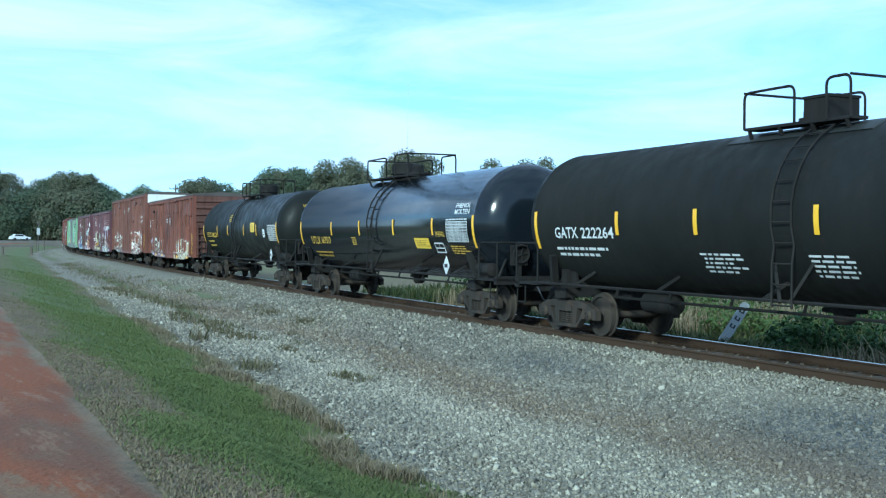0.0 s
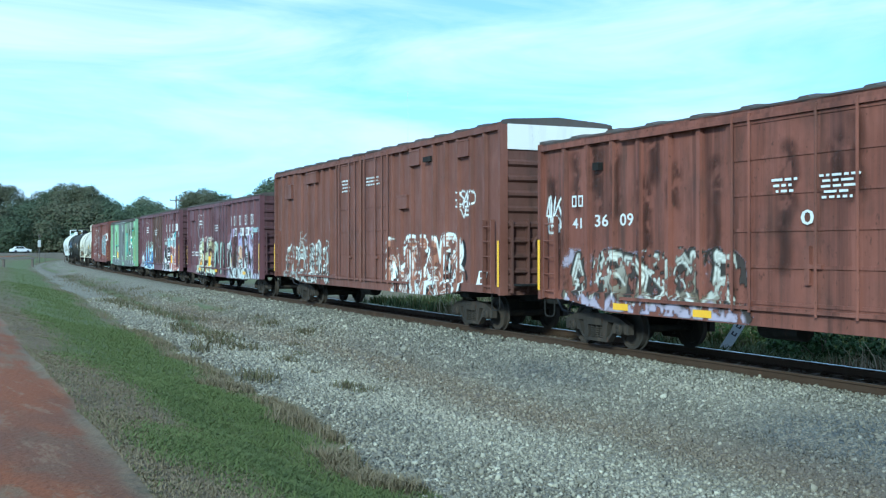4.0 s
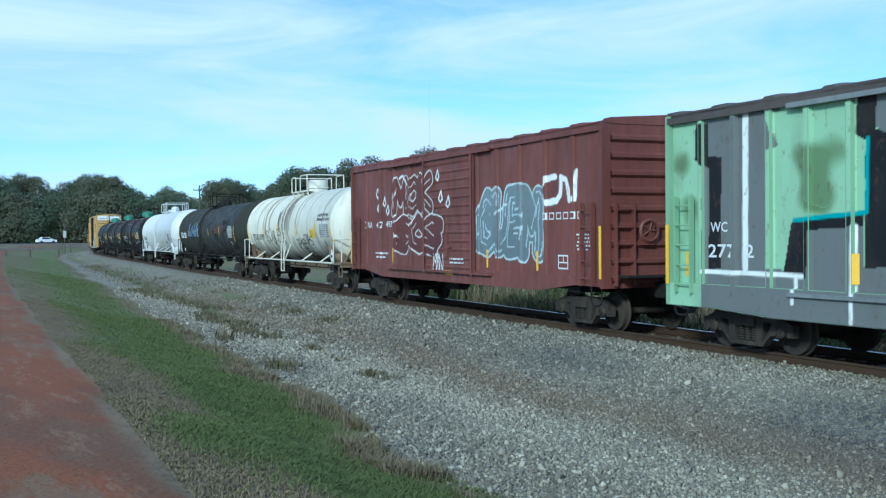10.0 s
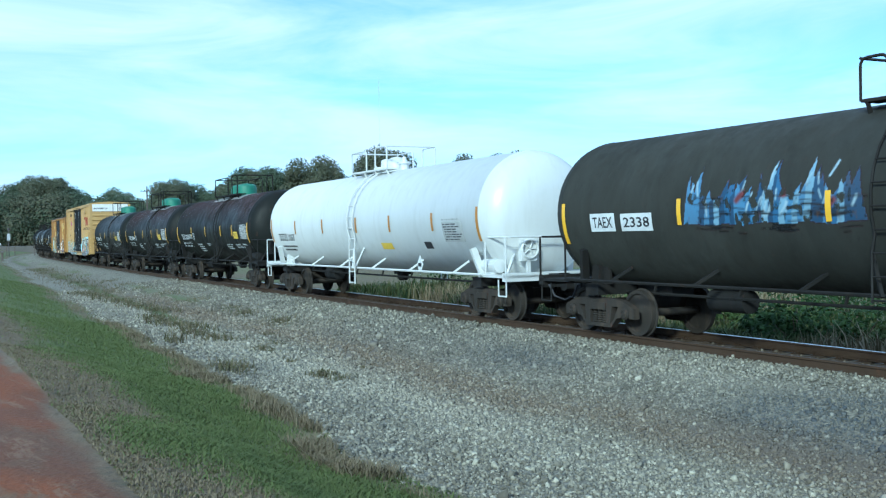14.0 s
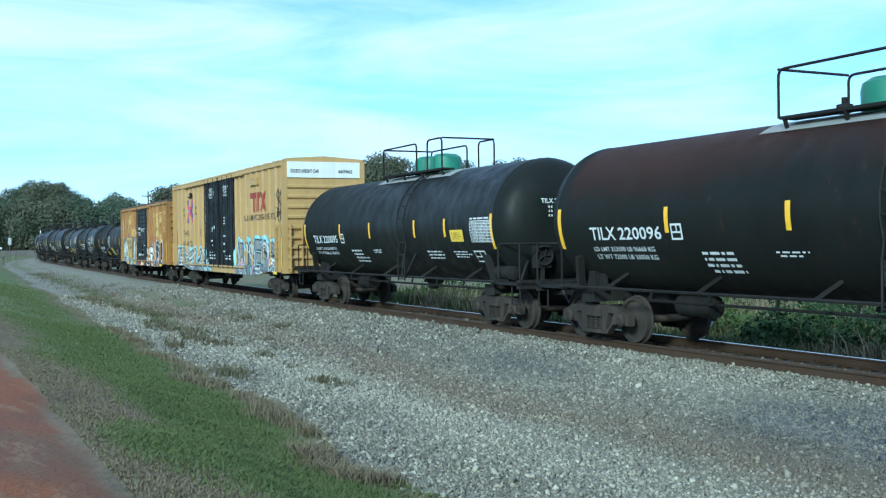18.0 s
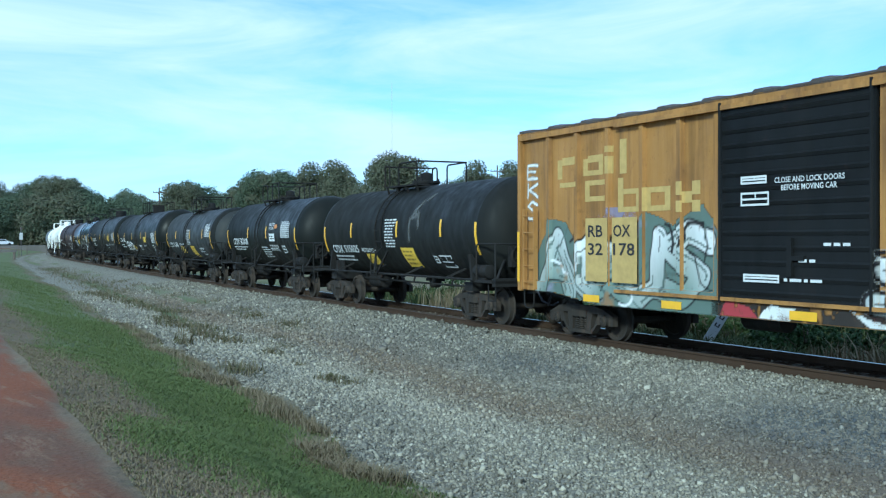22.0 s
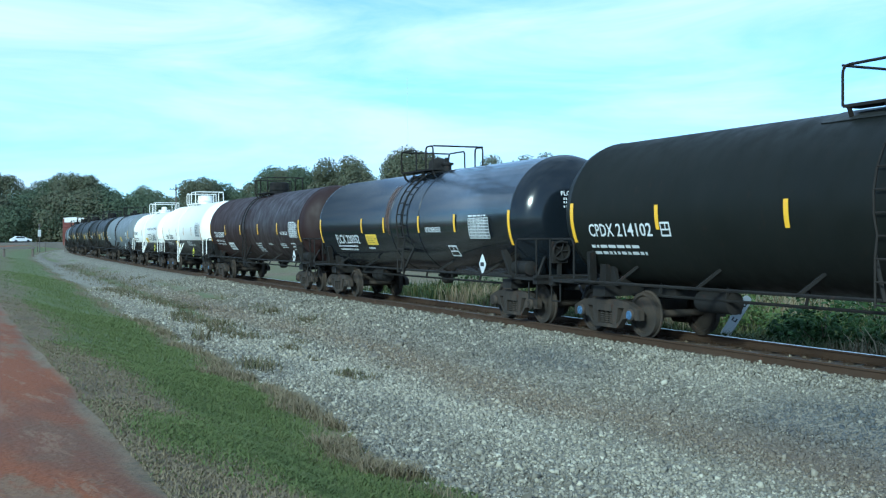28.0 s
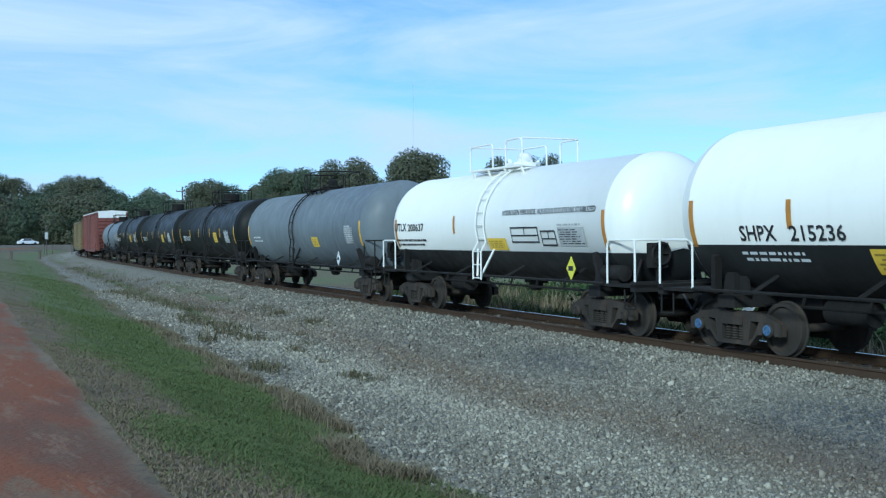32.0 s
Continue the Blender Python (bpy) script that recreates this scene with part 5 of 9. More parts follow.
    w = Wall(-7.6, 7.6, 1.2, 4.2, 0.04, 1.0)
    rnd = random.Random(21)
    for i in range(26):
        x, z = rnd.uniform(-7.4, 7.4), rnd.uniform(3.0, 4.1)
        w.strokes([[(x, z), (x + rnd.uniform(-0.05, 0.05), z - rnd.uniform(0.5, 1.6))]], rnd.uniform(0.02, 0.12), (0.018, 0.012, 0.010), 0.35)
    w.rgba[..., 3] *= 0.75
    w.hang(c, f, 0.003, "dark soot streaks on the side", wear=0.2)
    for x in (-4.7, -2.26, 2.99, 6.06):
        panel(c, "reflector", lambda x, z: -1.592, x - 0.25, x + 0.25, 0.86, 0.99, M["yellow"], 0.006, nz=1)

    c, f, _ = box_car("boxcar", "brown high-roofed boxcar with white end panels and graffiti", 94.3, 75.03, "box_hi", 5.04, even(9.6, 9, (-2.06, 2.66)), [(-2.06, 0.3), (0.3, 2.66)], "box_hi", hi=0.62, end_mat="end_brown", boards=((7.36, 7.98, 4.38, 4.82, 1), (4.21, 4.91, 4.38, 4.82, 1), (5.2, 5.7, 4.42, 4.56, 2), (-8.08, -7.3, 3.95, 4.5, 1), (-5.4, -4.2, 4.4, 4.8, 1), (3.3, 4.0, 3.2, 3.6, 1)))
    w = Wall(-8.6, -1.3, 0.72, 2.7)
    w.piece("GOSM", -8.2, -3.2, 0.85, 2.25, (0.30, 0.30, 0.28), (0.40, 0.42, 0.40), (0.66, 0.67, 0.64), None, 0.16, 0.1, (0.04, 0.03, 0.03), seed=8, mess=34, ov=0.95, drop=(0.05, 0.04, 0.035))
    w.tag("AK", -6.6, -5.6, 2.15, 2.65, (0.40, 0.36, 0.34), 0.025)
    w.hang(c, f, wear=0.28)
    w = Wall(2.4, 7.8, 0.66, 2.5)
    w.piece("NTAB", 2.6, 7.4, 0.74, 2.35, (0.26, 0.12, 0.08), (0.36, 0.17, 0.11), WHT, None, 0.16, 0.15, (0.70, 0.71, 0.68), seed=4, mess=20, ov=1.0, lw=0.11, drop=BLK)
    w.strokes([[(2.9, 0.8), (2.8, 1.5)], [(6.9, 0.8), (7.0, 1.6)], [(5.2, 0.75), (5.3, 1.5)]], 0.09, WHT)
    w.strokes([[(3.2, 0.8), (3.1, 1.5)], [(6.6, 0.8), (6.7, 1.6)]], 0.05, BLK)
    w.hang(c, f, wear=0.28)
    w = Wall(6.9, 8.3, 2.8, 3.7)
    w.tag("ESAKO", 7.1, 8.1, 3.15, 3.5, WHT, 0.02)
    w.tag("VE", 7.35, 7.85, 2.85, 3.08, WHT, 0.02)
    w.hang(c, f)
    decorate(c, f, "l4 -1.48 -0.56 3.88 4.33;l3 0.78 1.94 3.98 4.29;q 8.36 8.83 1.17 1.51")

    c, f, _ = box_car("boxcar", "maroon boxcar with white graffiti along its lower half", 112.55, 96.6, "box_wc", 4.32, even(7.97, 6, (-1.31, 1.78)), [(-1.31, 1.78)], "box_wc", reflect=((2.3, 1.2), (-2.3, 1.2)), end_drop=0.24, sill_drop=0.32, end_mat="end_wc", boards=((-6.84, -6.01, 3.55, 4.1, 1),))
    shield(c, f, -5.38, -4.02, 2.46, 3.88, M["lt"])
    decorate(c, f, "n:WC -6.66 -6.21 2.08 2.26;n:278 -6.74 -5.95 1.66 1.90;n:02 -5.70 -5.18 1.66 1.90;l3 -0.71 0.15 2.89 3.25;m9 2.21 7.01 3.12 3.56;m7 2.95 6.58 2.64 3.00")
    w = Wall(-6.0, 1.9, 0.66, 2.75)
    w.strokes([[(-5.5, 0.85), (-5.1, 1.2), (-5.3, 1.7)], [(-5.6, 1.1), (-5.2, 0.9)]], 0.07, (0.52, 0.44, 0.38))
    w.piece("SHES", -4.8, -0.7, 0.82, 2.45, (0.58, 0.62, 0.48), (0.46, 0.44, 0.22), BLK, (0.56, 0.62, 0.54), 0.20, 0.1, seed=7, mess=22, ov=0.98, drop=BLK)
    w.strokes([[(-3.6, 2.45), (-3.3, 2.62)], [(-2.2, 2.5), (-1.9, 2.66), (-1.7, 2.5)]], 0.10, (0.60, 0.46, 0.42))
    w.strokes([[(-4.6, 1.0), (-4.3, 1.7)], [(-2.4, 1.0), (-2.2, 1.8)], [(-3.1, 0.9), (-2.9, 1.2)]], 0.10, (0.55, 0.30, 0.06), 0.1)
    w.strokes([[(-0.9, 0.9), (-0.6, 1.9), (-0.1, 2.2), (0.1, 1.5)], [(0.5, 0.9), (0.6, 2.2), (1.0, 2.3), (1.2, 1.4)]], 0.14, (0.40, 0.50, 0.44), 0.1)
    w.strokes([[(-0.6, 0.9), (-0.3, 1.8)], [(0.2, 1.0), (0.35, 2.1)], [(1.3, 0.9), (1.4, 2.2)]], 0.12, BLK, 0.05)
    w.hang(c, f, wear=0.10)
    w = Wall(1.75, 7.85, 0.66, 2.95)
    w.poly([(1.8, 0.7), (1.8, 2.3), (2.2, 2.45), (2.9, 1.5), (3.0, 2.2), (3.7, 2.5), (4.2, 2.75), (4.7, 2.3), (5.0, 2.7), (5.6, 2.5), (6.2, 2.1), (7.2, 2.5), (7.8, 2.0), (7.85, 0.7)], (0.60, 0.63, 0.62))
    w.blotch((0.46, 0.40, 0.56), 1.3, 0.45, 3, 0.8)
    w.blotch((0.42, 0.56, 0.60), 1.7, 0.7, 5, 0.7)
    w.poly([(3.75, 2.2), (3.85, 2.75), (4.35, 2.8), (4.75, 2.5), (4.3, 2.1)], (0.42, 0.40, 0.62))
    w.poly([(3.85, 1.55), (4.6, 1.5), (4.75, 2.1), (4.0, 2.2)], (0.60, 0.38, 0.24))
    w.poly([(6.5, 1.3), (7.3, 1.2), (7.4, 2.0), (6.6, 2.1)], (0.56, 0.36, 0.32))
    w.strokes([[(1.9, 0.8), (2.05, 2.2)], [(2.05, 2.2), (2.7, 1.0), (2.95, 0.8)], [(2.3, 2.3), (3.0, 1.1)], [(3.65, 0.8), (3.8, 2.6)], [(4.85, 2.7), (5.0, 1.6), (5.8, 0.85)], [(5.0, 2.6), (5.75, 2.35), (5.95, 1.5), (6.15, 0.9)], [(6.35, 0.8), (6.5, 2.2), (6.9, 2.4)], [(7.45, 0.8), (7.5, 1.9), (7.8, 1.6)]], 0.075, BLK)
    w.strokes([[(3.8, 0.9), (4.1, 1.3), (4.5, 1.0), (4.75, 1.4)], [(4.0, 1.35), (4.35, 1.45)], [(3.75, 2.0), (4.0, 1.6), (4.6, 1.5)], [(2.2, 0.8), (2.4, 1.3), (2.7, 0.8)], [(5.3, 0.8), (5.5, 1.2), (5.9, 0.8)], [(6.7, 0.8), (6.8, 1.2), (7.1, 0.8)], [(4.9, 2.0), (5.3, 2.2), (5.6, 1.8)]], 0.035, BLK)
    w.rect(5.1, 5.65, 1.35, 1.85, (0.03, 0.03, 0.035))
    w.strokes([[(5.2, 1.4 + 0.1 * k), (5.55, 1.4 + 0.1 * k)] for k in range(5)], 0.012, WHT)
    w.strokes([[(4.15, 2.7), (4.6, 2.6)], [(6.2, 2.5), (6.6, 2.75)], [(2.1, 2.4), (2.6, 1.6)], [(6.6, 2.3), (7.1, 2.65), (7.3, 2.4)]], 0.05, (0.40, 0.62, 0.70))
    w.blotch((0.035, 0.018, 0.012), 3.4, 0.85, 8, 0.9)
    w.poly([(2.85, 1.1), (2.9, 2.75), (3.2, 2.95), (3.55, 2.7), (3.6, 1.2)], (0.040, 0.020, 0.014))
    w.blotch((0.10, 0.045, 0.03), 4.2, 0.9, 2, 0.9)
    w.hang(c, f, wear=0.10)
    for x in (-4.55, -0.6, 5.2):
        panel(c, "reflector", lambda x, z: -1.592, x - 0.28, x + 0.28, 0.90, 1.04, M["yellow"], 0.009, nz=1)

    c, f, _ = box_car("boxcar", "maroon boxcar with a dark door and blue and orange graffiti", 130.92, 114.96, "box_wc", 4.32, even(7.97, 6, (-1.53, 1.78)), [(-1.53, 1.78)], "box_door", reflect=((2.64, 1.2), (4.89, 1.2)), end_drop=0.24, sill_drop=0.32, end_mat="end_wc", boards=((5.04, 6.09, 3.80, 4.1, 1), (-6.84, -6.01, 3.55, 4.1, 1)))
    shield(c, f, -5.34, -4.02, 2.46, 3.85, M["lt"])
    decorate(c, f, "m9 2.21 7.07 3.10 3.52;m7 3.02 6.19 2.58 2.96;l3 -1.0 0.4 2.9 3.3;m2 -7.4 -7.0 2.0 2.2;l2 -7.4 -6.6 1.6 1.85")
    w = Wall(-7.6, -1.5, 0.66, 2.6)
    w.tag("SNEGU", -7.4, -5.7, 0.85, 1.5, (0.56, 0.58, 0.68), 0.045)
    w.tag("EMSAB", -7.2, -5.8, 1.2, 1.75, (0.44, 0.40, 0.58), 0.03)
    w.poly([(-5.7, 0.7), (-5.75, 1.9), (-5.2, 2.3), (-3.6, 2.15), (-2.4, 2.35), (-1.6, 2.0), (-1.6, 0.7)], (0.48, 0.62, 0.66))
    w.blotch((0.62, 0.68, 0.68), 1.5, 0.5, 3, 0.9)
    w.piece("BES", -5.5, -1.75, 0.85, 2.15, (0.08, 0.19, 0.44), (0.36, 0.54, 0.60), (0.03, 0.07, 0.18), None, 0.21, 0.1, (0.60, 0.72, 0.74), seed=2, mess=26, ov=0.9, drop=(0.62, 0.72, 0.74))
    w.tag("GROSSEN", -5.6, -1.9, 2.1, 2.5, (0.36, 0.44, 0.36), 0.028)
    w.hang(c, f, wear=0.06)
    w = Wall(-1.4, 1.75, 1.0, 3.9)
    w.blotch((0.16, 0.10, 0.10), 0.9, 0.55, 6)
    w.tag("BEI", 0.2, 1.5, 1.3, 2.0, (0.015, 0.015, 0.017), 0.05)
    w.strokes([[(-1.2, 1.2), (-1.1, 2.0), (-0.8, 1.5), (-0.6, 2.1)], [(0.9, 2.1), (1.2, 2.2)]], 0.05, (0.50, 0.54, 0.56))
    w.hang(c, f, wear=0.3)
    w = Wall(1.8, 7.9, 0.66, 3.05)
    w.poly([(2.1, 1.8), (2.6, 2.4), (3.4, 2.55), (4.4, 2.9), (5.6, 2.75), (6.6, 2.9), (7.5, 2.6), (7.8, 1.9)], (0.34, 0.50, 0.52))
    w.blotch((0.05, 0.34, 0.36), 1.3, 0.5, 2, 0.9)
    w.rgba[..., 3] *= w.Z > 1.7
    w.poly([(1.9, 0.68), (2.0, 1.9), (2.9, 2.2), (4.4, 2.0), (7.85, 2.0), (7.85, 0.68)], (0.42, 0.32, 0.44))
    w.blotch((0.58, 0.56, 0.60), 1.6, 0.6, 5, 0.8)
    w.tag("MORES", 2.1, 3.6, 2.3, 2.7, (0.40, 0.36, 0.34), 0.03)
    w.tag("BEN", 4.1, 4.9, 2.6, 3.0, WHT, 0.03)
    w.piece("SIES", 4.35, 7.85, 0.78, 2.2, (0.36, 0.11, 0.08), (0.42, 0.17, 0.13), WHT, None, 0.19, 0.1, (0.50, 0.28, 0.24), seed=9, mess=12, ov=0.95, drop=(0.70, 0.74, 0.75))
    w.piece("AVE", 2.0, 4.4, 0.78, 2.1, (0.020, 0.020, 0.022), (0.035, 0.035, 0.04), WHT, None, 0.15, 0.05, (0.03, 0.03, 0.03), seed=1, mess=4, ov=0.95)
    w.hang(c, f, wear=0.05)

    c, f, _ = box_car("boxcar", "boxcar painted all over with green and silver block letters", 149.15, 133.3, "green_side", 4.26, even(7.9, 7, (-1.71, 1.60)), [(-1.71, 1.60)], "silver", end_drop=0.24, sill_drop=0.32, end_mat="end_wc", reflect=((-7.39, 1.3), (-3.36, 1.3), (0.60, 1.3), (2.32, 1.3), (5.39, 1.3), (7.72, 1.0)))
    mural(c, f)
    decorate(c, f, "n:WC -6.74 -6.28 2.10 2.28;n:277 -6.80 -6.06 1.65 1.89;n:2 -5.81 -5.61 1.66 1.89;l2 4.7 5.2 3.6 3.8")


def mural(c, f):
    """Block letters in silver with white, black and teal edges on green."""
    w = Wall(-7.85, 7.85, 0.62, 4.14, 0.026, 0.12)
    sil, mint, olive, teal, white = (0.15, 0.162, 0.160), (0.33, 0.53, 0.34), (0.10, 0.16, 0.06), (0.04, 0.33, 0.35), (0.80, 0.82, 0.80)
    w.rect(-8, 8, 0.6, 4.3, mint)
    w.blotch(olive, 1.2, 1.1, 4, 0.8)
    w.poly([(-6.88, 4.08), (-4.98, 4.12), (-5.00, 3.50), (-5.31, 3.41), (-5.33, 1.50), (-4.49, 1.45), (-4.47, 2.24), (-3.23, 2.32), (-3.23, 0.69), (-6.90, 0.64)], sil)
    w.poly([(-6.90, 1.47), (7.22, 1.43), (7.22, 0.58), (-6.90, 0.58)], sil)
    w.poly([(-3.01, 4.07), (-1.59, 4.10), (-1.61, 0.77), (-3.23, 0.75), (-3.23, 1.58), (-2.80, 1.58), (-2.80, 3.50), (-3.01, 3.61)], sil)
    w.poly([(-1.59, 4.10), (1.91, 4.12), (1.89, 0.73), (-1.61, 0.77)], sil)
    w.poly([(1.91, 4.12), (2.98, 4.11), (2.96, 0.86), (1.89, 0.93)], sil)
    w.poly([(2.98, 4.11), (5.14, 4.08), (5.14, 0.77), (2.61, 0.81), (2.61, 1.41), (2.96, 1.45)], sil)
    w.poly([(5.12, 4.07), (6.46, 4.21), (6.46, 3.62), (5.95, 3.56), (5.04, 2.71), (4.98, 2.79)], sil)
    w.poly([(5.00, 2.73), (5.78, 1.88), (5.76, 0.80), (5.10, 0.79)], sil)
    w.poly([(6.09, 2.12), (7.16, 2.13), (7.22, 0.66), (5.25, 0.77), (5.25, 1.37), (5.91, 1.39)], sil)
    w.poly([(2.30, 3.08), (2.57, 3.09), (2.51, 1.62), (2.30, 1.58)], mint)
    w.poly([(0.06, 3.94), (0.60, 3.95), (0.97, 3.28), (0.97, 2.56), (0.49, 3.34)], mint)
    w.poly([(0.04, 1.46), (0.47, 1.51), (0.99, 0.75), (0.12, 0.62)], mint)
    w.poly([(-5.29, 4.07), (-3.44, 4.09), (-3.44, 3.58), (-3.19, 3.48), (-3.21, 2.37), (-4.76, 2.25), (-4.92, 1.50), (-5.27, 1.50), (-5.27, 3.38), (-5.00, 3.46)], mint)
    for x, z, r in ((-4.12, 3.05, 0.55), (-4.3, 2.6, 0.4), (6.2, 2.85, 0.75), (5.75, 2.5, 0.35), (7.25, 3.35, 0.6), (6.6, 2.5, 0.4), (-7.4, 2.3, 0.35), (-7.45, 3.5, 0.3)):
        d = np.hypot(w.X - x, (w.Z - z) * 0.8) + 0.12 * np.sin(w.X * 6 + w.Z * 4) + 0.08 * np.sin(w.Z * 9)
        w.lay(np.clip((r - d) / 0.25, 0, 1) * 0.8 * ((w.rgba[..., 1] > w.rgba[..., 0] * 1.4) & (w.rgba[..., 1] > 0.3)), olive)
    w.poly([(-7.14, 4.06), (-6.79, 4.04), (-6.79, 3.44), (-6.44, 3.42), (-6.47, 1.48), (-6.79, 1.42), (-6.77, 3.23), (-7.17, 3.41)], BLK)
    w.poly([(-4.72, 2.25), (-3.23, 2.34), (-3.23, 2.17), (-4.30, 2.12), (-4.32, 1.37), (-4.92, 1.41)], BLK)
    w.poly([(-3.34, 4.08), (-2.99, 4.08), (-2.99, 3.58), (-2.78, 3.50), (-2.78, 1.58), (-3.21, 1.53), (-3.19, 3.43), (-3.38, 3.53)], BLK)
    w.poly([(-1.71, 3.58), (-1.48, 3.58), (-1.50, 1.56), (-1.73, 1.51)], BLK)
    w.poly([(0.74, 3.33), (1.23, 3.33), (1.21, 2.48), (0.97, 2.42)], BLK)
    w.poly([(-0.27, 2.58), (-0.02, 2.33), (0.51, 1.68), (0.51, 1.23), (-0.21, 2.21)], BLK)
    w.poly([(2.20, 3.49), (2.96, 3.48), (2.94, 1.46), (2.22, 1.42)], BLK)
    w.poly([(3.81, 3.54), (4.77, 3.55), (4.44, 3.15), (3.85, 2.71)], BLK)
    w.poly([(3.89, 1.74), (4.47, 2.18), (4.84, 1.56), (4.26, 1.51), (3.89, 1.54)], BLK)
    w.poly([(5.84, 3.54), (6.19, 3.64), (6.48, 3.62), (6.48, 3.48), (6.03, 3.43)], BLK)
    w.poly([(5.66, 2.09), (6.07, 2.22), (7.22, 2.20), (7.22, 2.12), (6.07, 2.09), (6.07, 1.46), (5.78, 1.58)], BLK)
    w.poly([(2.26, 3.25), (2.63, 3.26), (2.57, 1.48), (2.22, 1.43)], teal)
    w.poly([(3.85, 3.30), (4.22, 3.33), (4.14, 3.19), (3.85, 3.00)], teal)
    w.poly([(3.93, 1.75), (4.26, 1.88), (4.38, 1.62), (3.95, 1.58)], teal)
    w.poly([(-1.83, 3.37), (-1.69, 3.36), (-1.69, 1.87), (-1.85, 1.87)], teal)
    w.poly([(2.30, 3.08), (2.57, 3.09), (2.51, 1.62), (2.30, 1.58)], mint)
    w.strokes([[(6.50, 4.18), (6.54, 3.61), (6.09, 3.42), (5.17, 2.71), (5.70, 2.07), (6.22, 2.27), (7.18, 2.25), (7.24, 0.71)], [(-5.27, 3.41), (-5.27, 1.50)], [(-3.15, 3.45), (-3.17, 2.37), (-4.67, 2.28)], [(0.49, 3.83), (0.97, 3.16)]], 0.035, teal)
    w.strokes([[(-5.81, 4.11), (-5.83, 1.49)], [(-2.27, 4.06), (-2.29, 0.92)], [(1.97, 4.04), (1.95, 0.96)], [(4.01, 4.05), (4.01, 3.55)], [(5.10, 4.07), (5.08, 0.96)], [(6.22, 2.12), (6.22, 0.96)], [(7.08, 2.07), (7.08, 0.81)], [(6.30, 4.11), (6.30, 3.66)]], 0.075, white)
    w.strokes([[(2.86, 4.04), (2.86, 3.49)], [(3.99, 2.67), (3.99, 1.90)], [(4.05, 1.48), (4.05, 0.98)], [(5.04, 2.74), (5.97, 3.66)], [(5.04, 2.65), (5.68, 1.91)], [(6.11, 2.12), (7.14, 2.08)], [(-6.90, 1.40), (-4.49, 1.39)], [(-3.38, 2.16), (-3.40, 0.73)], [(0.22, 3.80), (0.95, 2.60)], [(3.89, 1.92), (4.38, 2.24)], [(3.89, 1.52), (4.86, 1.50)], [(-4.63, 1.38), (-4.63, 0.96)], [(2.35, 4.08), (2.35, 3.55)], [(2.55, 1.43), (2.96, 1.42)], [(2.96, 1.44), (2.96, 0.86)], [(5.84, 1.58), (6.05, 1.40)]], 0.040, white)
    w.strokes([[(4.38, 1.48), (4.38, 0.86)], [(2.55, 1.40), (2.55, 0.77)]], 0.04, BLK)
    w.tag("VA", 7.38, 7.72, 2.80, 3.06, BLK, 0.018)
    w.tag("SER", 7.38, 7.74, 2.46, 2.66, BLK, 0.016)
    w.tag("K", 7.45, 7.7, 1.1, 1.4, BLK, 0.018)
    w.hang(c, f, label="silver block letters sprayed over green")


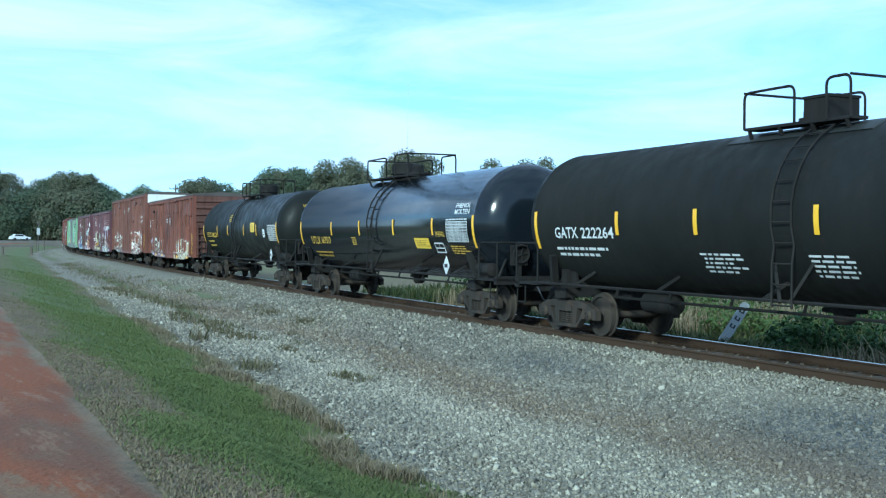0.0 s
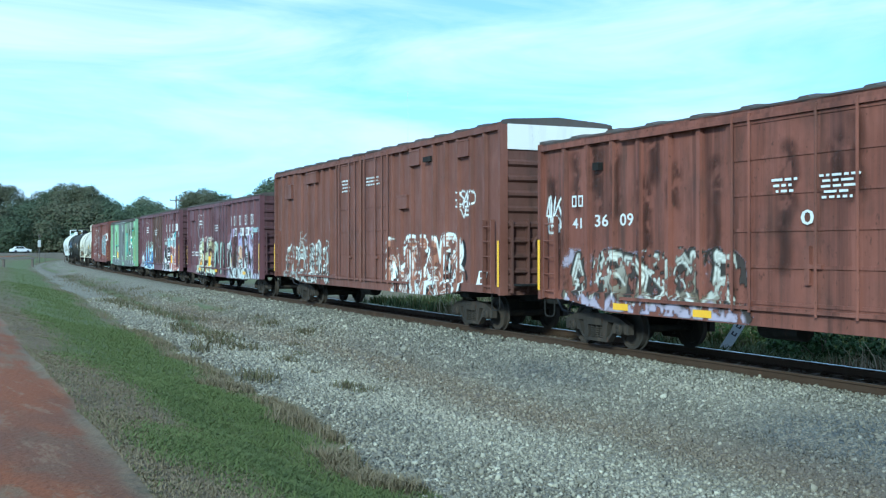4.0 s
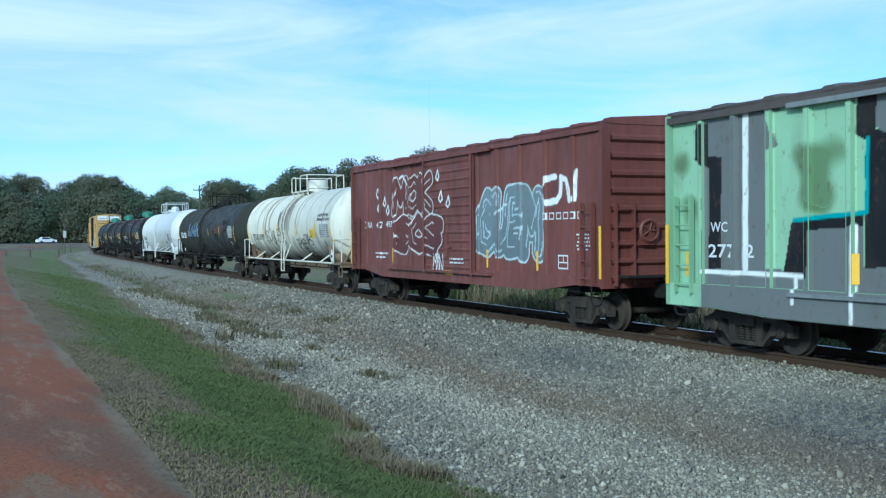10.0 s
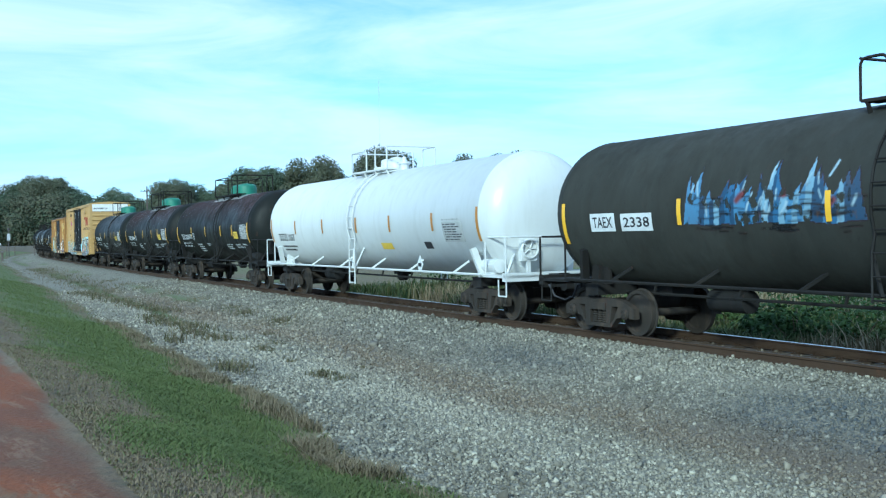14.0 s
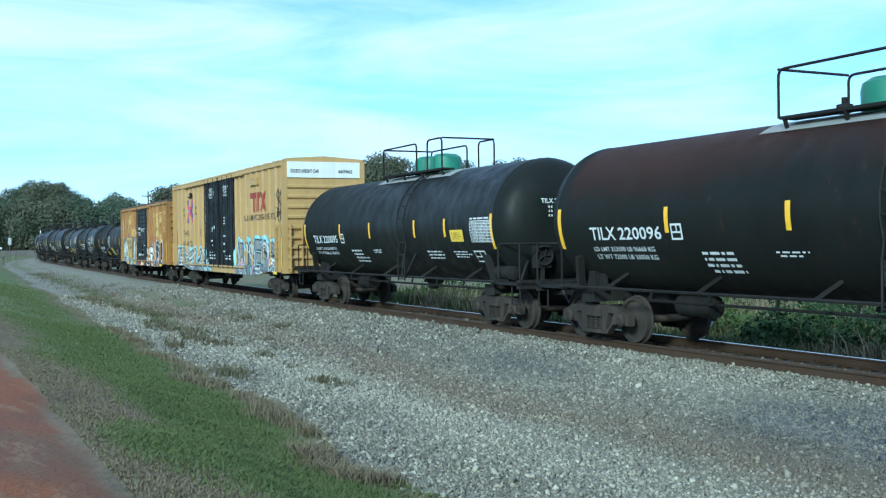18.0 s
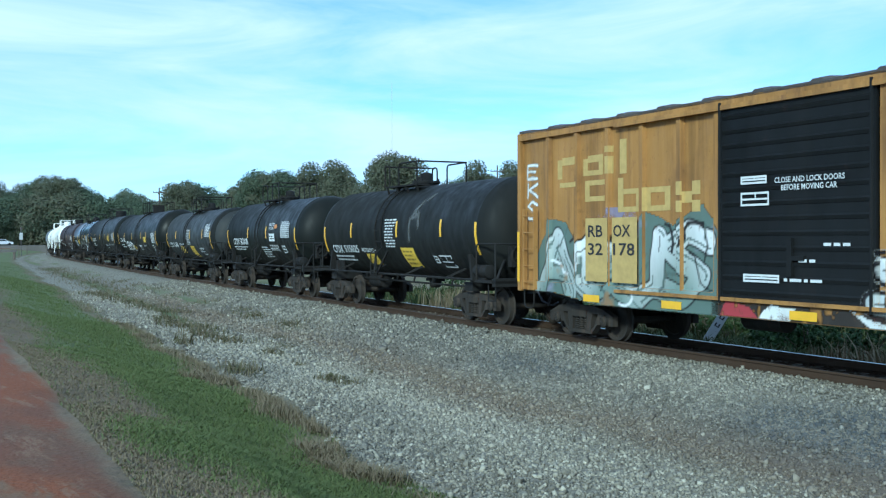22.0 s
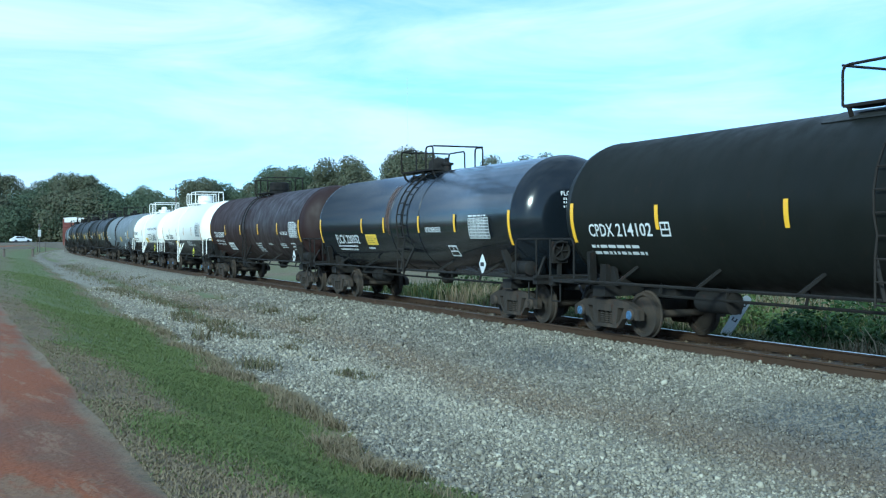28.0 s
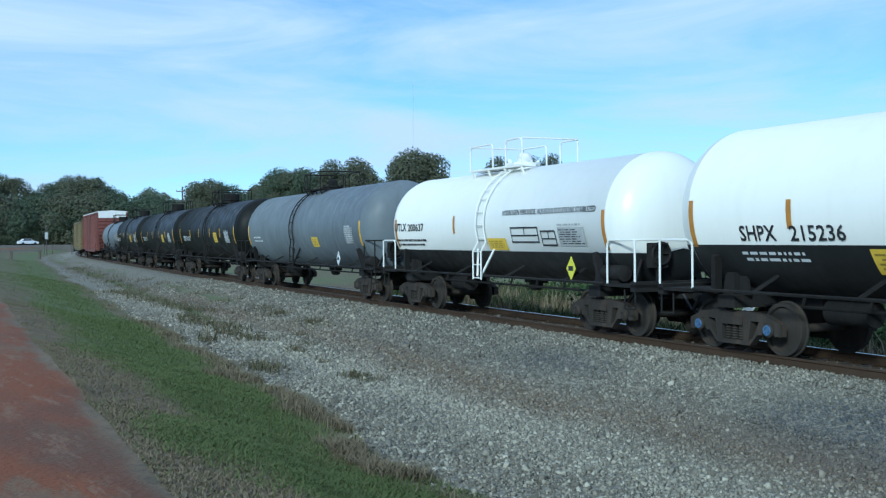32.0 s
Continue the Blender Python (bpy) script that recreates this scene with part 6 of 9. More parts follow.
def build_train_middle():
    c, f, _ = box_car("boxcar", "oxide-red boxcar with white outlines and blue graffiti", 167.24, 151.3, "box_cn", 4.40, even(7.97, 5, (-1.53, 1.76)), [(-1.53, 1.76)], "box_cn", door_style="ribbed", depth=0.05, roof_mat="box_cn", reflect=((-4.25, 1.25), (-1.57, 1.25), (2.40, 1.25), (5.02, 1.25)))
    w = Wall(-5.9, 0.4, 1.5, 4.0)
    w.piece("MOK", -4.1, -1.0, 2.7, 3.9, (0.10, 0.035, 0.03), (0.12, 0.04, 0.035), WHT, None, 0.20, 0.1, (0.11, 0.04, 0.03), seed=3, mess=6, ov=0.95, lw=0.035)
    w.piece("SOS", -4.0, -0.3, 1.55, 2.75, (0.09, 0.03, 0.03), (0.12, 0.04, 0.035), WHT, None, 0.22, 0.05, (0.11, 0.04, 0.03), seed=4, mess=6, ov=0.95, lw=0.035)
    for x, z in ((-5.7, 3.4), (-5.6, 2.95), (-5.1, 3.1), (-4.8, 2.85), (-0.6, 3.7), (-0.4, 3.1), (0.1, 2.95)):
        w.strokes([[(x, z), (x + 0.14, z + 0.2), (x + 0.24, z), (x + 0.12, z - 0.1), (x, z)]], 0.03, WHT)
    w.hang(c, f)
    w = Wall(1.8, 5.9, 1.4, 3.5)
    w.piece("GUEM", 2.0, 5.15, 1.5, 3.25, (0.14, 0.18, 0.20), (0.18, 0.23, 0.25), (0.58, 0.68, 0.70), None, 0.28, 0.1, (0.5, 0.62, 0.66), seed=5, mess=4, ov=0.95, lw=0.045)
    w.hang(c, f)
    w = Wall(5.0, 7.1, 2.6, 3.6)
    w.strokes([[(5.9, 3.36), (5.45, 3.36), (5.32, 3.2), (5.32, 2.95), (5.45, 2.82), (5.95, 2.82), (6.08, 2.95), (6.12, 3.36), (6.35, 3.30), (6.5, 2.84), (6.72, 2.84), (6.80, 3.42)]], 0.072, (0.78, 0.78, 0.76))
    w.hang(c, f, label="white company mark")
    w = Wall(-0.9, 0.0, 1.0, 1.8)
    w.tag("MAN", -0.8, -0.2, 1.1, 1.6, WHT, 0.02)
    w.hang(c, f)
    decorate(c, f, "m6 5.24 7.09 2.42 2.58;n:CNA -6.74 -6.10 2.34 2.56;n:417 -5.73 -5.13 2.33 2.54;n:497 -4.84 -4.29 2.35 2.55;l5 6.77 7.42 1.72 2.12;q 5.98 6.42 1.31 1.63;l2 -5.8 -4.6 1.35 1.6;l2 0.3 1.3 1.3 1.5")
    panel(c, "reflector", f, -0.07, 0.40, 1.00, 1.13, M["yellow"], 0.006, nz=1)

    c, f, _, _ = tank_car("tank_car", "dirty cream tank car streaked with grime", 183.45, 169.9, "cream", r=1.50, top=4.0, trim="tan", rails="cream", side_rail="cream", stripes=(-3.41, -1.09, 2.02, 4.70), plat=(-1.1, 1.3), lad=0.1, long_ladder=True, stripe_mat="label_yellow")
    decorate(c, f, "n:TILX -5.59 -4.73 1.96 2.22;n:201079 -4.61 -3.56 1.96 2.22;T:CARBON_DIOXIDE 4.95 6.35 2.84 2.96;T:REFRIGERATED_LIQUID 4.95 6.5 2.66 2.79", "dk")
    b = MB()
    b.box(-5.2, 5.2, -0.32, 0.32, 0.72, 1.02)
    part("centre_sill", b, M["tan"], c, "rusty tan centre sill")
    decorate(c, f, "y 3.90 4.58 2.03 2.38;g 5.3 6.4 2.05 2.55;d 6.5 1.35")
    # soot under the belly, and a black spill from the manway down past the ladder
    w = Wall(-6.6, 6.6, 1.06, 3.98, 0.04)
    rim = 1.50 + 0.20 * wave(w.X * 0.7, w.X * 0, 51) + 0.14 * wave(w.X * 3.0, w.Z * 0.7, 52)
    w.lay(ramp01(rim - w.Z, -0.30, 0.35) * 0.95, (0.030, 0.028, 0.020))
    rnd = random.Random(14)
    for i in range(46):
        x = rnd.uniform(-6.4, 6.4)
        w.strokes([[(x, 1.3), (x + rnd.uniform(-0.04, 0.04), rnd.uniform(1.5, 2.2))]], rnd.uniform(0.01, 0.05), (0.10, 0.088, 0.06), 0.25)
    for i in range(34):
        x, z = rnd.gauss(0.0, 0.55), rnd.uniform(2.6, 3.95)
        w.strokes([[(x, z), (x + rnd.uniform(-0.04, 0.04), z - rnd.uniform(0.3, 1.2))]], rnd.uniform(0.012, 0.06), (0.055, 0.040, 0.028), 0.16)
    for i in range(20):
        x = rnd.uniform(-6, 6)
        w.strokes([[(x, 3.9), (x, rnd.uniform(2.2, 3.4))]], rnd.uniform(0.01, 0.03), (0.34, 0.30, 0.20), 0.2)
    w.rgba[..., 3] *= 0.35 + 0.6 * ramp01(0.5 * wave(w.X * 5, w.Z * 2, 53) + wave(w.X * 1.3, w.Z * 1.1, 54), -0.9, 0.5)
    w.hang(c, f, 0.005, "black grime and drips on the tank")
    w = Wall(-3.3, 0.2, 1.6, 2.6)
    w.tag("SOGUEN", -3.1, -0.1, 1.85, 2.4, (0.13, 0.13, 0.11), 0.014)
    w.hang(c, f, 0.008)
    w = Wall(1.7, 4.5, 1.5, 2.4)
    w.tag("BASE", 1.8, 2.9, 1.62, 1.98, (0.07, 0.07, 0.06), 0.016)
    w.tag("BAS", 3.1, 4.1, 1.80, 2.14, (0.07, 0.07, 0.06), 0.016)
    w.hang(c, f, 0.008)

    c, f, _, _ = tank_car("tank_car", "long dull black tank car with faded blue graffiti", 204.3, 186.54, "worn", r=1.50, top=3.95, stripes=(-5.16, -1.80, 1.68, 4.93), plat=(-1.8, 0.6), lad=-0.75, domes=("valve", "bell"))
    decorate(c, f, "w:TAEX -7.85 -7.05 2.07 2.42;w:2338 -6.86 -5.92 2.07 2.40;g 7.2 8.3 2.08 2.59;q 7.4 7.85 1.54 1.83")
    w = Wall(-5.2, -0.9, 1.8, 3.4, 0.022)
    rnd = random.Random(8)
    for i in range(30):
        x = -4.9 + 0.125 * i
        q = rnd.uniform(-0.12, 0.22)
        top = 2.75 + 0.22 * math.sin(i * 0.9) + rnd.uniform(0, 0.25)
        w.poly([(x - 0.14, 2.15), (x - 0.10, 2.55), (x + q, top), (x + 0.12, 2.5), (x + 0.15, 2.15)], rnd.choice(((0.05, 0.13, 0.26), (0.10, 0.22, 0.38), (0.22, 0.36, 0.48), (0.03, 0.07, 0.14))))
    for i in range(26):
        x, z = rnd.uniform(-4.9, -1.3), rnd.uniform(2.2, 2.85)
        w.strokes([[(x, z), (x + rnd.uniform(-0.06, 0.12), z + rnd.uniform(0.08, 0.3))]], rnd.uniform(0.008, 0.022), (0.36, 0.48, 0.56), 0.03)
    for i in range(44):
        x, z = rnd.uniform(-5.0, -1.4), rnd.uniform(2.0, 2.62)
        w.strokes([[(x, z), (x + rnd.uniform(0.2, 0.7), z - 0.01)]], rnd.uniform(0.006, 0.020), (0.012, 0.013, 0.016), 0.03)
    for x, z in ((-3.7, 2.55), (-2.7, 2.6), (-1.8, 2.4)):
        w.strokes([[(x, z), (x + 0.1, z + 0.1)]], 0.05, (0.14, 0.04, 0.045), 0.06)
    w.hang(c, f, 0.008, "faded blue flame-shaped graffiti", wear=0.2)
    w = Wall(1.4, 7.2, 1.5, 3.0)
    w.blotch((0.012, 0.013, 0.015), 0.9, 0.35, 5, 0.9)
    w.poly([(3.2, 2.3), (3.4, 2.62), (4.2, 2.7), (4.7, 2.9), (5.2, 2.72), (5.8, 2.85), (6.2, 2.6), (5.9, 2.3), (4.6, 2.22)], (0.038, 0.020, 0.017))
    w.blotch((0.022, 0.016, 0.016), 2.2, 0.5, 9, 0.8)
    w.strokes([[(3.3, 2.5), (4.4, 2.56)], [(3.6, 2.38), (4.9, 2.4)], [(4.8, 2.6), (5.7, 2.7)]], 0.03, (0.13, 0.055, 0.04), 0.06)
    w.hang(c, f, 0.008)
    b = MB()
    b.box(9.568, 9.588, -0.52, 0.12, 2.94, 3.14)
    part("number_plate", b, M["lt"], c, "white number plate on the tank head")
    head_words(c, 1.50, 8.88, 2.45, "II III II", -0.40, 0.05, 2.74, 2.81, M["lt"])

    c, f, _, _ = tank_car("tank_car", "long white tank car with white fittings", 224.13, 207.74, "white", r=1.55, top=4.06, trim="white", stripes=(-5.37, -2.61, 0.35, 2.88, 5.64), plat=(-1.73, 1.1), lad=0.05, domes=("valve", "bell"), long_ladder=True, stripe_mat="stripe_brown")
    decorate(c, f, "m4 -7.37 -6.42 1.93 2.19;n:1057 -6.30 -5.62 1.93 2.17;l2 -7.3 -5.4 1.55 1.8", "dk")
    decorate(c, f, "y 1.96 2.74 1.67 1.85;g 6.2 7.3 1.88 2.38;d 4.53 1.27", "table")
    panel(c, "placard", f, 4.90, 5.33, 1.70, 1.88, M["dk"], 0.008, nz=3)

    G = "n:TILX -5.75 -4.93 2.04 2.29;n:%s -4.83 -3.55 2.04 2.28;q -3.28 -2.98 2.03 2.32;T:LD_LMT_213100_LB_96660_KG -5.75 -3.85 1.82 1.91;T:LT_WT_72500_LB_33050_KG -5.72 -3.85 1.67 1.76;l4 -2.6 -1.5 1.43 1.85;l2 -0.85 -0.1 1.73 1.85;l3 2.8 3.85 1.58 1.83;l3 4.33 5.32 1.63 1.82;q 5.4 5.95 1.54 1.82;y 4.41 5.1 2.04 2.33;g 5.5 6.55 2.03 2.53"
    hs0 = 6.7
    for a, b, num, mat, st in ((240.9, 227.4, "220071", "redtop", (-3.48, -0.60, 2.26, 4.22)), (257.6, 243.8, "220096", "redtop", (-3.37, -0.45, 2.40, 4.31)), (273.6, 260.3, "220095", "black", (-3.26, -0.83, 2.31, 4.13))):
        c, f, _, _ = tank_car("tank_car", "black tank car with two green dome covers" + (" and a rust-dusted back" if mat == "redtop" else ""), a, b, mat, stripes=st, plat=(-1.35, 2.6), lad=1.55, domes=("cap", "cap"), dome_mat="green", pad="padgrey", rail_h=0.8)
        if mat == "redtop":
            w = Wall(-hs0 + 0.15, hs0 - 0.15, 2.35, 3.99, 0.05)
            w.lay(ramp01(w.Z + 0.35 * wave(w.X * 0.5, w.Z * 0.6, int(a)) + 0.15 * wave(w.X * 2.2, w.Z * 1.4, 61), 2.75, 3.75) * 0.5, (0.062, 0.024, 0.016))
            w.hang(c, f, 0.004, "dull red dust on the upper half of the tank")
        decorate(c, f, G % num)
        hs = (a - b) / 2
        head_words(c, 1.52, hs, 2.48, "TILX " + num, -0.62, 0.15, 2.90, 3.01, M["lt"])
        for z in (2.79, 2.69, 2.59):
            head_words(c, 1.52, hs, 2.48, "II III I", -0.45, 0.05, z, z + 0.05, M["lt"])

    c, f, _ = box_car("boxcar", "tall yellow boxcar with black double doors and graffiti", 294.9, 275.75, "box_tt", 5.03, even(9.5, 8, (-2.34, 2.75)), [(-2.34, 0.22), (0.22, 2.75)], "doorblack", hi=0.6, door_style="bars", depth=0.06, reflect=((4.09, 1.3), (6.54, 1.3)), roof_mat="box_tt", boards=((5.36, 6.25, 4.34, 4.62, 1), (-5.9, -5.1, 4.33, 4.38, 2), (-5.5, -5.35, 4.38, 4.55, 2)))
    w = Wall(-6.8, -4.9, 2.9, 4.45, 0.02, 0)
    rose, blue = (0.58, 0.05, 0.06), (0.04, 0.07, 0.38)
    w.strokes([[(-6.56, 4.22), (-6.05, 3.68), (-6.56, 3.12)]], 0.085, rose)
    w.strokes([[(-6.33, 4.22), (-5.86, 3.68), (-6.33, 3.12)], [(-5.10, 4.25), (-5.60, 3.68), (-5.10, 3.10)], [(-5.80, 3.80), (-5.80, 3.55)]], 0.085, blue)
    w.strokes([[(-5.34, 4.22), (-5.74, 3.78)], [(-5.34, 3.12), (-5.74, 3.56)]], 0.08, rose)
    w.rgba[..., 3] *= (w.Z < 4.24) & (w.Z > 3.10)
    w.hang(c, f, 0.006, "red and blue painted cross emblem")
    decorate(c, f, "T:RAIL_CAR_POOLING_EXPERTS 4.11 8.35 2.96 3.18;T:next -7.40 -6.85 3.70 3.86;T:load -7.36 -6.80 3.44 3.62;T:any -4.80 -4.35 3.68 3.86;T:road -4.87 -4.25 3.46 3.62;q -3.75 -3.35 2.45 2.75;n:TB_OX -7.46 -5.94 2.46 2.73;n:667462 -8.00 -5.42 1.95 2.21", "logo_dark")
    decorate(c, f, "T:IMPORTANT -1.45 -0.70 4.46 4.56;T:CLOSE_THIS_DOOR -1.55 -0.53 4.34 4.44;T:BEFORE_CLOSING -1.52 -0.56 4.22 4.32;T:MAIN_DOOR -1.4 -0.7 4.10 4.20;T:CLOSE_AND_LOCK 0.96 2.01 4.46 4.56;T:BOTH_DOORS 1.08 1.9 4.34 4.44;T:BEFORE 1.22 1.75 4.22 4.32;T:MOVING_CAR 1.1 1.9 4.10 4.20;l3 -1.6 -0.4 1.35 1.75;l2 1.3 2.3 1.35 1.6;q 1.0 1.35 2.9 3.2;w -0.7 -0.45 2.72 2.86;l2 -1.2 -0.6 1.9 2.3;l3 0.9 1.5 1.6 2.6;q -1.0 -0.8 2.6 2.8;y 8.24 8.72 0.90 1.02")
    b = MB()
    w = Wall(5.0, 7.3, 3.2, 4.2, 0.02, 0)
    red = (0.27, 0.045, 0.03)
    for x0, x1, z0, z1 in ((5.20, 6.48, 3.84, 4.05), (5.44, 5.66, 3.30, 3.86), (6.02, 6.24, 3.30, 3.86)):
        w.rect(x0, x1, z0, z1, red)
    w.strokes([[(6.52, 4.0), (6.78, 3.68), (6.50, 3.34)]], 0.035, (0.10, 0.05, 0.03))
    w.strokes([[(6.62, 4.0), (6.88, 3.68), (6.60, 3.34)]], 0.030, (0.10, 0.05, 0.03))
    w.strokes([[(7.10, 3.98), (6.88, 3.68), (7.10, 3.36)]], 0.09, red)
    w.hang(c, f, 0.006, "dark red painted company mark")
    w = Wall(-9.0, -1.3, 0.62, 2.0)
    w.piece("ENOUK", -8.5, -2.6, 0.75, 1.8, (0.18, 0.20, 0.21), (0.26, 0.28, 0.28), BLK, (0.36, 0.55, 0.58), 0.15, 0.1, seed=6, ov=0.95)
    w.piece("IM", -2.9, -1.6, 0.7, 1.4, (0.42, 0.62, 0.62), (0.42, 0.6, 0.6), BLK, None, 0.12, 0.1, seed=2)
    w.hang(c, f)
    w = Wall(2.5, 9.2, 0.66, 2.35)
    w.piece("BINESG", 3.1, 8.2, 0.74, 2.12, (0.17, 0.19, 0.20), (0.22, 0.24, 0.25), BLK, (0.34, 0.62, 0.72), 0.17, 0.1, (0.75, 0.8, 0.82), seed=8, mess=10, ov=0.92)
    w.strokes([[(3.5, 0.9), (3.7, 1.3)], [(5.2, 0.8), (5.4, 1.1)], [(7.4, 1.3), (7.6, 1.6)]], 0.07, (0.55, 0.30, 0.38))
    for x in (3.3, 4.3, 5.4, 6.6, 7.8, 8.6):
        w.strokes([[(x, 2.12), (x + 0.1, 2.2)]], 0.09, BLK)
        w.strokes([[(x, 2.12), (x + 0.1, 2.2)]], 0.055, (0.38, 0.66, 0.74))
    w.hang(c, f)
    w = Wall(8.4, 9.45, 2.2, 4.2)
    w.tag("SKR", 8.6, 9.4, 3.3, 4.0, BLK, 0.03)
    w.tag("AMAS", 8.6, 9.4, 2.9, 3.3, BLK, 0.03)
    w.hang(c, f)
    x = 9.62
    for s, y0, y1 in (("EXCESS HEIGHT CAR", -1.28, -0.2), ("667462", 0.55, 1.1)):
        v, fs = text_shape(s)
        me = bpy.data.meshes.new("lettering")
        me.from_pydata([(x, y0 + q[0] * (y1 - y0), 4.60 + q[1] * 0.13) for q in v], [], fs)
        me.materials.append(M["dk"])
        part("lettering", me, None, c)

    c, f, _ = box_car("boxcar", "weathered yellow boxcar with a black door and graffiti", 312.64, 296.58, "box_rb", 4.42, even(8.0, 6, (-1.40, 1.85)), [(-1.40, 1.85)], "doorblack", door_style="ribbed", roof_mat="roof")
    emblem(c, f, 4.47, 6.19, 2.19, 3.67, M["pale"], M["pale"])
    decorate(c, f, "T:nationwide 3.35 5.47 3.62 3.86;T:boxcar_pool 5.56 7.6 3.66 3.95;T:any 6.71 7.1 2.86 3.02;T:road 6.71 7.25 2.67 2.82;T:next 3.1 3.5 2.86 3.02;T:load 3.1 3.55 2.67 2.82", "pale")
    for x0, x1, z0, z1 in ((-6.52, -6.34, 3.34, 3.74), (-6.34, -5.75, 3.62, 3.78), (-5.56, -5.40, 3.36, 3.70), (-5.40, -5.02, 3.62, 3.76), (-5.40, -5.02, 3.36, 3.46), (-5.02, -4.86, 3.36, 3.76), (-4.72, -4.52, 3.36, 3.70), (-4.72, -4.52, 3.78, 3.90), (-4.32, -4.10, 3.34, 4.0), (-6.44, -5.72, 3.16, 3.26), (-5.50, -4.70, 3.16, 3.26), (-5.50, -5.34, 2.84, 3.16), (-5.34, -4.70, 2.84, 2.94), (-4.38, -4.20, 2.60, 3.26), (-4.20, -3.80, 2.94, 3.04), (-4.20, -3.80, 2.60, 2.70), (-3.80, -3.64, 2.60, 3.04), (-3.52, -3.36, 2.60, 3.04), (-3.36, -2.95, 2.94, 3.04), (-3.36, -2.95, 2.60, 2.70), (-2.95, -2.79, 2.60, 3.04), (-2.64, -2.42, 2.86, 3.10), (-2.42, -2.20, 2.72, 2.92), (-2.20, -1.98, 2.86, 3.10), (-2.64, -2.42, 2.56, 2.76), (-2.20, -1.98, 2.56, 2.76)):
        flat_part(c, "emblem", f, [(x0, z0), (x1, z0), (x1, z1), (x0, z1)], [(0, 1, 2, 3)], M["pale"])
    for x0, x1 in ((-5.35, -4.6), (-4.45, -3.65)):
        panel(c, "number_panel", lambda x, z: -1.59, x0, x1, 1.25, 2.5, M["pale"], 0.010, nz=2)
    decorate(c, lambda x, z: -1.60, "n:RB -5.25 -4.75 2.13 2.36;n:OX -4.4 -3.85 2.13 2.36;n:32 -5.25 -4.75 1.77 2.01;n:178 -4.40 -3.72 1.77 2.01", "dk")
    w = Wall(-7.6, -1.3, 0.66, 2.7)
    w.poly([(-7.3, 0.68), (-7.4, 1.7), (-6.8, 2.5), (-6.2, 2.45), (-5.6, 1.7), (-4.2, 2.0), (-3.5, 2.6), (-2.7, 2.35), (-1.9, 2.7), (-1.45, 2.2), (-1.45, 0.68)], (0.13, 0.18, 0.155))
    w.blotch((0.34, 0.32, 0.46), 1.2, 0.7, 4, 0.7)
    w.piece("AOUS", -7.2, -1.7, 0.8, 2.35, (0.20, 0.27, 0.235), (0.74, 0.76, 0.75), BLK, None, 0.20, 0.1, (0.10, 0.14, 0.125), seed=4, mess=24, ov=0.9, lw=0.035)
    w.blotch((0.30, 0.18, 0.08), 2.6, 1.15, 7, 0.8)
    w.hang(c, f)
    w = Wall(-1.4, 7.9, 0.62, 2.5)
    w.blotch((0.24, 0.05, 0.06), 1.2, 0.9, 2)
    w.piece("AINU", 2.9, 6.9, 0.75, 2.25, (0.02, 0.025, 0.025), (0.03, 0.04, 0.04), WHT, (0.34, 0.05, 0.07), 0.17, 0.12, (0.04, 0.05, 0.05), seed=7, mess=20)
    w.piece("S", 2.0, 3.0, 0.9, 1.9, (0.5, 0.55, 0.55), WHT, BLK, None, 0.14, 0.0, seed=2)
    w.strokes([[(6.6, 0.8), (7.1, 1.3), (7.5, 0.75)], [(6.9, 1.9), (7.4, 1.7)]], 0.10, WHT)
    w.tag("DOE", 6.6, 7.4, 1.4, 1.9, WHT, 0.03)
    w.hang(c, f)
    w = Wall(-1.6, 3.1, 0.70, 1.14, 0.025)
    w.rect(-1.6, 3.1, 0.60, 1.05, (0.035, 0.030, 0.026), 0.1)
    w.poly([(-1.4, 0.8), (-1.2, 1.1), (-0.7, 1.0), (-0.5, 0.78)], (0.34, 0.05, 0.06))
    w.poly([(-0.5, 0.78), (-0.2, 1.06), (0.3, 1.0), (0.2, 0.78)], WHT)
    w.poly([(1.3, 1.08), (1.7, 0.95), (2.7, 0.78), (1.7, 0.82)], WHT)
    w.poly([(2.2, 1.0), (2.6, 1.08), (3.0, 0.9)], (0.34, 0.05, 0.06))
    w.hang(c, f, wear=0.1)
    w = Wall(-7.8, -7.2, 2.4, 3.9)
    w.tag("S", -7.7, -7.4, 2.5, 2.9, WHT, 0.03)
    w.tag("K", -7.7, -7.4, 3.0, 3.3, WHT, 0.03)
    w.tag("E", -7.7, -7.4, 3.4, 3.7, WHT, 0.03)
    w.hang(c, f)
    decorate(c, f, "T:CLOSE_AND_LOCK_DOORS -0.10 1.30 2.95 3.04;T:BEFORE_MOVING_CAR 0.04 1.16 2.83 2.92;q -0.86 -0.27 2.96 3.09;q -0.86 -0.22 2.61 2.83;q -0.80 0.0 1.39 1.52;l1 0.1 0.9 1.40 1.50;l1 0.9 1.5 1.95 2.05;l1 0.4 0.8 1.7 1.8")
    for x in (-5.15, -2.65, 0.48, 3.53, 6.13):
        panel(c, "reflector", lambda x, z: -1.6, x - 0.28, x + 0.28, 0.84, 0.98, M["yellow"], 0.004, nz=1)


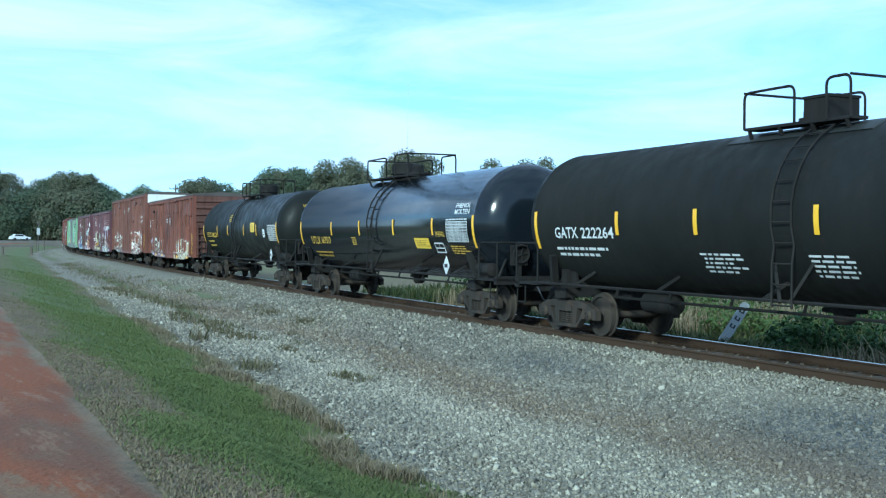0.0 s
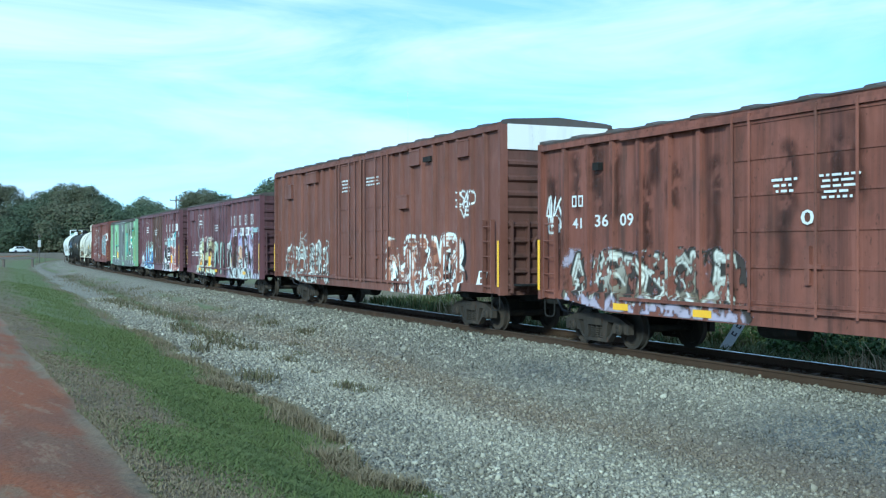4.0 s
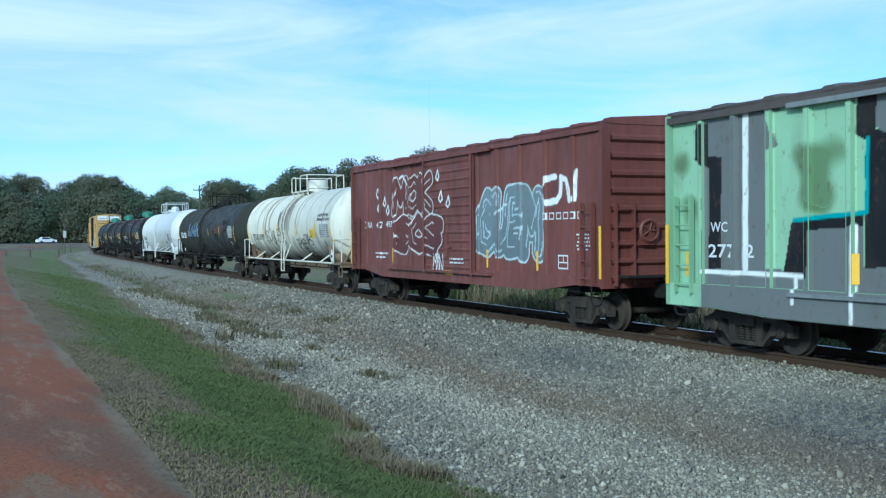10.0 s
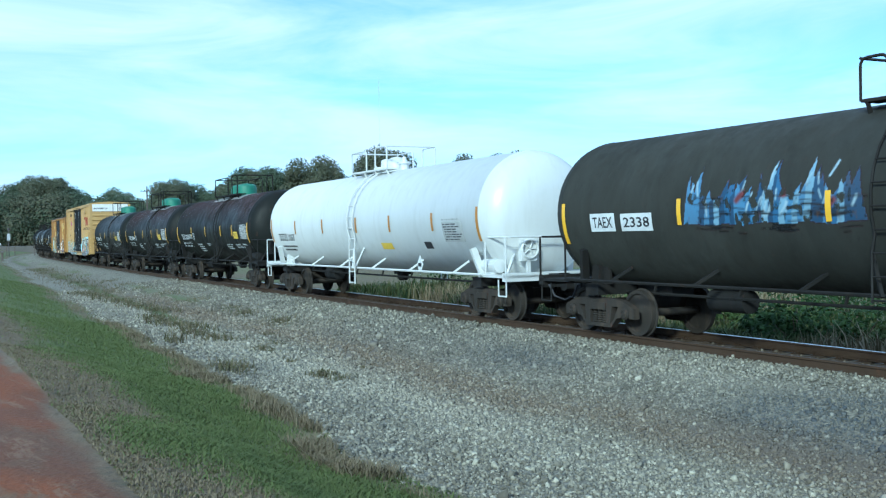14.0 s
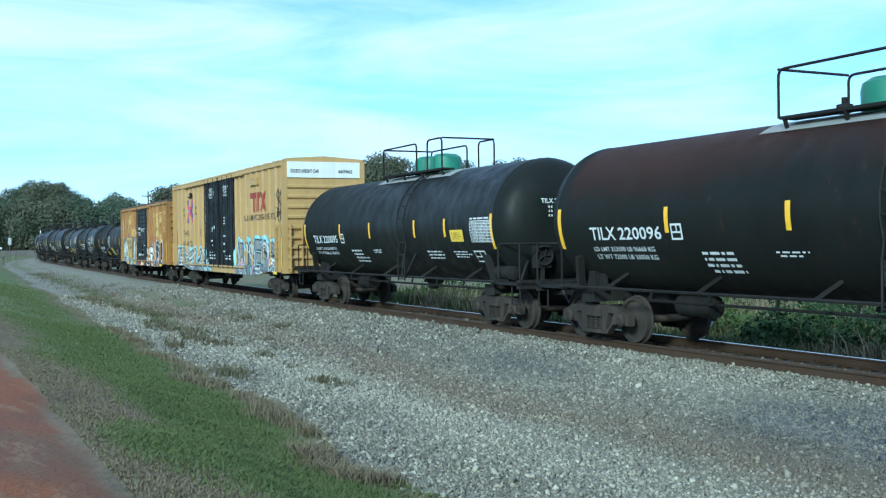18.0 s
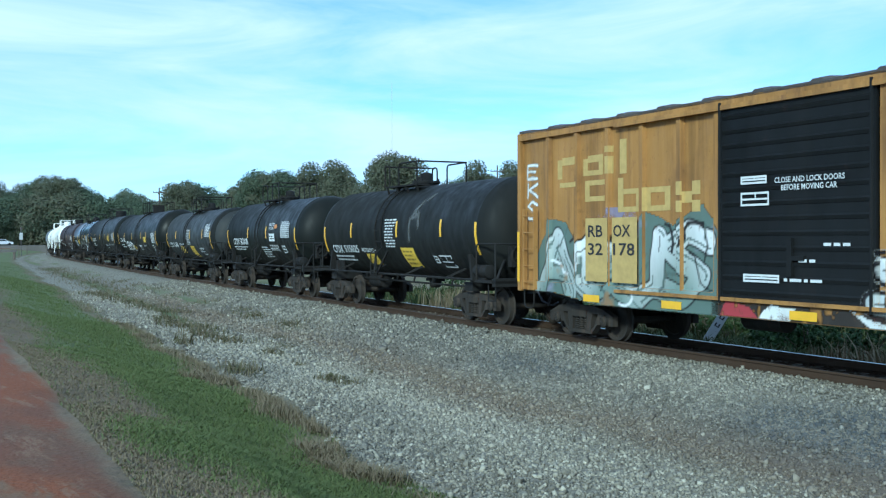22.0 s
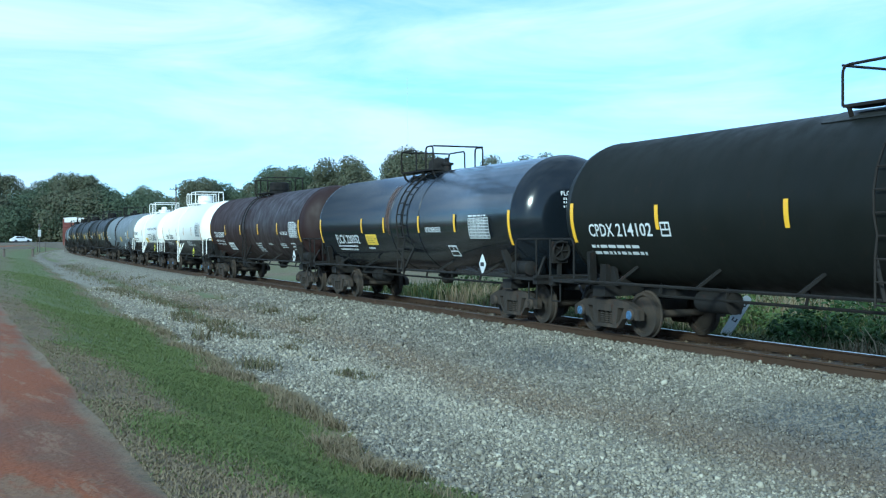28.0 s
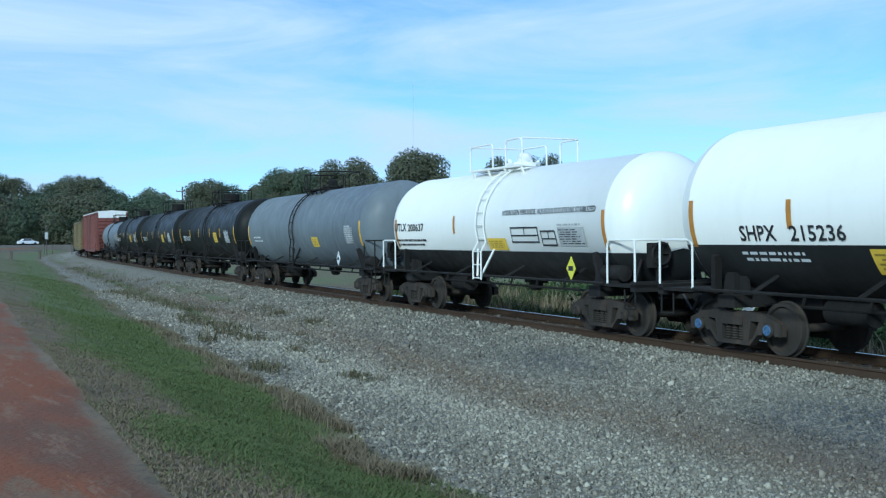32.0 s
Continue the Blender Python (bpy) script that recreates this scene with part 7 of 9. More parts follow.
def build_train_rear():
    c, f, _, _ = tank_car("tank_car", "short dark tank car with white stencils and placards", 326.2, 315.0, "matt", r=1.36, top=3.68, stripes=(-3.04, 0.60, 3.51), domes=("valve",), plat=(-1.55, 0.8), lad=-0.65)
    decorate(c, f, "n:CPDX -4.93 -4.01 1.67 1.92;n:515025 -3.86 -2.63 1.69 1.92;T:MOLTEN_SULFUR -2.36 -1.21 1.71 1.83;y -2.14 -1.33 1.33 1.66;l10 -0.34 0.54 1.85 2.71;y 0.71 1.59 1.31 1.86;q 3.07 3.77 1.34 1.67;q 2.7 2.95 1.45 1.65;l2 -5.04 -3.23 1.39 1.62")
    w = Wall(1.2, 2.6, 2.0, 3.4)
    w.strokes([[(1.45, 2.05), (1.5, 2.6), (1.75, 2.95), (1.95, 3.15)], [(1.65, 2.85), (2.0, 2.75), (2.1, 2.45)], [(1.6, 2.7), (1.95, 2.8)], [(2.2, 3.2), (2.3, 3.3)]], 0.07, (0.12, 0.125, 0.12), 0.10)
    w.rgba[..., 3] *= 0.75
    w.hang(c, f, 0.008, "pale drip stain")
    c, f, _, _ = tank_car("tank_car", "short black tank car with white stencils", 339.43, 329.3, "black", r=1.38, top=3.72, stripes=(-1.56, 1.18), domes=("valve",), plat=(-1.25, 1.05), lad=0.0)
    decorate(c, f, "n:CPDX -4.03 -3.06 1.90 2.17;n:582008 -2.96 -1.68 1.90 2.17;T:MOLTEN 1.57 2.23 2.64 2.76;T:SULFUR 1.61 2.19 2.50 2.62;w 1.61 2.35 2.04 2.34;g 3.16 4.25 2.19 2.71;q 3.07 3.53 1.60 1.87;l4 1.45 2.85 1.67 1.91;l5 0.23 1.37 1.39 1.85;l2 -4.11 -1.72 1.65 1.85;o 2.27 2.64 2.54 2.69")
    c, f, _, _ = tank_car("tank_car", "short dark grey tank car with yellow placards", 354.2, 342.9, "dkgrey", head_mat="matt", r=1.36, top=3.68, stripes=(-2.95, 0.80, 3.76), domes=("valve",), plat=(-1.3, 1.1), lad=-0.3)
    decorate(c, f, "n:CPDX -4.88 -3.98 1.71 1.97;n:515006 -3.83 -2.62 1.73 1.98;T:MOLTEN_SULFUR -2.25 -1.05 1.81 1.92;y -2.17 -1.24 1.41 1.77;y 0.43 1.33 1.24 1.79;g 4.3 5.3 2.27 2.79;l10 -0.10 0.7 1.85 2.66;q 2.84 3.45 1.36 1.70;q 2.5 2.75 1.5 1.7")
    head_words(c, 1.37, 5.65, 2.32, "CPDX", -0.62, -0.05, 2.68, 2.80, M["lt"])
    head_words(c, 1.37, 5.65, 2.32, "II III", -0.50, -0.1, 2.56, 2.61, M["lt"])
    c, f, _, _ = tank_car("tank_car", "black tank car with a box housing on its top platform", 373.13, 356.9, "black", stripes=(-4.9, -1.51, 2.41, 4.44), top=3.96, plat=(-1.1, 1.5), lad=0.6, domes=("box",))
    decorate(c, f, "n:CPDX -6.98 -5.95 1.99 2.26;n:213042 -5.83 -4.66 1.99 2.26;y 3.31 4.18 1.98 2.30;y -1.67 -0.64 1.48 1.76;g 6.3 7.5 1.94 2.46;q 6.0 6.7 1.48 1.80;l4 0.96 1.99 1.48 1.81;l2 2.80 3.99 1.70 1.79;l2 -7.02 -5.13 1.58 1.86")
    head_words(c, 1.52, 8.115, 2.44, "CPDX 213042", -0.60, 0.25, 2.98, 3.09, M["lt"])
    for z in (2.86, 2.76):
        head_words(c, 1.52, 8.115, 2.44, "II III II", -0.50, 0.0, z, z + 0.05, M["lt"])
    w = Wall(-4.6, -1.4, 1.3, 2.2)
    w.tag("SEKMOB", -4.4, -1.6, 1.45, 1.95, WHT, 0.04)
    w.hang(c, f, 0.008)
    c, f, _, _ = tank_car("tank_car", "long black tank car with a drum on its top platform", 391.0, 375.5, "black", stripes=(-4.75, -1.41, 2.15, 4.60), top=4.05, plat=(-0.94, 1.45), lad=0.6, domes=("drum",), caps=True, pad="dkgrey")
    decorate(c, f, "n:CPDX -7.07 -6.21 2.03 2.29;n:214102 -6.11 -4.95 2.03 2.29;q -4.69 -4.40 2.03 2.30;y 3.49 4.21 2.05 2.49;g 6.2 7.2 2.08 2.58;q 5.96 6.51 1.52 1.82;l5 1.41 2.52 1.50 1.82;l2 3.44 4.19 1.70 1.84;l2 4.82 5.63 1.71 1.83;l2 -7.14 -5.12 1.64 1.90")
    c, f, _, _ = tank_car("tank_car", "glossy blue-black tank car with a rust-stained platform", 407.63, 393.55, "gloss", stripes=(-2.86, -0.98, 1.65, 3.98), top=3.98, plat=(-1.23, 1.1), lad=0.45, domes=("bell",), ribs=(-0.45, 1.6))
    decorate(c, f, "n:PLCX -5.47 -4.57 1.82 2.12;n:220352 -4.46 -3.27 1.83 2.11;y -2.63 -1.71 1.79 2.12;T:NITROBENZENE 2.08 3.09 2.16 2.30;q 3.28 3.79 1.52 1.81;l2 -5.51 -3.66 1.58 1.80;l1 -2.67 -1.97 1.64 1.75;g 4.8 5.9 2.0 2.5;d 5.3 1.35")
    head_words(c, 1.52, 7.04, 2.46, "PLCX 220352", -0.55, 0.25, 2.98, 3.09, M["lt"])
    for z in (2.88, 2.80, 2.70):
        head_words(c, 1.52, 7.04, 2.46, "II III II", -0.50, 0.0, z, z + 0.05, M["lt"])
    w = Wall(-1.1, -0.2, 1.8, 3.6)
    w.strokes([[(-0.8, 3.5), (-0.72, 2.4)], [(-0.6, 3.5), (-0.55, 2.2)]], 0.06, (0.10, 0.06, 0.04), 0.2)
    w.hang(c, f, 0.008, "rust run below the platform")
    c, f, _, _ = tank_car("tank_car", "dark brown tank car with white stencils", 425.8, 410.1, "brown", stripes=(-4.43, -1.43, 1.70, 4.75), top=4.0, plat=(-1.43, 0.7), lad=-0.6, domes=("drum",))
    decorate(c, f, "n:TILX -6.80 -6.08 2.06 2.32;n:250587 -5.97 -4.78 2.05 2.30;T:NITROBENZENE 5.16 6.13 2.13 2.26;g 6.4 7.5 2.04 2.55;q 6.23 6.79 1.54 1.81;d 6.66 1.29;T:LD_LMT_188000_LB_85300_KG -6.75 -5.00 1.83 1.92;T:LT_WT_75000_LB_34000_KG -6.70 -5.00 1.68 1.77;l5 0.94 2.01 1.41 1.83;l2 2.96 3.74 1.73 1.81;l3 4.71 5.66 1.60 1.81;w -4.37 -3.30 1.46 1.80")
    c, f, _, _ = tank_car("tank_car", "white tank car with a black lower half", 440.4, 428.2, "bright", stripes=(-3.59, -1.21, 1.16, 3.47), top=4.0, band=1.9, plat=(-1.51, 1.15), lad=-0.3, rails="bright", trim="frame", long_ladder=True, caps=True, stripe_mat="stripe_brown", side_rail="frame")
    g = lambda x, z: f(x, z) - 0.012
    decorate(c, g, "n:SHPX -4.77 -3.92 1.96 2.22;n:215236 -3.61 -2.46 1.96 2.21", "dk")
    decorate(c, g, "y -2.09 -1.19 1.46 1.84;T:HYDROGEN_PEROXIDE 1.33 2.75 1.71 1.83;T:AQUEOUS_SOLUTION_STABILIZED 1.36 3.49 1.55 1.67;d 3.36 1.23;l2 -4.85 -3.08 1.60 1.81", "lt", "haz_yellow")
    decorate(c, g, "g 4.55 5.65 2.08 2.75", "table")
    head_words(c, 1.52, 6.1, 2.48, "SHPX 215236", -0.84, 0.1, 2.76, 2.88, M["dk"])
    head_words(c, 1.52, 6.1, 2.48, "II III II", -0.6, 0.0, 2.62, 2.68, M["dk"])
    c, f, _, _ = tank_car("tank_car", "short white tank car with a grimy dark lower band", 454.5, 443.15, "bright", r=1.42, top=3.82, stripes=(-1.54,), band=1.72, rails="bright", trim="frame", domes=("valve",), plat=(-1.75, 1.1), lad=0.1, stripe_mat="stripe_brown", side_rail="frame")
    g = lambda x, z: f(x, z) - 0.012
    decorate(c, g, "n:UTLX -5.64 -4.75 2.25 2.48;n:200637 -4.63 -3.52 2.24 2.46;l2 -5.64 -3.33 1.80 2.05;T:HYDROGEN_PEROXIDE,_AQUEOUS_SOLUTIONS_STABILIZED 1.20 5.3 2.55 2.70;q 3.0 3.65 1.85 2.2;q 1.59 2.89 1.92 2.29", "dk")
    decorate(c, g, "y 0.33 1.28 1.74 2.03;g 3.77 4.84 1.85 2.26;d 4.26 1.37", "table", "haz_yellow")
    c, f, _, _ = tank_car("tank_car", "grey tank car with a hazard placard", 472.1, 457.2, "grey", stripes=(), top=3.95, domes=("valve",), plat=(-1.0, 1.0), lad=-0.4)
    decorate(c, f, "y 1.97 2.7 1.75 2.11;d 4.77 1.35;l2 -6.5 -5.0 1.9 2.2;g 5.8 6.6 1.9 2.4")
    for a, b in ((489.5, 474.9), (506.5, 492.0), (522.5, 509.5)):
        c, f, _, _ = tank_car("tank_car", "black tank car with yellow labels", a, b, "black", stripes=(-4, -1.5, 1.5, 4), domes=("drum",))
        decorate(c, f, "y 2.4 3.2 1.9 2.4;g 5.0 6.0 1.9 2.4;n:215 -5.2 -4.2 2.0 2.25;m4 -6.2 -5.3 2.0 2.25")
    tank_car("tank_car", "blue-grey tank car of medium length", 537.0, 525.5, "grey", r=1.4, top=3.8, stripes=())
    box_car("boxcar", "red high-roofed boxcar with white end panels", 560.5, 541.5, "box_cn", 5.0, even(9.5, 7, (-2.4, 2.4)), [(-2.4, 2.4)], "box_cn", hi=0.6, roof_mat="endwhite")
    box_car("boxcar", "weathered olive-yellow boxcar with a plain door", 578.5, 563.0, "olive", 4.4, even(7.7, 7, (-1.5, 1.5)), [(-1.5, 1.5)], "olive")


SPEED = 13.286


def motions():
    """The train rolls along the curved track at a steady speed; wheels turn while near."""
    for ob, s0, tc in CARS:
        rows = []
        for k in range(33):
            s = s0 - SPEED * k
            a, c = at(s - tc / 2), at(s + tc / 2)
            yaw = math.degrees(math.atan2(a[1] - c[1], a[0] - c[0]))
            rows.append((float(k), pose((a[0] + c[0]) / 2, (a[1] + c[1]) / 2, 0, 0, 0, yaw)))
        walk(ob, rows)
    start = {ob: s0 for ob, s0, _ in CARS}
    for w, dx, car, r in WHEELS:
        s0 = start[car]
        ta, tb = (s0 - 45) / SPEED, (s0 - 4) / SPEED
        fa, fb = max(0, int(ta * FPS)), min(32 * FPS, int(tb * FPS))
        if fb <= fa + 1:
            walk(w, [(0.0, pose(dx, 0, 0.457)), (32.0, pose(dx, 0, 0.457))])
            continue
        step = math.degrees(SPEED / FPS / r)
        rows = [(0.0, 0.0)] if fa > 0 else []
        rows += [(f / FPS, (f - fa) * step) for f in range(fa, fb + 1)]
        if fb < 32 * FPS:
            rows.append((32.0, (fb - fa) * step))
        walk(w, [(t, pose(dx, 0, 0.457, 0, g, 0)) for t, g in rows])


# ---- ground ----
def edge_u(s):
    """Where gravel meets grass."""
    return np.interp(s, [0, 10, 25, 40, 70, 115, 200], [8.9, 8.8, 8.25, 7.8, 7.2, 6.4, 5.6])


def wave(x, y, k):
    """Smooth random field between -1 and 1, for arrays."""
    x, y = np.asarray(x, float), np.asarray(y, float)
    xi, yi = np.floor(x), np.floor(y)
    fx, fy = x - xi, y - yi
    fx, fy = fx * fx * (3 - 2 * fx), fy * fy * (3 - 2 * fy)

    def h(a, b):
        v = np.sin(a * 127.1 + b * 311.7 + k * 74.7) * 43758.5453
        return (v - np.floor(v)) * 2 - 1
    return (h(xi, yi) * (1 - fx) + h(xi + 1, yi) * fx) * (1 - fy) + (h(xi, yi + 1) * (1 - fx) + h(xi + 1, yi + 1) * fx) * fy


def ramp(v, a, b):
    return np.clip((v - a) / (b - a), 0, 1)


def ground_z(s, u):
    """Height of the ground for arrays or single places."""
    s, u = np.asarray(s, float), np.asarray(u, float)
    e = edge_u(s)
    z = np.interp(u, [-400, -60, -14, -8, -5.2, -3.6, -2.2, -1.45, 0.55, 0.84, 1.6, 2.0, 4.4, 4.7], [1.5, -0.9, -1.2, -1.2, -1.05, -0.75, -0.30, -0.215, -0.215, -0.165, -0.175, -0.25, -0.62, -0.64])
    z = z + 0.06 * ramp(u, e - 0.6, e) + 0.20 * ramp(u, e, e + 1.2) + 0.48 * ramp(u, e + 1.2, 11.0) + 0.26 * ramp(u, 11.0, 12.2)
    z = z + np.interp(u, [12.2, 12.6, 16, 60, 400], [0, 0.04, 0.06, 0.14, 1.14])
    return z + np.maximum(0.0, np.hypot(s, u) - 150) / 400 * 0.6


def bumps(s, u):
    """Small unevenness; the path and the track bed are smoother."""
    u = np.asarray(u, float)
    k = np.where(np.abs(u) < 1.7, 0.3, np.where(u > 12.3, 0.25, 1.0))
    return k * (wave(np.asarray(s) * 0.5, u * 0.5, 0) * 0.045 + wave(np.asarray(s) * 1.6, u * 1.6, 3) * 0.025)


def weed_strip(s, u):
    """Olive strips of weeds along the gravel bank."""
    a = np.exp(-((u - np.interp(s, [24, 40, 75, 120], [6.3, 5.5, 4.6, 4.4])) / 0.36) ** 2) * ramp(s, 25, 29) * ramp(wave(s * 0.22, u * 0, 21), -0.5, 0.1)
    b = np.exp(-((u - np.interp(s, [30, 60, 120], [3.6, 3.2, 3.0])) / 0.30) ** 2) * ramp(s, 28, 34) * ramp(wave(s * 0.3, u * 0, 22), 0.1, 0.5)
    return np.clip(a + b, 0, 1)


def zone(s, u):
    """How much gravel, red path and dry ground lies here."""
    s, u = np.asarray(s, float), np.asarray(u, float)
    e = edge_u(s) + 0.55 * wave(s * 0.35, u * 0.3, 7) + 0.15 * wave(s * 1.5, u * 1.5, 9)
    gravel = ramp(u, e, e - 0.35) * ramp(u + 0.4 * wave(s * 0.4, u * 0, 2), -3.3, -2.8)
    gravel = gravel * (1 - weed_strip(s, u))
    yard = ramp(u, -8.5, -7.9) * ramp(u, -2.0, -2.6) * ramp(s, 33, 37) * (s < 95)
    gravel = np.maximum(gravel, yard)
    pe = 12.26 + 0.10 * wave(s * 0.8, u * 0, 5) + 0.06 * wave(s * 3.0, u * 0, 6)
    path = ramp(u, pe, pe + 0.14) * ramp(u, 16.5, 16.1)
    n = 0.45 * wave(s * 0.3, u * 0.7, 11) + 0.40 * wave(s * 0.9, u * 1.6, 12) + 0.18 * wave(s * 2.6, u * 4.0, 14)
    border = np.interp(s, [5, 9, 14, 20, 30, 60, 120], [11.55, 11.25, 11.0, 11.35, 11.2, 10.5, 9.2])
    near = ramp(u - n, border - 0.5, border + 0.55) * np.interp(s, [30, 60], [1.0, 0.55])
    near = np.maximum(near, ramp(np.abs(u - e - 0.10), 0.60, 0.1) * 0.85)
    far = 0.5 + 0.5 * wave(s * 0.17, u * 0.17, 13)
    return gravel, path, np.where(u > 0, near, far)


def stain(s, u):
    """Brown dust trodden along the bank, darker bluish stone, and clean white stone."""
    n = 0.5 + 0.5 * wave(s * 0.33, u * 0.55, 41)
    m = 0.5 + 0.5 * wave(s * 1.1, u * 1.4, 42)
    k = 0.5 + 0.5 * wave(s * 0.16, u * 0.3, 43)
    c = 4.5 + 0.35 * wave(s * 0.25, 0 * u, 44)
    between = 0.85 * (np.abs(u) < 0.74)
    brown = between + np.exp(-((u - c) / (0.45 + 0.55 * n)) ** 2) * (0.35 + 0.55 * n + 0.25 * m) + 0.30 * np.exp(-((u - 3.2) / 0.5) ** 2) * n * (s > 14)
    dark = 1.7 * np.exp(-((u - 2.9) / 1.2) ** 2 - ((s - 9.0) / 2.7) ** 2) * (0.6 + 0.5 * m) + 0.6 * np.exp(-((u - 2.9) / 0.7) ** 2 - ((s - 17.6) / 1.9) ** 2) + 0.28 * ramp(k + 0.4 * m, 0.75, 1.1) * (u < 4) + 0.35 * ramp(n, 0.6, 0.9) * (u > 6.6)
    clean = np.exp(-((u - 6.3) / 0.8) ** 2) * (0.35 + 0.8 * n) + 0.8 * np.exp(-((u - 2.2) / 0.6) ** 2 - ((s - 13.4) / 2.4) ** 2) + 0.4 * np.exp(-((u - 1.6) / 0.4) ** 2) * m
    return np.clip(brown, 0, 1), np.clip(dark, 0, 1), np.clip(clean, 0, 1)


def ground_material():
    m, nt, b = shader("ground", 0.95)
    a = nt.nodes.new("ShaderNodeAttribute")
    a.attribute_name = "zone"
    sep = nt.nodes.new("ShaderNodeSeparateColor")
    nt.links.new(a.outputs["Color"], sep.inputs["Color"])
    grass = blend(nt, tex(nt, 0.7, lo=0.35, hi=0.7), (0.110, 0.144, 0.046), (0.132, 0.146, 0.055))
    grass = blend(nt, tex(nt, 9.0, detail=6, lo=0.35, hi=0.7), grass, (0.066, 0.082, 0.028), 0.4)
    soil = blend(nt, tex(nt, 1.6, (0.6, 1.2, 1), detail=8, rough=0.7, lo=0.35, hi=0.65, turn=-60), (0.118, 0.088, 0.051), (0.196, 0.146, 0.091))
    soil = blend(nt, tex(nt, 5.0, detail=6, lo=0.5, hi=0.72), soil, (0.066, 0.066, 0.034), 0.65)
    soil = blend(nt, tex(nt, 14.0, detail=5, lo=0.5, hi=0.7), soil, (0.055, 0.045, 0.032), 0.6)
    red = blend(nt, tex(nt, 0.9, (0.5, 1.3, 1), 10, 0.72, lo=0.50, hi=0.57, turn=-60), (0.185, 0.055, 0.014), (0.165, 0.098, 0.052))
    red = blend(nt, tex(nt, 0.35, (0.5, 1.2, 1), 6, 0.6, lo=0.48, hi=0.58, turn=-60), red, (0.098, 0.045, 0.023), 0.7)
    red = blend(nt, tex(nt, 3.2, (0.35, 1.6, 1), 9, 0.75, lo=0.55, hi=0.60, turn=-60), red, (0.215, 0.135, 0.080), 0.65)
    red = blend(nt, tex(nt, 22.0, detail=4, lo=0.45, hi=0.7), red, (0.115, 0.044, 0.020), 0.5)
    stone = blend(nt, tex(nt, 18.0, detail=3, lo=0.35, hi=0.65), (0.120, 0.111, 0.087), (0.300, 0.281, 0.220))
    stone = blend(nt, a.outputs["Alpha"], stone, (0.105, 0.080, 0.060), 0.8)
    c = blend(nt, sep.outputs["Blue"], grass, soil)
    c = blend(nt, sep.outputs["Red"], c, stone)
    c = blend(nt, sep.outputs["Green"], c, red)
    nt.links.new(c, b.inputs["Base Color"])
    bump(nt, b, tex(nt, 16.0, detail=6, lo=0.2, hi=0.8), 0.7, 0.03)
    return m


def build_ground():
    ss = list(np.concatenate([np.arange(-120, -6, 6), np.arange(-6, 3, 1.0), np.arange(3, 34, 0.3), np.arange(34, 90, 1.0), np.arange(90, 180, 4), np.arange(180, 420, 12), np.arange(420, 1300, 60)]))
    us = list(np.concatenate([np.arange(-900, -60, 60), np.arange(-60, -10, 4), np.arange(-10, 4, 0.5), np.arange(4, 11.8, 0.22), np.arange(11.8, 12.9, 0.09), np.arange(12.9, 14, 0.3), np.arange(14, 20, 0.8), np.arange(20, 60, 5), np.arange(60, 900, 60)]))
    fs = []
    S, U = (q.ravel() for q in np.meshgrid(ss, us, indexing="ij"))
    vs = place_many(np.stack([S, U], -1)).tolist()
    zn = np.stack([*zone(S, U), stain(S, U)[0]], -1).astype(np.float32).ravel()
    nu = len(us)
    for i in range(len(ss) - 1):
        for j in range(nu - 1):
            fs.append((i * nu + j, i * nu + j + 1, (i + 1) * nu + j + 1, (i + 1) * nu + j))
    me = bpy.data.meshes.new("ground")
    me.from_pydata(vs, [], fs)
    me.polygons.foreach_set("use_smooth", [True] * len(fs))
    me.attributes.new("zone", "FLOAT_COLOR", "POINT").data.foreach_set("color", zn)
    me.materials.append(ground_material())
    tagged(new("ground", me), "grassy ground with gravel bank and red dirt path", "ground", kind="structure")


def place_many(pts):
    """World places for arrays of (s, u)."""
    s, u = pts[:, 0], pts[:, 1]
    a = np.interp(s, SG, TH)
    x, y = np.interp(s, SG, TX) - np.sin(a) * u, np.interp(s, SG, TY) - np.cos(a) * u
    z = ground_z(s, u) + bumps(s, u)
    return np.stack([x, y, z], -1)


def stuff(name, label, cat, vs, fs, mat, smooth=False):
    me = bpy.data.meshes.new(name)
    n = len(fs)
    k = fs.shape[1]
    me.vertices.add(len(vs))
    me.vertices.foreach_set("co", vs.astype(np.float32).ravel())
    me.loops.add(n * k)
    me.loops.foreach_set("vertex_index", fs.astype(np.int32).ravel())
    me.polygons.add(n)
    me.polygons.foreach_set("loop_start", np.arange(0, n * k, k, dtype=np.int32))
    me.update(calc_edges=True)
    me.materials.append(mat)
    return tagged(new(name, me), label, cat, kind="stuff")


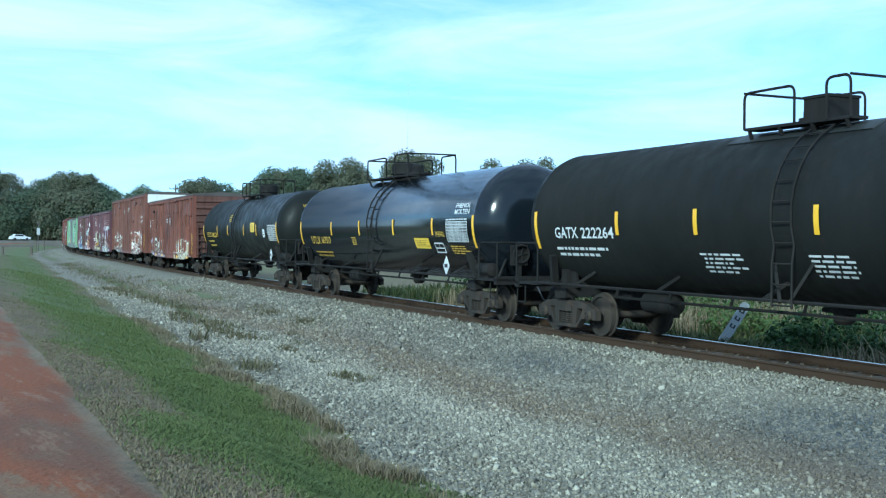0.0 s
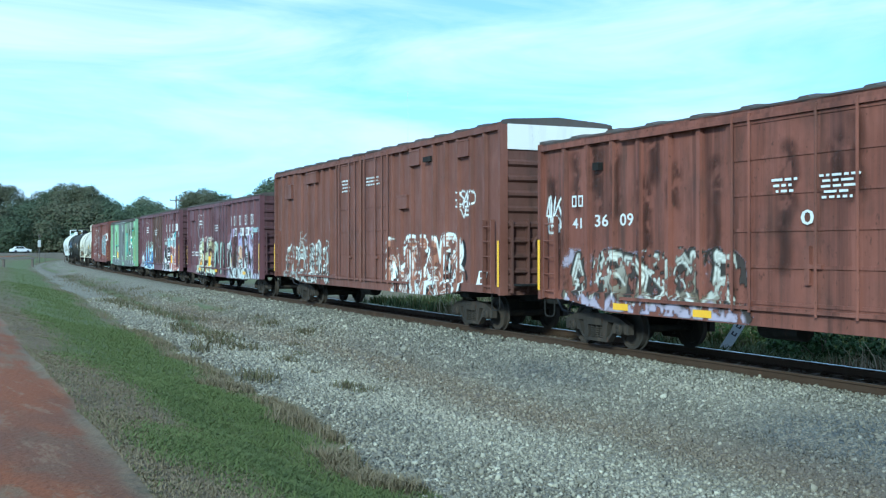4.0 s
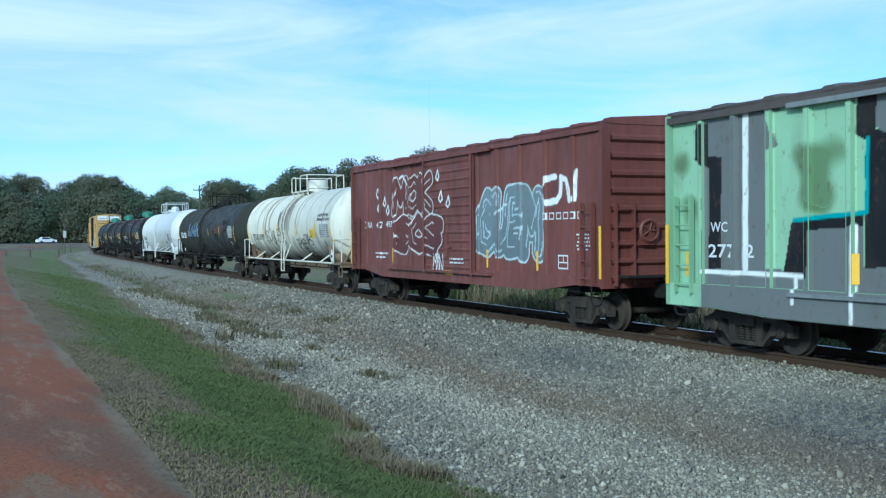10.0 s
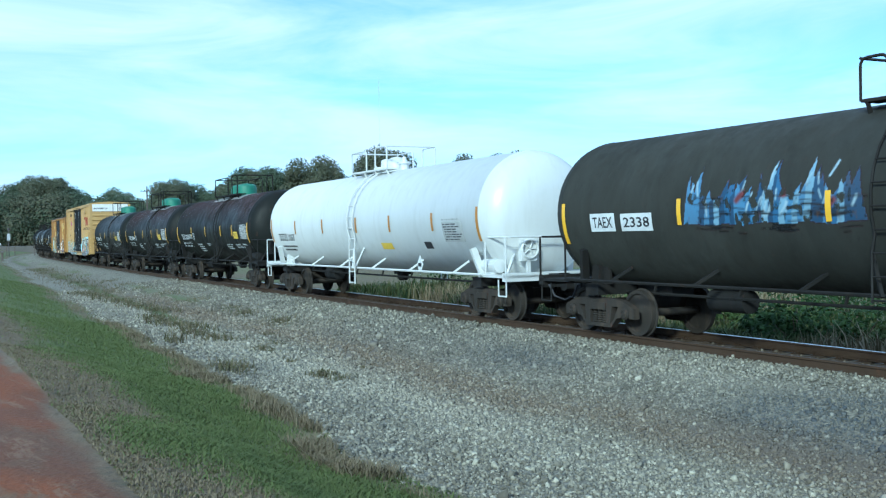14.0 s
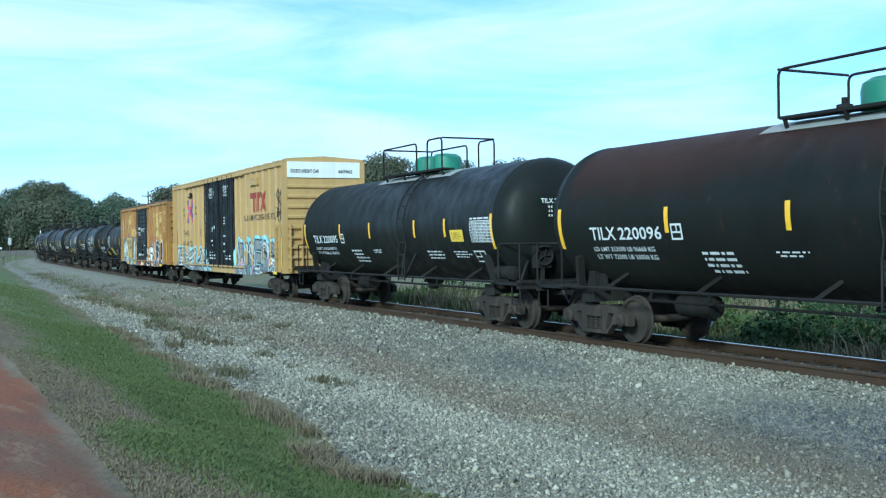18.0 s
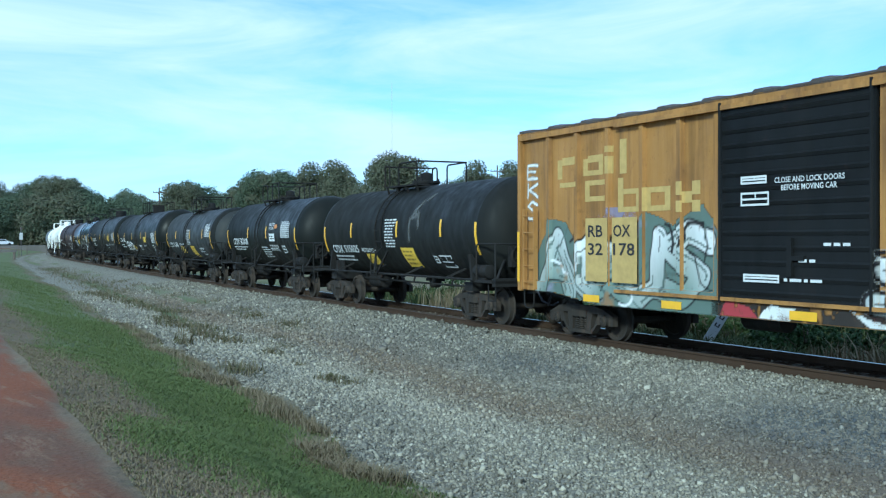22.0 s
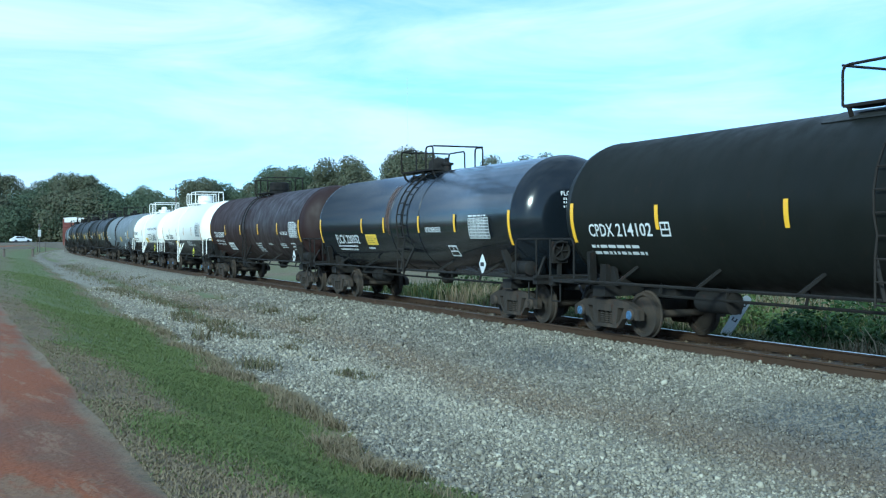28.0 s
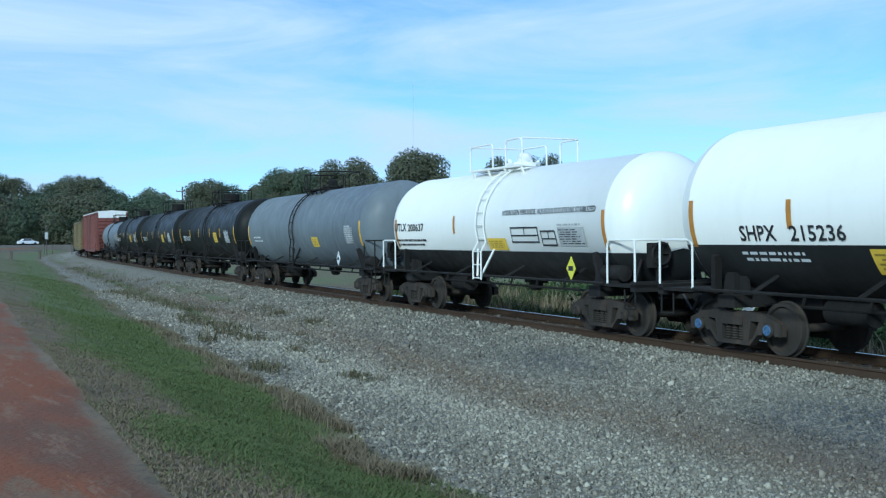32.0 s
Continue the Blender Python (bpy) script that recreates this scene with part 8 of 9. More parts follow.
def stone_material():
    m, nt, b = shader("crushed_stone", 0.85)
    g = nt.nodes.new("ShaderNodeNewGeometry")
    r = nt.nodes.new("ShaderNodeValToRGB")
    els = r.color_ramp.elements
    els[0].position, els[0].color = 0.0, (0.108, 0.099, 0.077, 1)
    els[1].position, els[1].color = 1.0, (0.540, 0.510, 0.403, 1)
    for p, c in ((0.3, (0.160, 0.149, 0.116, 1)), (0.7, (0.280, 0.263, 0.206, 1)), (0.93, (0.380, 0.360, 0.283, 1))):
        e = els.new(p)
        e.color = c
    nt.links.new(g.outputs["Random Per Island"], r.inputs["Fac"])
    a = nt.nodes.new("ShaderNodeAttribute")
    a.attribute_name = "stain"
    sep = nt.nodes.new("ShaderNodeSeparateColor")
    nt.links.new(a.outputs["Color"], sep.inputs["Color"])
    c = blend(nt, sep.outputs["Blue"], r.outputs["Color"], (0.540, 0.510, 0.403), 0.45)
    c = blend(nt, sep.outputs["Red"], c, (0.150, 0.101, 0.059), 0.78)
    c = blend(nt, sep.outputs["Green"], c, (0.052, 0.066, 0.084), 0.85)
    c = blend(nt, tex(nt, 30.0, detail=3, lo=0.4, hi=0.7), c, (0.100, 0.090, 0.069), 0.35)
    nt.links.new(c, b.inputs["Base Color"])
    return m


def build_stones():
    rng = np.random.default_rng(4)
    pts = []
    for s0, s1, u0, u1, dens, size in ((5, 14, 0.84, 9.3, 520, 0.038), (14, 22, 0.84, 9.0, 360, 0.044), (22, 38, 0.84, 8.7, 150, 0.058), (38, 60, 0.84, 7.8, 80, 0.055), (6, 40, -3.0, -1.3, 70, 0.06), (6, 30, -0.70, 0.70, 60, 0.05), (34, 70, -8.0, -3.0, 12, 0.10)):
        n = int((s1 - s0) * (u1 - u0) * dens)
        p = np.stack([rng.uniform(s0, s1, n), rng.uniform(u0, u1, n)], -1)
        g = zone(p[:, 0], p[:, 1])[0]
        keep = g > rng.uniform(0.1, 0.9, n)
        pts.append(np.concatenate([p[keep], np.full((keep.sum(), 1), size)], 1))
    p = np.concatenate(pts)
    n = len(p)
    base = place_many(p[:, :2])
    cube = np.array([(x, y, z) for x in (-1, 1) for y in (-1, 1) for z in (-1, 1)], float)
    v = cube[None] * (0.35 + 0.65 * rng.random((n, 8, 3)))
    size = p[:, 2] * rng.lognormal(-0.15, 0.33, n)
    v *= (size[:, None] * rng.uniform(0.28, 0.72, (n, 3)))[:, None, :]
    ax = rng.normal(size=(n, 3))
    ax /= np.linalg.norm(ax, axis=1)[:, None]
    an = rng.uniform(0, 6.28, n)
    co, si = np.cos(an)[:, None, None], np.sin(an)[:, None, None]
    a = ax[:, None, :]
    v = v * co + np.cross(np.broadcast_to(a, v.shape), v) * si + a * (v * a).sum(-1, keepdims=True) * (1 - co)
    v += base[:, None, :]
    v[:, :, 2] += (size * 0.18)[:, None]
    quads = np.array([(0, 1, 3, 2), (4, 6, 7, 5), (0, 4, 5, 1), (2, 3, 7, 6), (0, 2, 6, 4), (1, 5, 7, 3)])
    fs = (np.arange(n)[:, None, None] * 8 + quads[None]).reshape(-1, 4)
    ob = stuff("gravel", "grey crushed-stone ballast with brown stains", "gravel", v.reshape(-1, 3), fs, stone_material())
    st = np.ones((n, 4), np.float32)
    st[:, 0], st[:, 1], st[:, 2] = stain(p[:, 0], p[:, 1])
    st[:, :3] *= rng.uniform(0.5, 1.0, (n, 1))
    ob.data.attributes.new("stain", "FLOAT_COLOR", "POINT").data.foreach_set("color", np.repeat(st, 8, 0).ravel())


def leaf_material(name, rgbs, rough=0.7, thin=0.0):
    """Blades or leaves that vary one by one."""
    m, nt, b = shader(name, rough)
    g = nt.nodes.new("ShaderNodeNewGeometry")
    r = nt.nodes.new("ShaderNodeValToRGB")
    els = r.color_ramp.elements
    els[0].color, els[1].color = (*rgbs[0], 1), (*rgbs[-1], 1)
    for i, c in enumerate(rgbs[1:-1]):
        e = els.new((i + 1) / (len(rgbs) - 1))
        e.color = (*c, 1)
    nt.links.new(g.outputs["Random Per Island"], r.inputs["Fac"])
    nt.links.new(r.outputs["Color"], b.inputs["Base Color"])
    b.inputs["Specular IOR Level"].default_value = 0.2
    if thin:
        # light shines through thin leaves
        t = nt.nodes.new("ShaderNodeBsdfTranslucent")
        mx = nt.nodes.new("ShaderNodeMixShader")
        mx.inputs["Fac"].default_value = thin
        nt.links.new(r.outputs["Color"], t.inputs["Color"])
        nt.links.new(b.outputs["BSDF"], mx.inputs[1])
        nt.links.new(t.outputs["BSDF"], mx.inputs[2])
        nt.links.new(mx.outputs["Shader"], nt.nodes["Material Output"].inputs["Surface"])
    return m


def blades(base, hgt, rng, lean=0.5, width=0.012):
    """Bent grass blades at the given places: vertices and triangles."""
    n = len(base)
    ang = rng.uniform(0, 6.28, n)
    d = np.stack([np.cos(ang), np.sin(ang), np.zeros(n)], -1)
    side = np.stack([-np.sin(ang), np.cos(ang), np.zeros(n)], -1) * (width * rng.uniform(0.6, 1.4, n))[:, None]
    l = rng.uniform(0.1, lean, n)[:, None] * hgt[:, None]
    up = np.array([0, 0, 1.0])
    mid = base + up * hgt[:, None] * 0.6 + d * l * 0.35
    tip = base + up * hgt[:, None] * rng.uniform(0.8, 1.0, n)[:, None] + d * l
    v = np.stack([base - side, base + side, mid + side * 0.7, mid - side * 0.7, tip], 1).reshape(-1, 3)
    i = np.arange(n)[:, None] * 5
    f = np.concatenate([i + np.array([[0, 1, 2]]), i + np.array([[0, 2, 3]]), i + np.array([[3, 2, 4]])], 0)
    return v, f


def build_grass():
    rng = np.random.default_rng(8)
    green = leaf_material("green_grass", [(0.127, 0.160, 0.056), (0.136, 0.172, 0.059), (0.145, 0.179, 0.063), (0.160, 0.176, 0.072)], 0.8, 0.3)
    dry = leaf_material("dry_grass", [(0.149, 0.124, 0.076), (0.207, 0.168, 0.108), (0.127, 0.110, 0.060), (0.230, 0.191, 0.127)])
    P, D = [], []
    for s0, s1, dens in ((5, 12, 3000), (12, 20, 1700), (20, 34, 700), (34, 70, 150), (70, 130, 30)):
        n = int((s1 - s0) * 4.4 * dens)
        p = np.stack([rng.uniform(s0, s1, n), rng.uniform(0, 1, n)], -1)
        e = edge_u(p[:, 0])
        p[:, 1] = e - 0.2 + p[:, 1] * (12.45 - e)
        z = np.stack(zone(p[:, 0], p[:, 1]), -1)
        r = rng.random(n)
        dryp = z[:, 2]
        ok = (z[:, 0] < 0.75) & (z[:, 1] < 0.4)
        P.append(p[ok & (r > dryp * 0.97)])
        fringe = np.abs(p[:, 1] - e - 0.15) < 0.7
        tuft = wave(p[:, 0] * 1.3, p[:, 1] * 1.3, 31) + 0.5 * rng.random(n) > 0.15
        D.append(p[ok & (r <= dryp * 0.97) & ((rng.random(n) < 0.8) & ~fringe | fringe & tuft)])
    p, q = np.concatenate(P), np.concatenate(D)
    v, f = blades(place_many(p[:, :2]), rng.uniform(0.015, 0.045, len(p)) * (1 + 0.7 * np.clip(1 - np.abs(p[:, 1] - 9.4), 0, 1)) * (1 + np.clip((p[:, 0] - 20) / 25, 0, 1.5)), rng, 2.6, 0.006)
    stuff("grass", "green grass on the bank beside the path", "grass", v, f, green)
    hq = np.where(np.abs(q[:, 1] - edge_u(q[:, 0])) < 0.75, rng.uniform(0.04, 0.17, len(q)) * (1 + 0.4 * wave(q[:, 0] * 0.8, q[:, 1], 33)), rng.uniform(0.008, 0.03, len(q)))
    v, f = blades(place_many(q), hq, rng, 1.7, 0.005)
    stuff("dry_grass", "dry brown grass along the gravel edge", "grass", v, f, dry)
    # far side of the track
    n = 42000
    p = np.stack([rng.uniform(6, 60, n), -3.4 - rng.exponential(7.0, n)], -1)
    keep = (p[:, 1] > -45) & ~((p[:, 0] > 33) & (p[:, 1] > -8.8))
    p = p[keep]
    tan = (p[:, 0] < 17) & (p[:, 1] > -9)
    nz = 0.7 * wave(p[:, 0] * 0.28, p[:, 1] * 0.28, 4)
    h = rng.uniform(0.2, 0.75, len(p)) * (1 + 0.6 * nz)
    weeds = leaf_material("weeds", [(0.024, 0.040, 0.014), (0.038, 0.058, 0.018), (0.062, 0.072, 0.024), (0.088, 0.084, 0.036)])
    sel = tan | (nz > 0.32)
    v, f = blades(place_many(p[~sel]), h[~sel], rng, 1.0, 0.03)
    stuff("weeds", "yellow-green weeds beyond the track", "weeds", v, f, weeds)
    v, f = blades(place_many(p[sel]), h[sel] * 1.2, rng, 0.8, 0.02)
    stuff("reeds", "tan dry reeds beyond the track", "reeds", v, f, dry)
    # clumps in the gravel
    olive = leaf_material("gravel_weed", [(0.095, 0.100, 0.048), (0.15, 0.130, 0.075), (0.20, 0.165, 0.105), (0.085, 0.098, 0.045)], 0.8, 0.3)
    spots = [(19.0, 6.4, 0.55, 0.22, 260), (24.2, 6.1, 0.5, 0.2, 160), (34.8, 3.5, 0.7, 0.25, 130), (31.0, 3.5, 0.5, 0.2, 90), (22.1, 6.1, 0.3, 0.12, 60), (27.7, 7.4, 0.5, 0.55, 60), (21.2, 7.7, 0.7, 0.35, 220), (20.2, 5.2, 0.25, 0.1, 40), (28.5, 4.6, 0.5, 0.15, 70), (25.5, 5.4, 0.6, 0.16, 110)]
    for i in range(6):
        spots.append((28.0 + i * 1.7, 6.2 + 0.2 * math.sin(i * 2), 0.9, 0.3, 220))
    for i in range(6):
        spots.append((40.0 + i * 3.2, 5.4 + 0.15 * i, 1.4, 0.35, 200))
    for i in range(9):
        spots.append((58.0 + i * 6, 4.9 - 0.06 * i, 2.6, 0.3, 220))
    for i in range(7):
        spots.append((31.0 + i * 6, 3.5 - 0.06 * i, 1.2, 0.22, 90))
    V, F, o = [], [], 0
    for s, u, r, h, n in spots:
        q = np.stack([s + rng.normal(0, r * 0.6, n), u + rng.normal(0, r * 0.28, n)], -1)
        v, f = blades(place_many(q), rng.uniform(0.2, 0.8, n) * h, rng, 1.5, 0.010 + 0.004 * (s > 27))
        V.append(v)
        F.append(f + o)
        o += len(v)
    stuff("gravel_weeds", "olive weeds growing in clumps in the gravel", "weeds", np.concatenate(V), np.concatenate(F), olive)


def build_track():
    track = new("track")
    tagged(track, "railway track of rusty rails on wooden ties", "railway track", kind="structure")
    rail = [(-0.07, -0.17), (0.07, -0.17), (0.07, -0.155), (0.012, -0.13), (0.012, -0.045), (0.036, -0.035), (0.036, -0.004), (0.028, 0.0), (-0.028, 0.0), (-0.036, -0.004), (-0.036, -0.035), (-0.012, -0.045), (-0.012, -0.13), (-0.07, -0.155)]
    m = paint("rusty_rail_steel", (0.052, 0.033, 0.020), 0.85, 0.5, 0.5, (0.046, 0.033, 0.023), 0.2, spec=0.2)
    top = plain("polished_rail_head", (0.55, 0.55, 0.54), 0.28, 0.95)
    worn = plain("brown_rail_head", (0.075, 0.055, 0.042), 0.7, 0.2)
    for side in (0.753, -0.753):
        vs, fs = [], []
        ss = np.arange(-60, 420, 2.0)
        n = len(rail)
        for s in ss:
            for x, z in rail:
                vs.append(at(s, side - x, z))
        for i in range(len(ss) - 1):
            for k in range(n):
                fs.append((i * n + k, i * n + (k + 1) % n, (i + 1) * n + (k + 1) % n, (i + 1) * n + k))
        me = bpy.data.meshes.new("rail")
        me.from_pydata(vs, [], fs)
        me.materials.append(m)
        me.materials.append(top if side < 0 else worn)
        me.polygons.foreach_set("material_index", [1 if k in (6, 7, 8) else 0 for i in range(len(ss) - 1) for k in range(n)])
        part("rail", me, None, track, "rusty steel rail with a polished head")
    wood, nt, b = shader("weathered_tie", 0.9)
    oi = nt.nodes.new("ShaderNodeObjectInfo")
    c = blend(nt, oi.outputs["Random"], (0.090, 0.066, 0.046), (0.150, 0.112, 0.080))
    c = blend(nt, tex(nt, 6.0, (1, 0.25, 1), 6, lo=0.4, hi=0.7), c, (0.05, 0.036, 0.026), 0.7)
    nt.links.new(c, b.inputs["Base Color"])
    bump(nt, b, tex(nt, 20.0, (1, 0.1, 1), 4), 0.5, 0.01)
    tie, plate = MB(), MB()
    tie.box(-0.115, 0.115, -1.30, 1.30, -0.34, -0.176)
    tie = tie.mesh("tie", wood)
    for y in (-0.753, 0.753):
        plate.box(-0.09, 0.09, y - 0.18, y + 0.18, -0.176, -0.168)
        for dx, dy in ((-0.06, 0.10), (0.06, 0.10), (-0.06, -0.10), (0.06, -0.10)):
            plate.box(dx - 0.012, dx + 0.012, y + dy - 0.012, y + dy + 0.012, -0.168, -0.130)
    plate = plate.mesh("tie_plate", m)
    for i in range(230):
        s = 3.0 + i * 0.50
        x, y, _ = at(s)
        t = part("tie", tie, None, track, "", pose(x, y, random.uniform(-0.012, 0.006), 0, 0, heading(s) + random.uniform(-1.2, 1.2)))
        if s < 45:
            part("tie_plate", plate, None, t)


# ---- trees, bushes ----
def crown_mesh(name, lobes, n, size, mat, rng, spread=1.0):
    """Leaf clumps spread through a few lobes: (x, y, z, rx, rz)."""
    L = np.array(lobes)
    vol = L[:, 3] ** 2 * L[:, 4]
    L = L[rng.choice(len(L), n, p=vol / vol.sum())]

    def unit(v):
        return v / np.linalg.norm(v, axis=1)[:, None]
    out = unit(rng.normal(size=(n, 3)))
    d = out * (0.60 + 0.68 * rng.random((n, 1)) ** 0.8) * spread
    c = L[:, :3] + d * L[:, [3, 3, 4]]
    # leaves lie roughly along the crown's surface
    face = unit(out + np.array([0, 0, 0.35]) + 0.5 * rng.normal(size=(n, 3)))
    a = unit(np.cross(face, rng.normal(size=(n, 3))))
    b = np.cross(face, a)
    s = size * rng.uniform(0.5, 1.3, (n, 1))
    m = c + (a + b) * s * 0.1 + np.cross(a, b) * s * 0.25
    vs = np.stack([c - a * s, c - b * s * 0.7, c + a * s, c + b * s * 0.7, m], 1).reshape(-1, 3)
    fs = (np.arange(n)[:, None, None] * 5 + np.array([(0, 1, 4), (1, 2, 4), (2, 3, 4), (3, 0, 4)])[None]).reshape(-1, 3)
    me = bpy.data.meshes.new(name)
    me.from_pydata(vs.tolist(), [], fs.tolist())
    me.materials.append(mat)
    return me


def tree_proto(kind, seed, mats, bark):
    """A tree of about 12 m: trunk with limbs, and a crown of leaf clumps."""
    rng = np.random.default_rng(seed)
    ob = new("tree")
    b = MB()
    h = {"round": 8.5, "tall": 9.5, "thin": 9.0, "low": 4.0}[kind]
    b.tube([(0, 0, -0.3), (0.05, 0.05, h * 0.35), (0.15, -0.1, h * 0.7), (0.1, 0.1, h)], [0.30, 0.24, 0.15, 0.05], 8)
    lobes = []
    nl = {"round": 26, "tall": 24, "thin": 15, "low": 16}[kind]
    for i in range(nl):
        t = i * 2.4 + rng.uniform(-0.5, 0.5)
        low = {"round": 0.30, "tall": 0.25, "thin": 0.55, "low": 0.30}[kind]
        q = rng.uniform(0, 1)
        zz = h * (low + (1.12 - low) * q)
        wide = math.sqrt(max(0.05, 1 - (1.9 * q - 0.75) ** 2 * 0.75))
        rad = {"round": 3.3, "tall": 2.3, "thin": 2.1, "low": 3.0}[kind] * wide * rng.uniform(0.55, 1.12)
        e = (math.cos(t) * rad, math.sin(t) * rad, zz)
        if i % 3 == 0:
            b.tube([(0.1, 0, zz * 0.62), (e[0] * 0.55, e[1] * 0.55, zz * 0.85), e], [0.10, 0.07, 0.03], 5)
        q = {"round": 1.25, "tall": 1.05, "thin": 0.85, "low": 1.2}[kind] * rng.uniform(0.6, 1.3)
        lobes.append((*e, q, q * rng.uniform(0.65, 0.95)))
    lobes.append((0.2, -0.3, h * 1.10, 1.2, 1.3))
    lobes.append((-0.1, 0.2, h * 0.75, 1.8, 1.9))
    if kind == "low":
        lobes += [(rng.uniform(-3, 3), rng.uniform(-2, 2), 1.2, 2.0, 1.3) for _ in range(4)]
    part("trunk", b, bark, ob)
    part("crown", crown_mesh("crown", lobes, {"round": 17000, "tall": 15000, "thin": 8000, "low": 12000}[kind], 0.135, mats, rng), None, ob)
    return tagged(ob, {"round": "broad leafy tree at the wood's edge", "tall": "tall dark green tree of the wood", "thin": "thin-crowned tree standing above the others", "low": "low bushy tree at the wood's foot"}[kind], "tree", "trees of the wood")


def spot(az, dist):
    return math.sin(radians(az)) * dist, math.cos(radians(az)) * dist


def build_trees():
    # distance haze is put into these leaf colours, which are paler and greyer
    dark = leaf_material("hazed_dark_foliage", [(0.093, 0.123, 0.082), (0.107, 0.139, 0.089), (0.121, 0.150, 0.093), (0.098, 0.128, 0.084)], 0.8, 0.35)
    mixed = leaf_material("hazed_autumn_foliage", [(0.121, 0.139, 0.091), (0.137, 0.150, 0.096), (0.150, 0.144, 0.098), (0.125, 0.141, 0.093)], 0.8, 0.35)
    light = leaf_material("hazed_light_foliage", [(0.128, 0.153, 0.105), (0.148, 0.173, 0.114), (0.160, 0.166, 0.114), (0.132, 0.150, 0.105)], 0.8, 0.35)
    bark = plain("bark", (0.10, 0.085, 0.07), 0.9, 0, 0.3, 4)
    protos = {}
    for key, kind, seed, mat in (("r", "round", 1, dark), ("R", "round", 2, mixed), ("t", "tall", 3, dark), ("T", "tall", 4, mixed), ("n", "thin", 5, mixed), ("l", "low", 6, dark), ("L", "low", 7, mixed), ("p", "round", 8, light)):
        protos[key] = [tree_proto(kind, seed, mat, bark), {"round": 10.3, "tall": 11.4, "thin": 10.6, "low": 5.3}[kind], False]

    def put(key, az, el, dist):
        ob, base, used = protos[key]
        x, y = spot(az, dist)
        z = 0.5
        k = (EYE[2] + dist * math.tan(radians(el)) - z) / base
        m = Matrix.Translation((x, y, z - 0.2)) @ pose(0, 0, 0, 0, 0, random.uniform(0, 360)) @ Matrix.Diagonal((k * random.uniform(0.9, 1.15), k * random.uniform(0.9, 1.15), k, 1))
        if used:
            copy_thing(ob, m @ Matrix.Diagonal((*(1 / q for q in ob.scale), 1)))
        else:
            ob.matrix_basis = m
            protos[key][2] = True

    # the wood on the left, its gap, and the belt behind the train
    for key, az, el, dist in (("R", -25.5, 3.3, 205), ("r", -24, 3.1, 200), ("R", -22.8, 3.2, 205), ("T", -21.6, 2.55, 215), ("n", -21.0, 2.7, 210), ("t", -20.2, 3.0, 208), ("n", -19.7, 3.1, 205), ("R", -19.1, 3.2, 200), ("r", -18.4, 3.15, 204), ("r", -17.8, 2.75, 200), ("R", -17.4, 2.3, 206),
                              ("p", -16.4, 2.1, 330), ("p", -15.7, 2.55, 320), ("p", -15.0, 2.3, 330), ("p", -14.5, 2.0, 340), ("r", -13.6, 2.55, 260), ("R", -12.9, 3.05, 250), ("r", -12.2, 2.95, 255), ("r", -11.5, 2.8, 260), ("p", -10.8, 2.4, 270), ("r", -10.2, 2.8, 250), ("R", -9.5, 3.3, 240), ("r", -8.9, 3.65, 235), ("R", -8.2, 3.6, 232), ("r", -7.5, 3.65, 230), ("T", -6.9, 3.4, 230), ("n", -6.3, 3.9, 215), ("T", -5.8, 3.3, 225), ("n", -4.9, 4.05, 205), ("n", -4.6, 3.8, 215), ("r", -4.2, 3.2, 225), ("n", -2.4, 4.1, 175), ("R", -1.8, 4.6, 170), ("n", -1.3, 4.2, 178), ("R", -0.6, 3.3, 200), ("r", 0.2, 3.0, 210), ("R", 1.2, 3.1, 205), ("r", 2.0, 3.3, 200), ("n", 2.6, 4.0, 185), ("R", 3.3, 3.4, 195), ("n", 4.6, 4.0, 180), ("n", 5.4, 4.1, 182), ("R", 6.2, 3.6, 190), ("r", 7.5, 3.2, 190), ("R", 9, 3.3, 180), ("r", 11, 3.4, 175), ("R", 13, 3.3, 170), ("r", 15, 3.4, 170), ("R", 18, 3.5, 165), ("r", 21, 3.6, 160), ("R", 24, 3.6, 160)):
        put(key, az, el, dist * (1.45 if az < -17 else 1.0))
    rnd = random.Random(5)
    for i in range(26):
        put("lL"[i % 2], -26 + i * 0.42 + rnd.uniform(-0.15, 0.15), rnd.uniform(1.4, 2.3), 285 + rnd.uniform(-5, 10))
    for i in range(34):
        put("lL"[i % 2], -14.5 + i * 1.15 + rnd.uniform(-0.3, 0.3), rnd.uniform(1.3, 2.0), 205 + rnd.uniform(-12, 12) - max(0, i - 12) * 1.5)


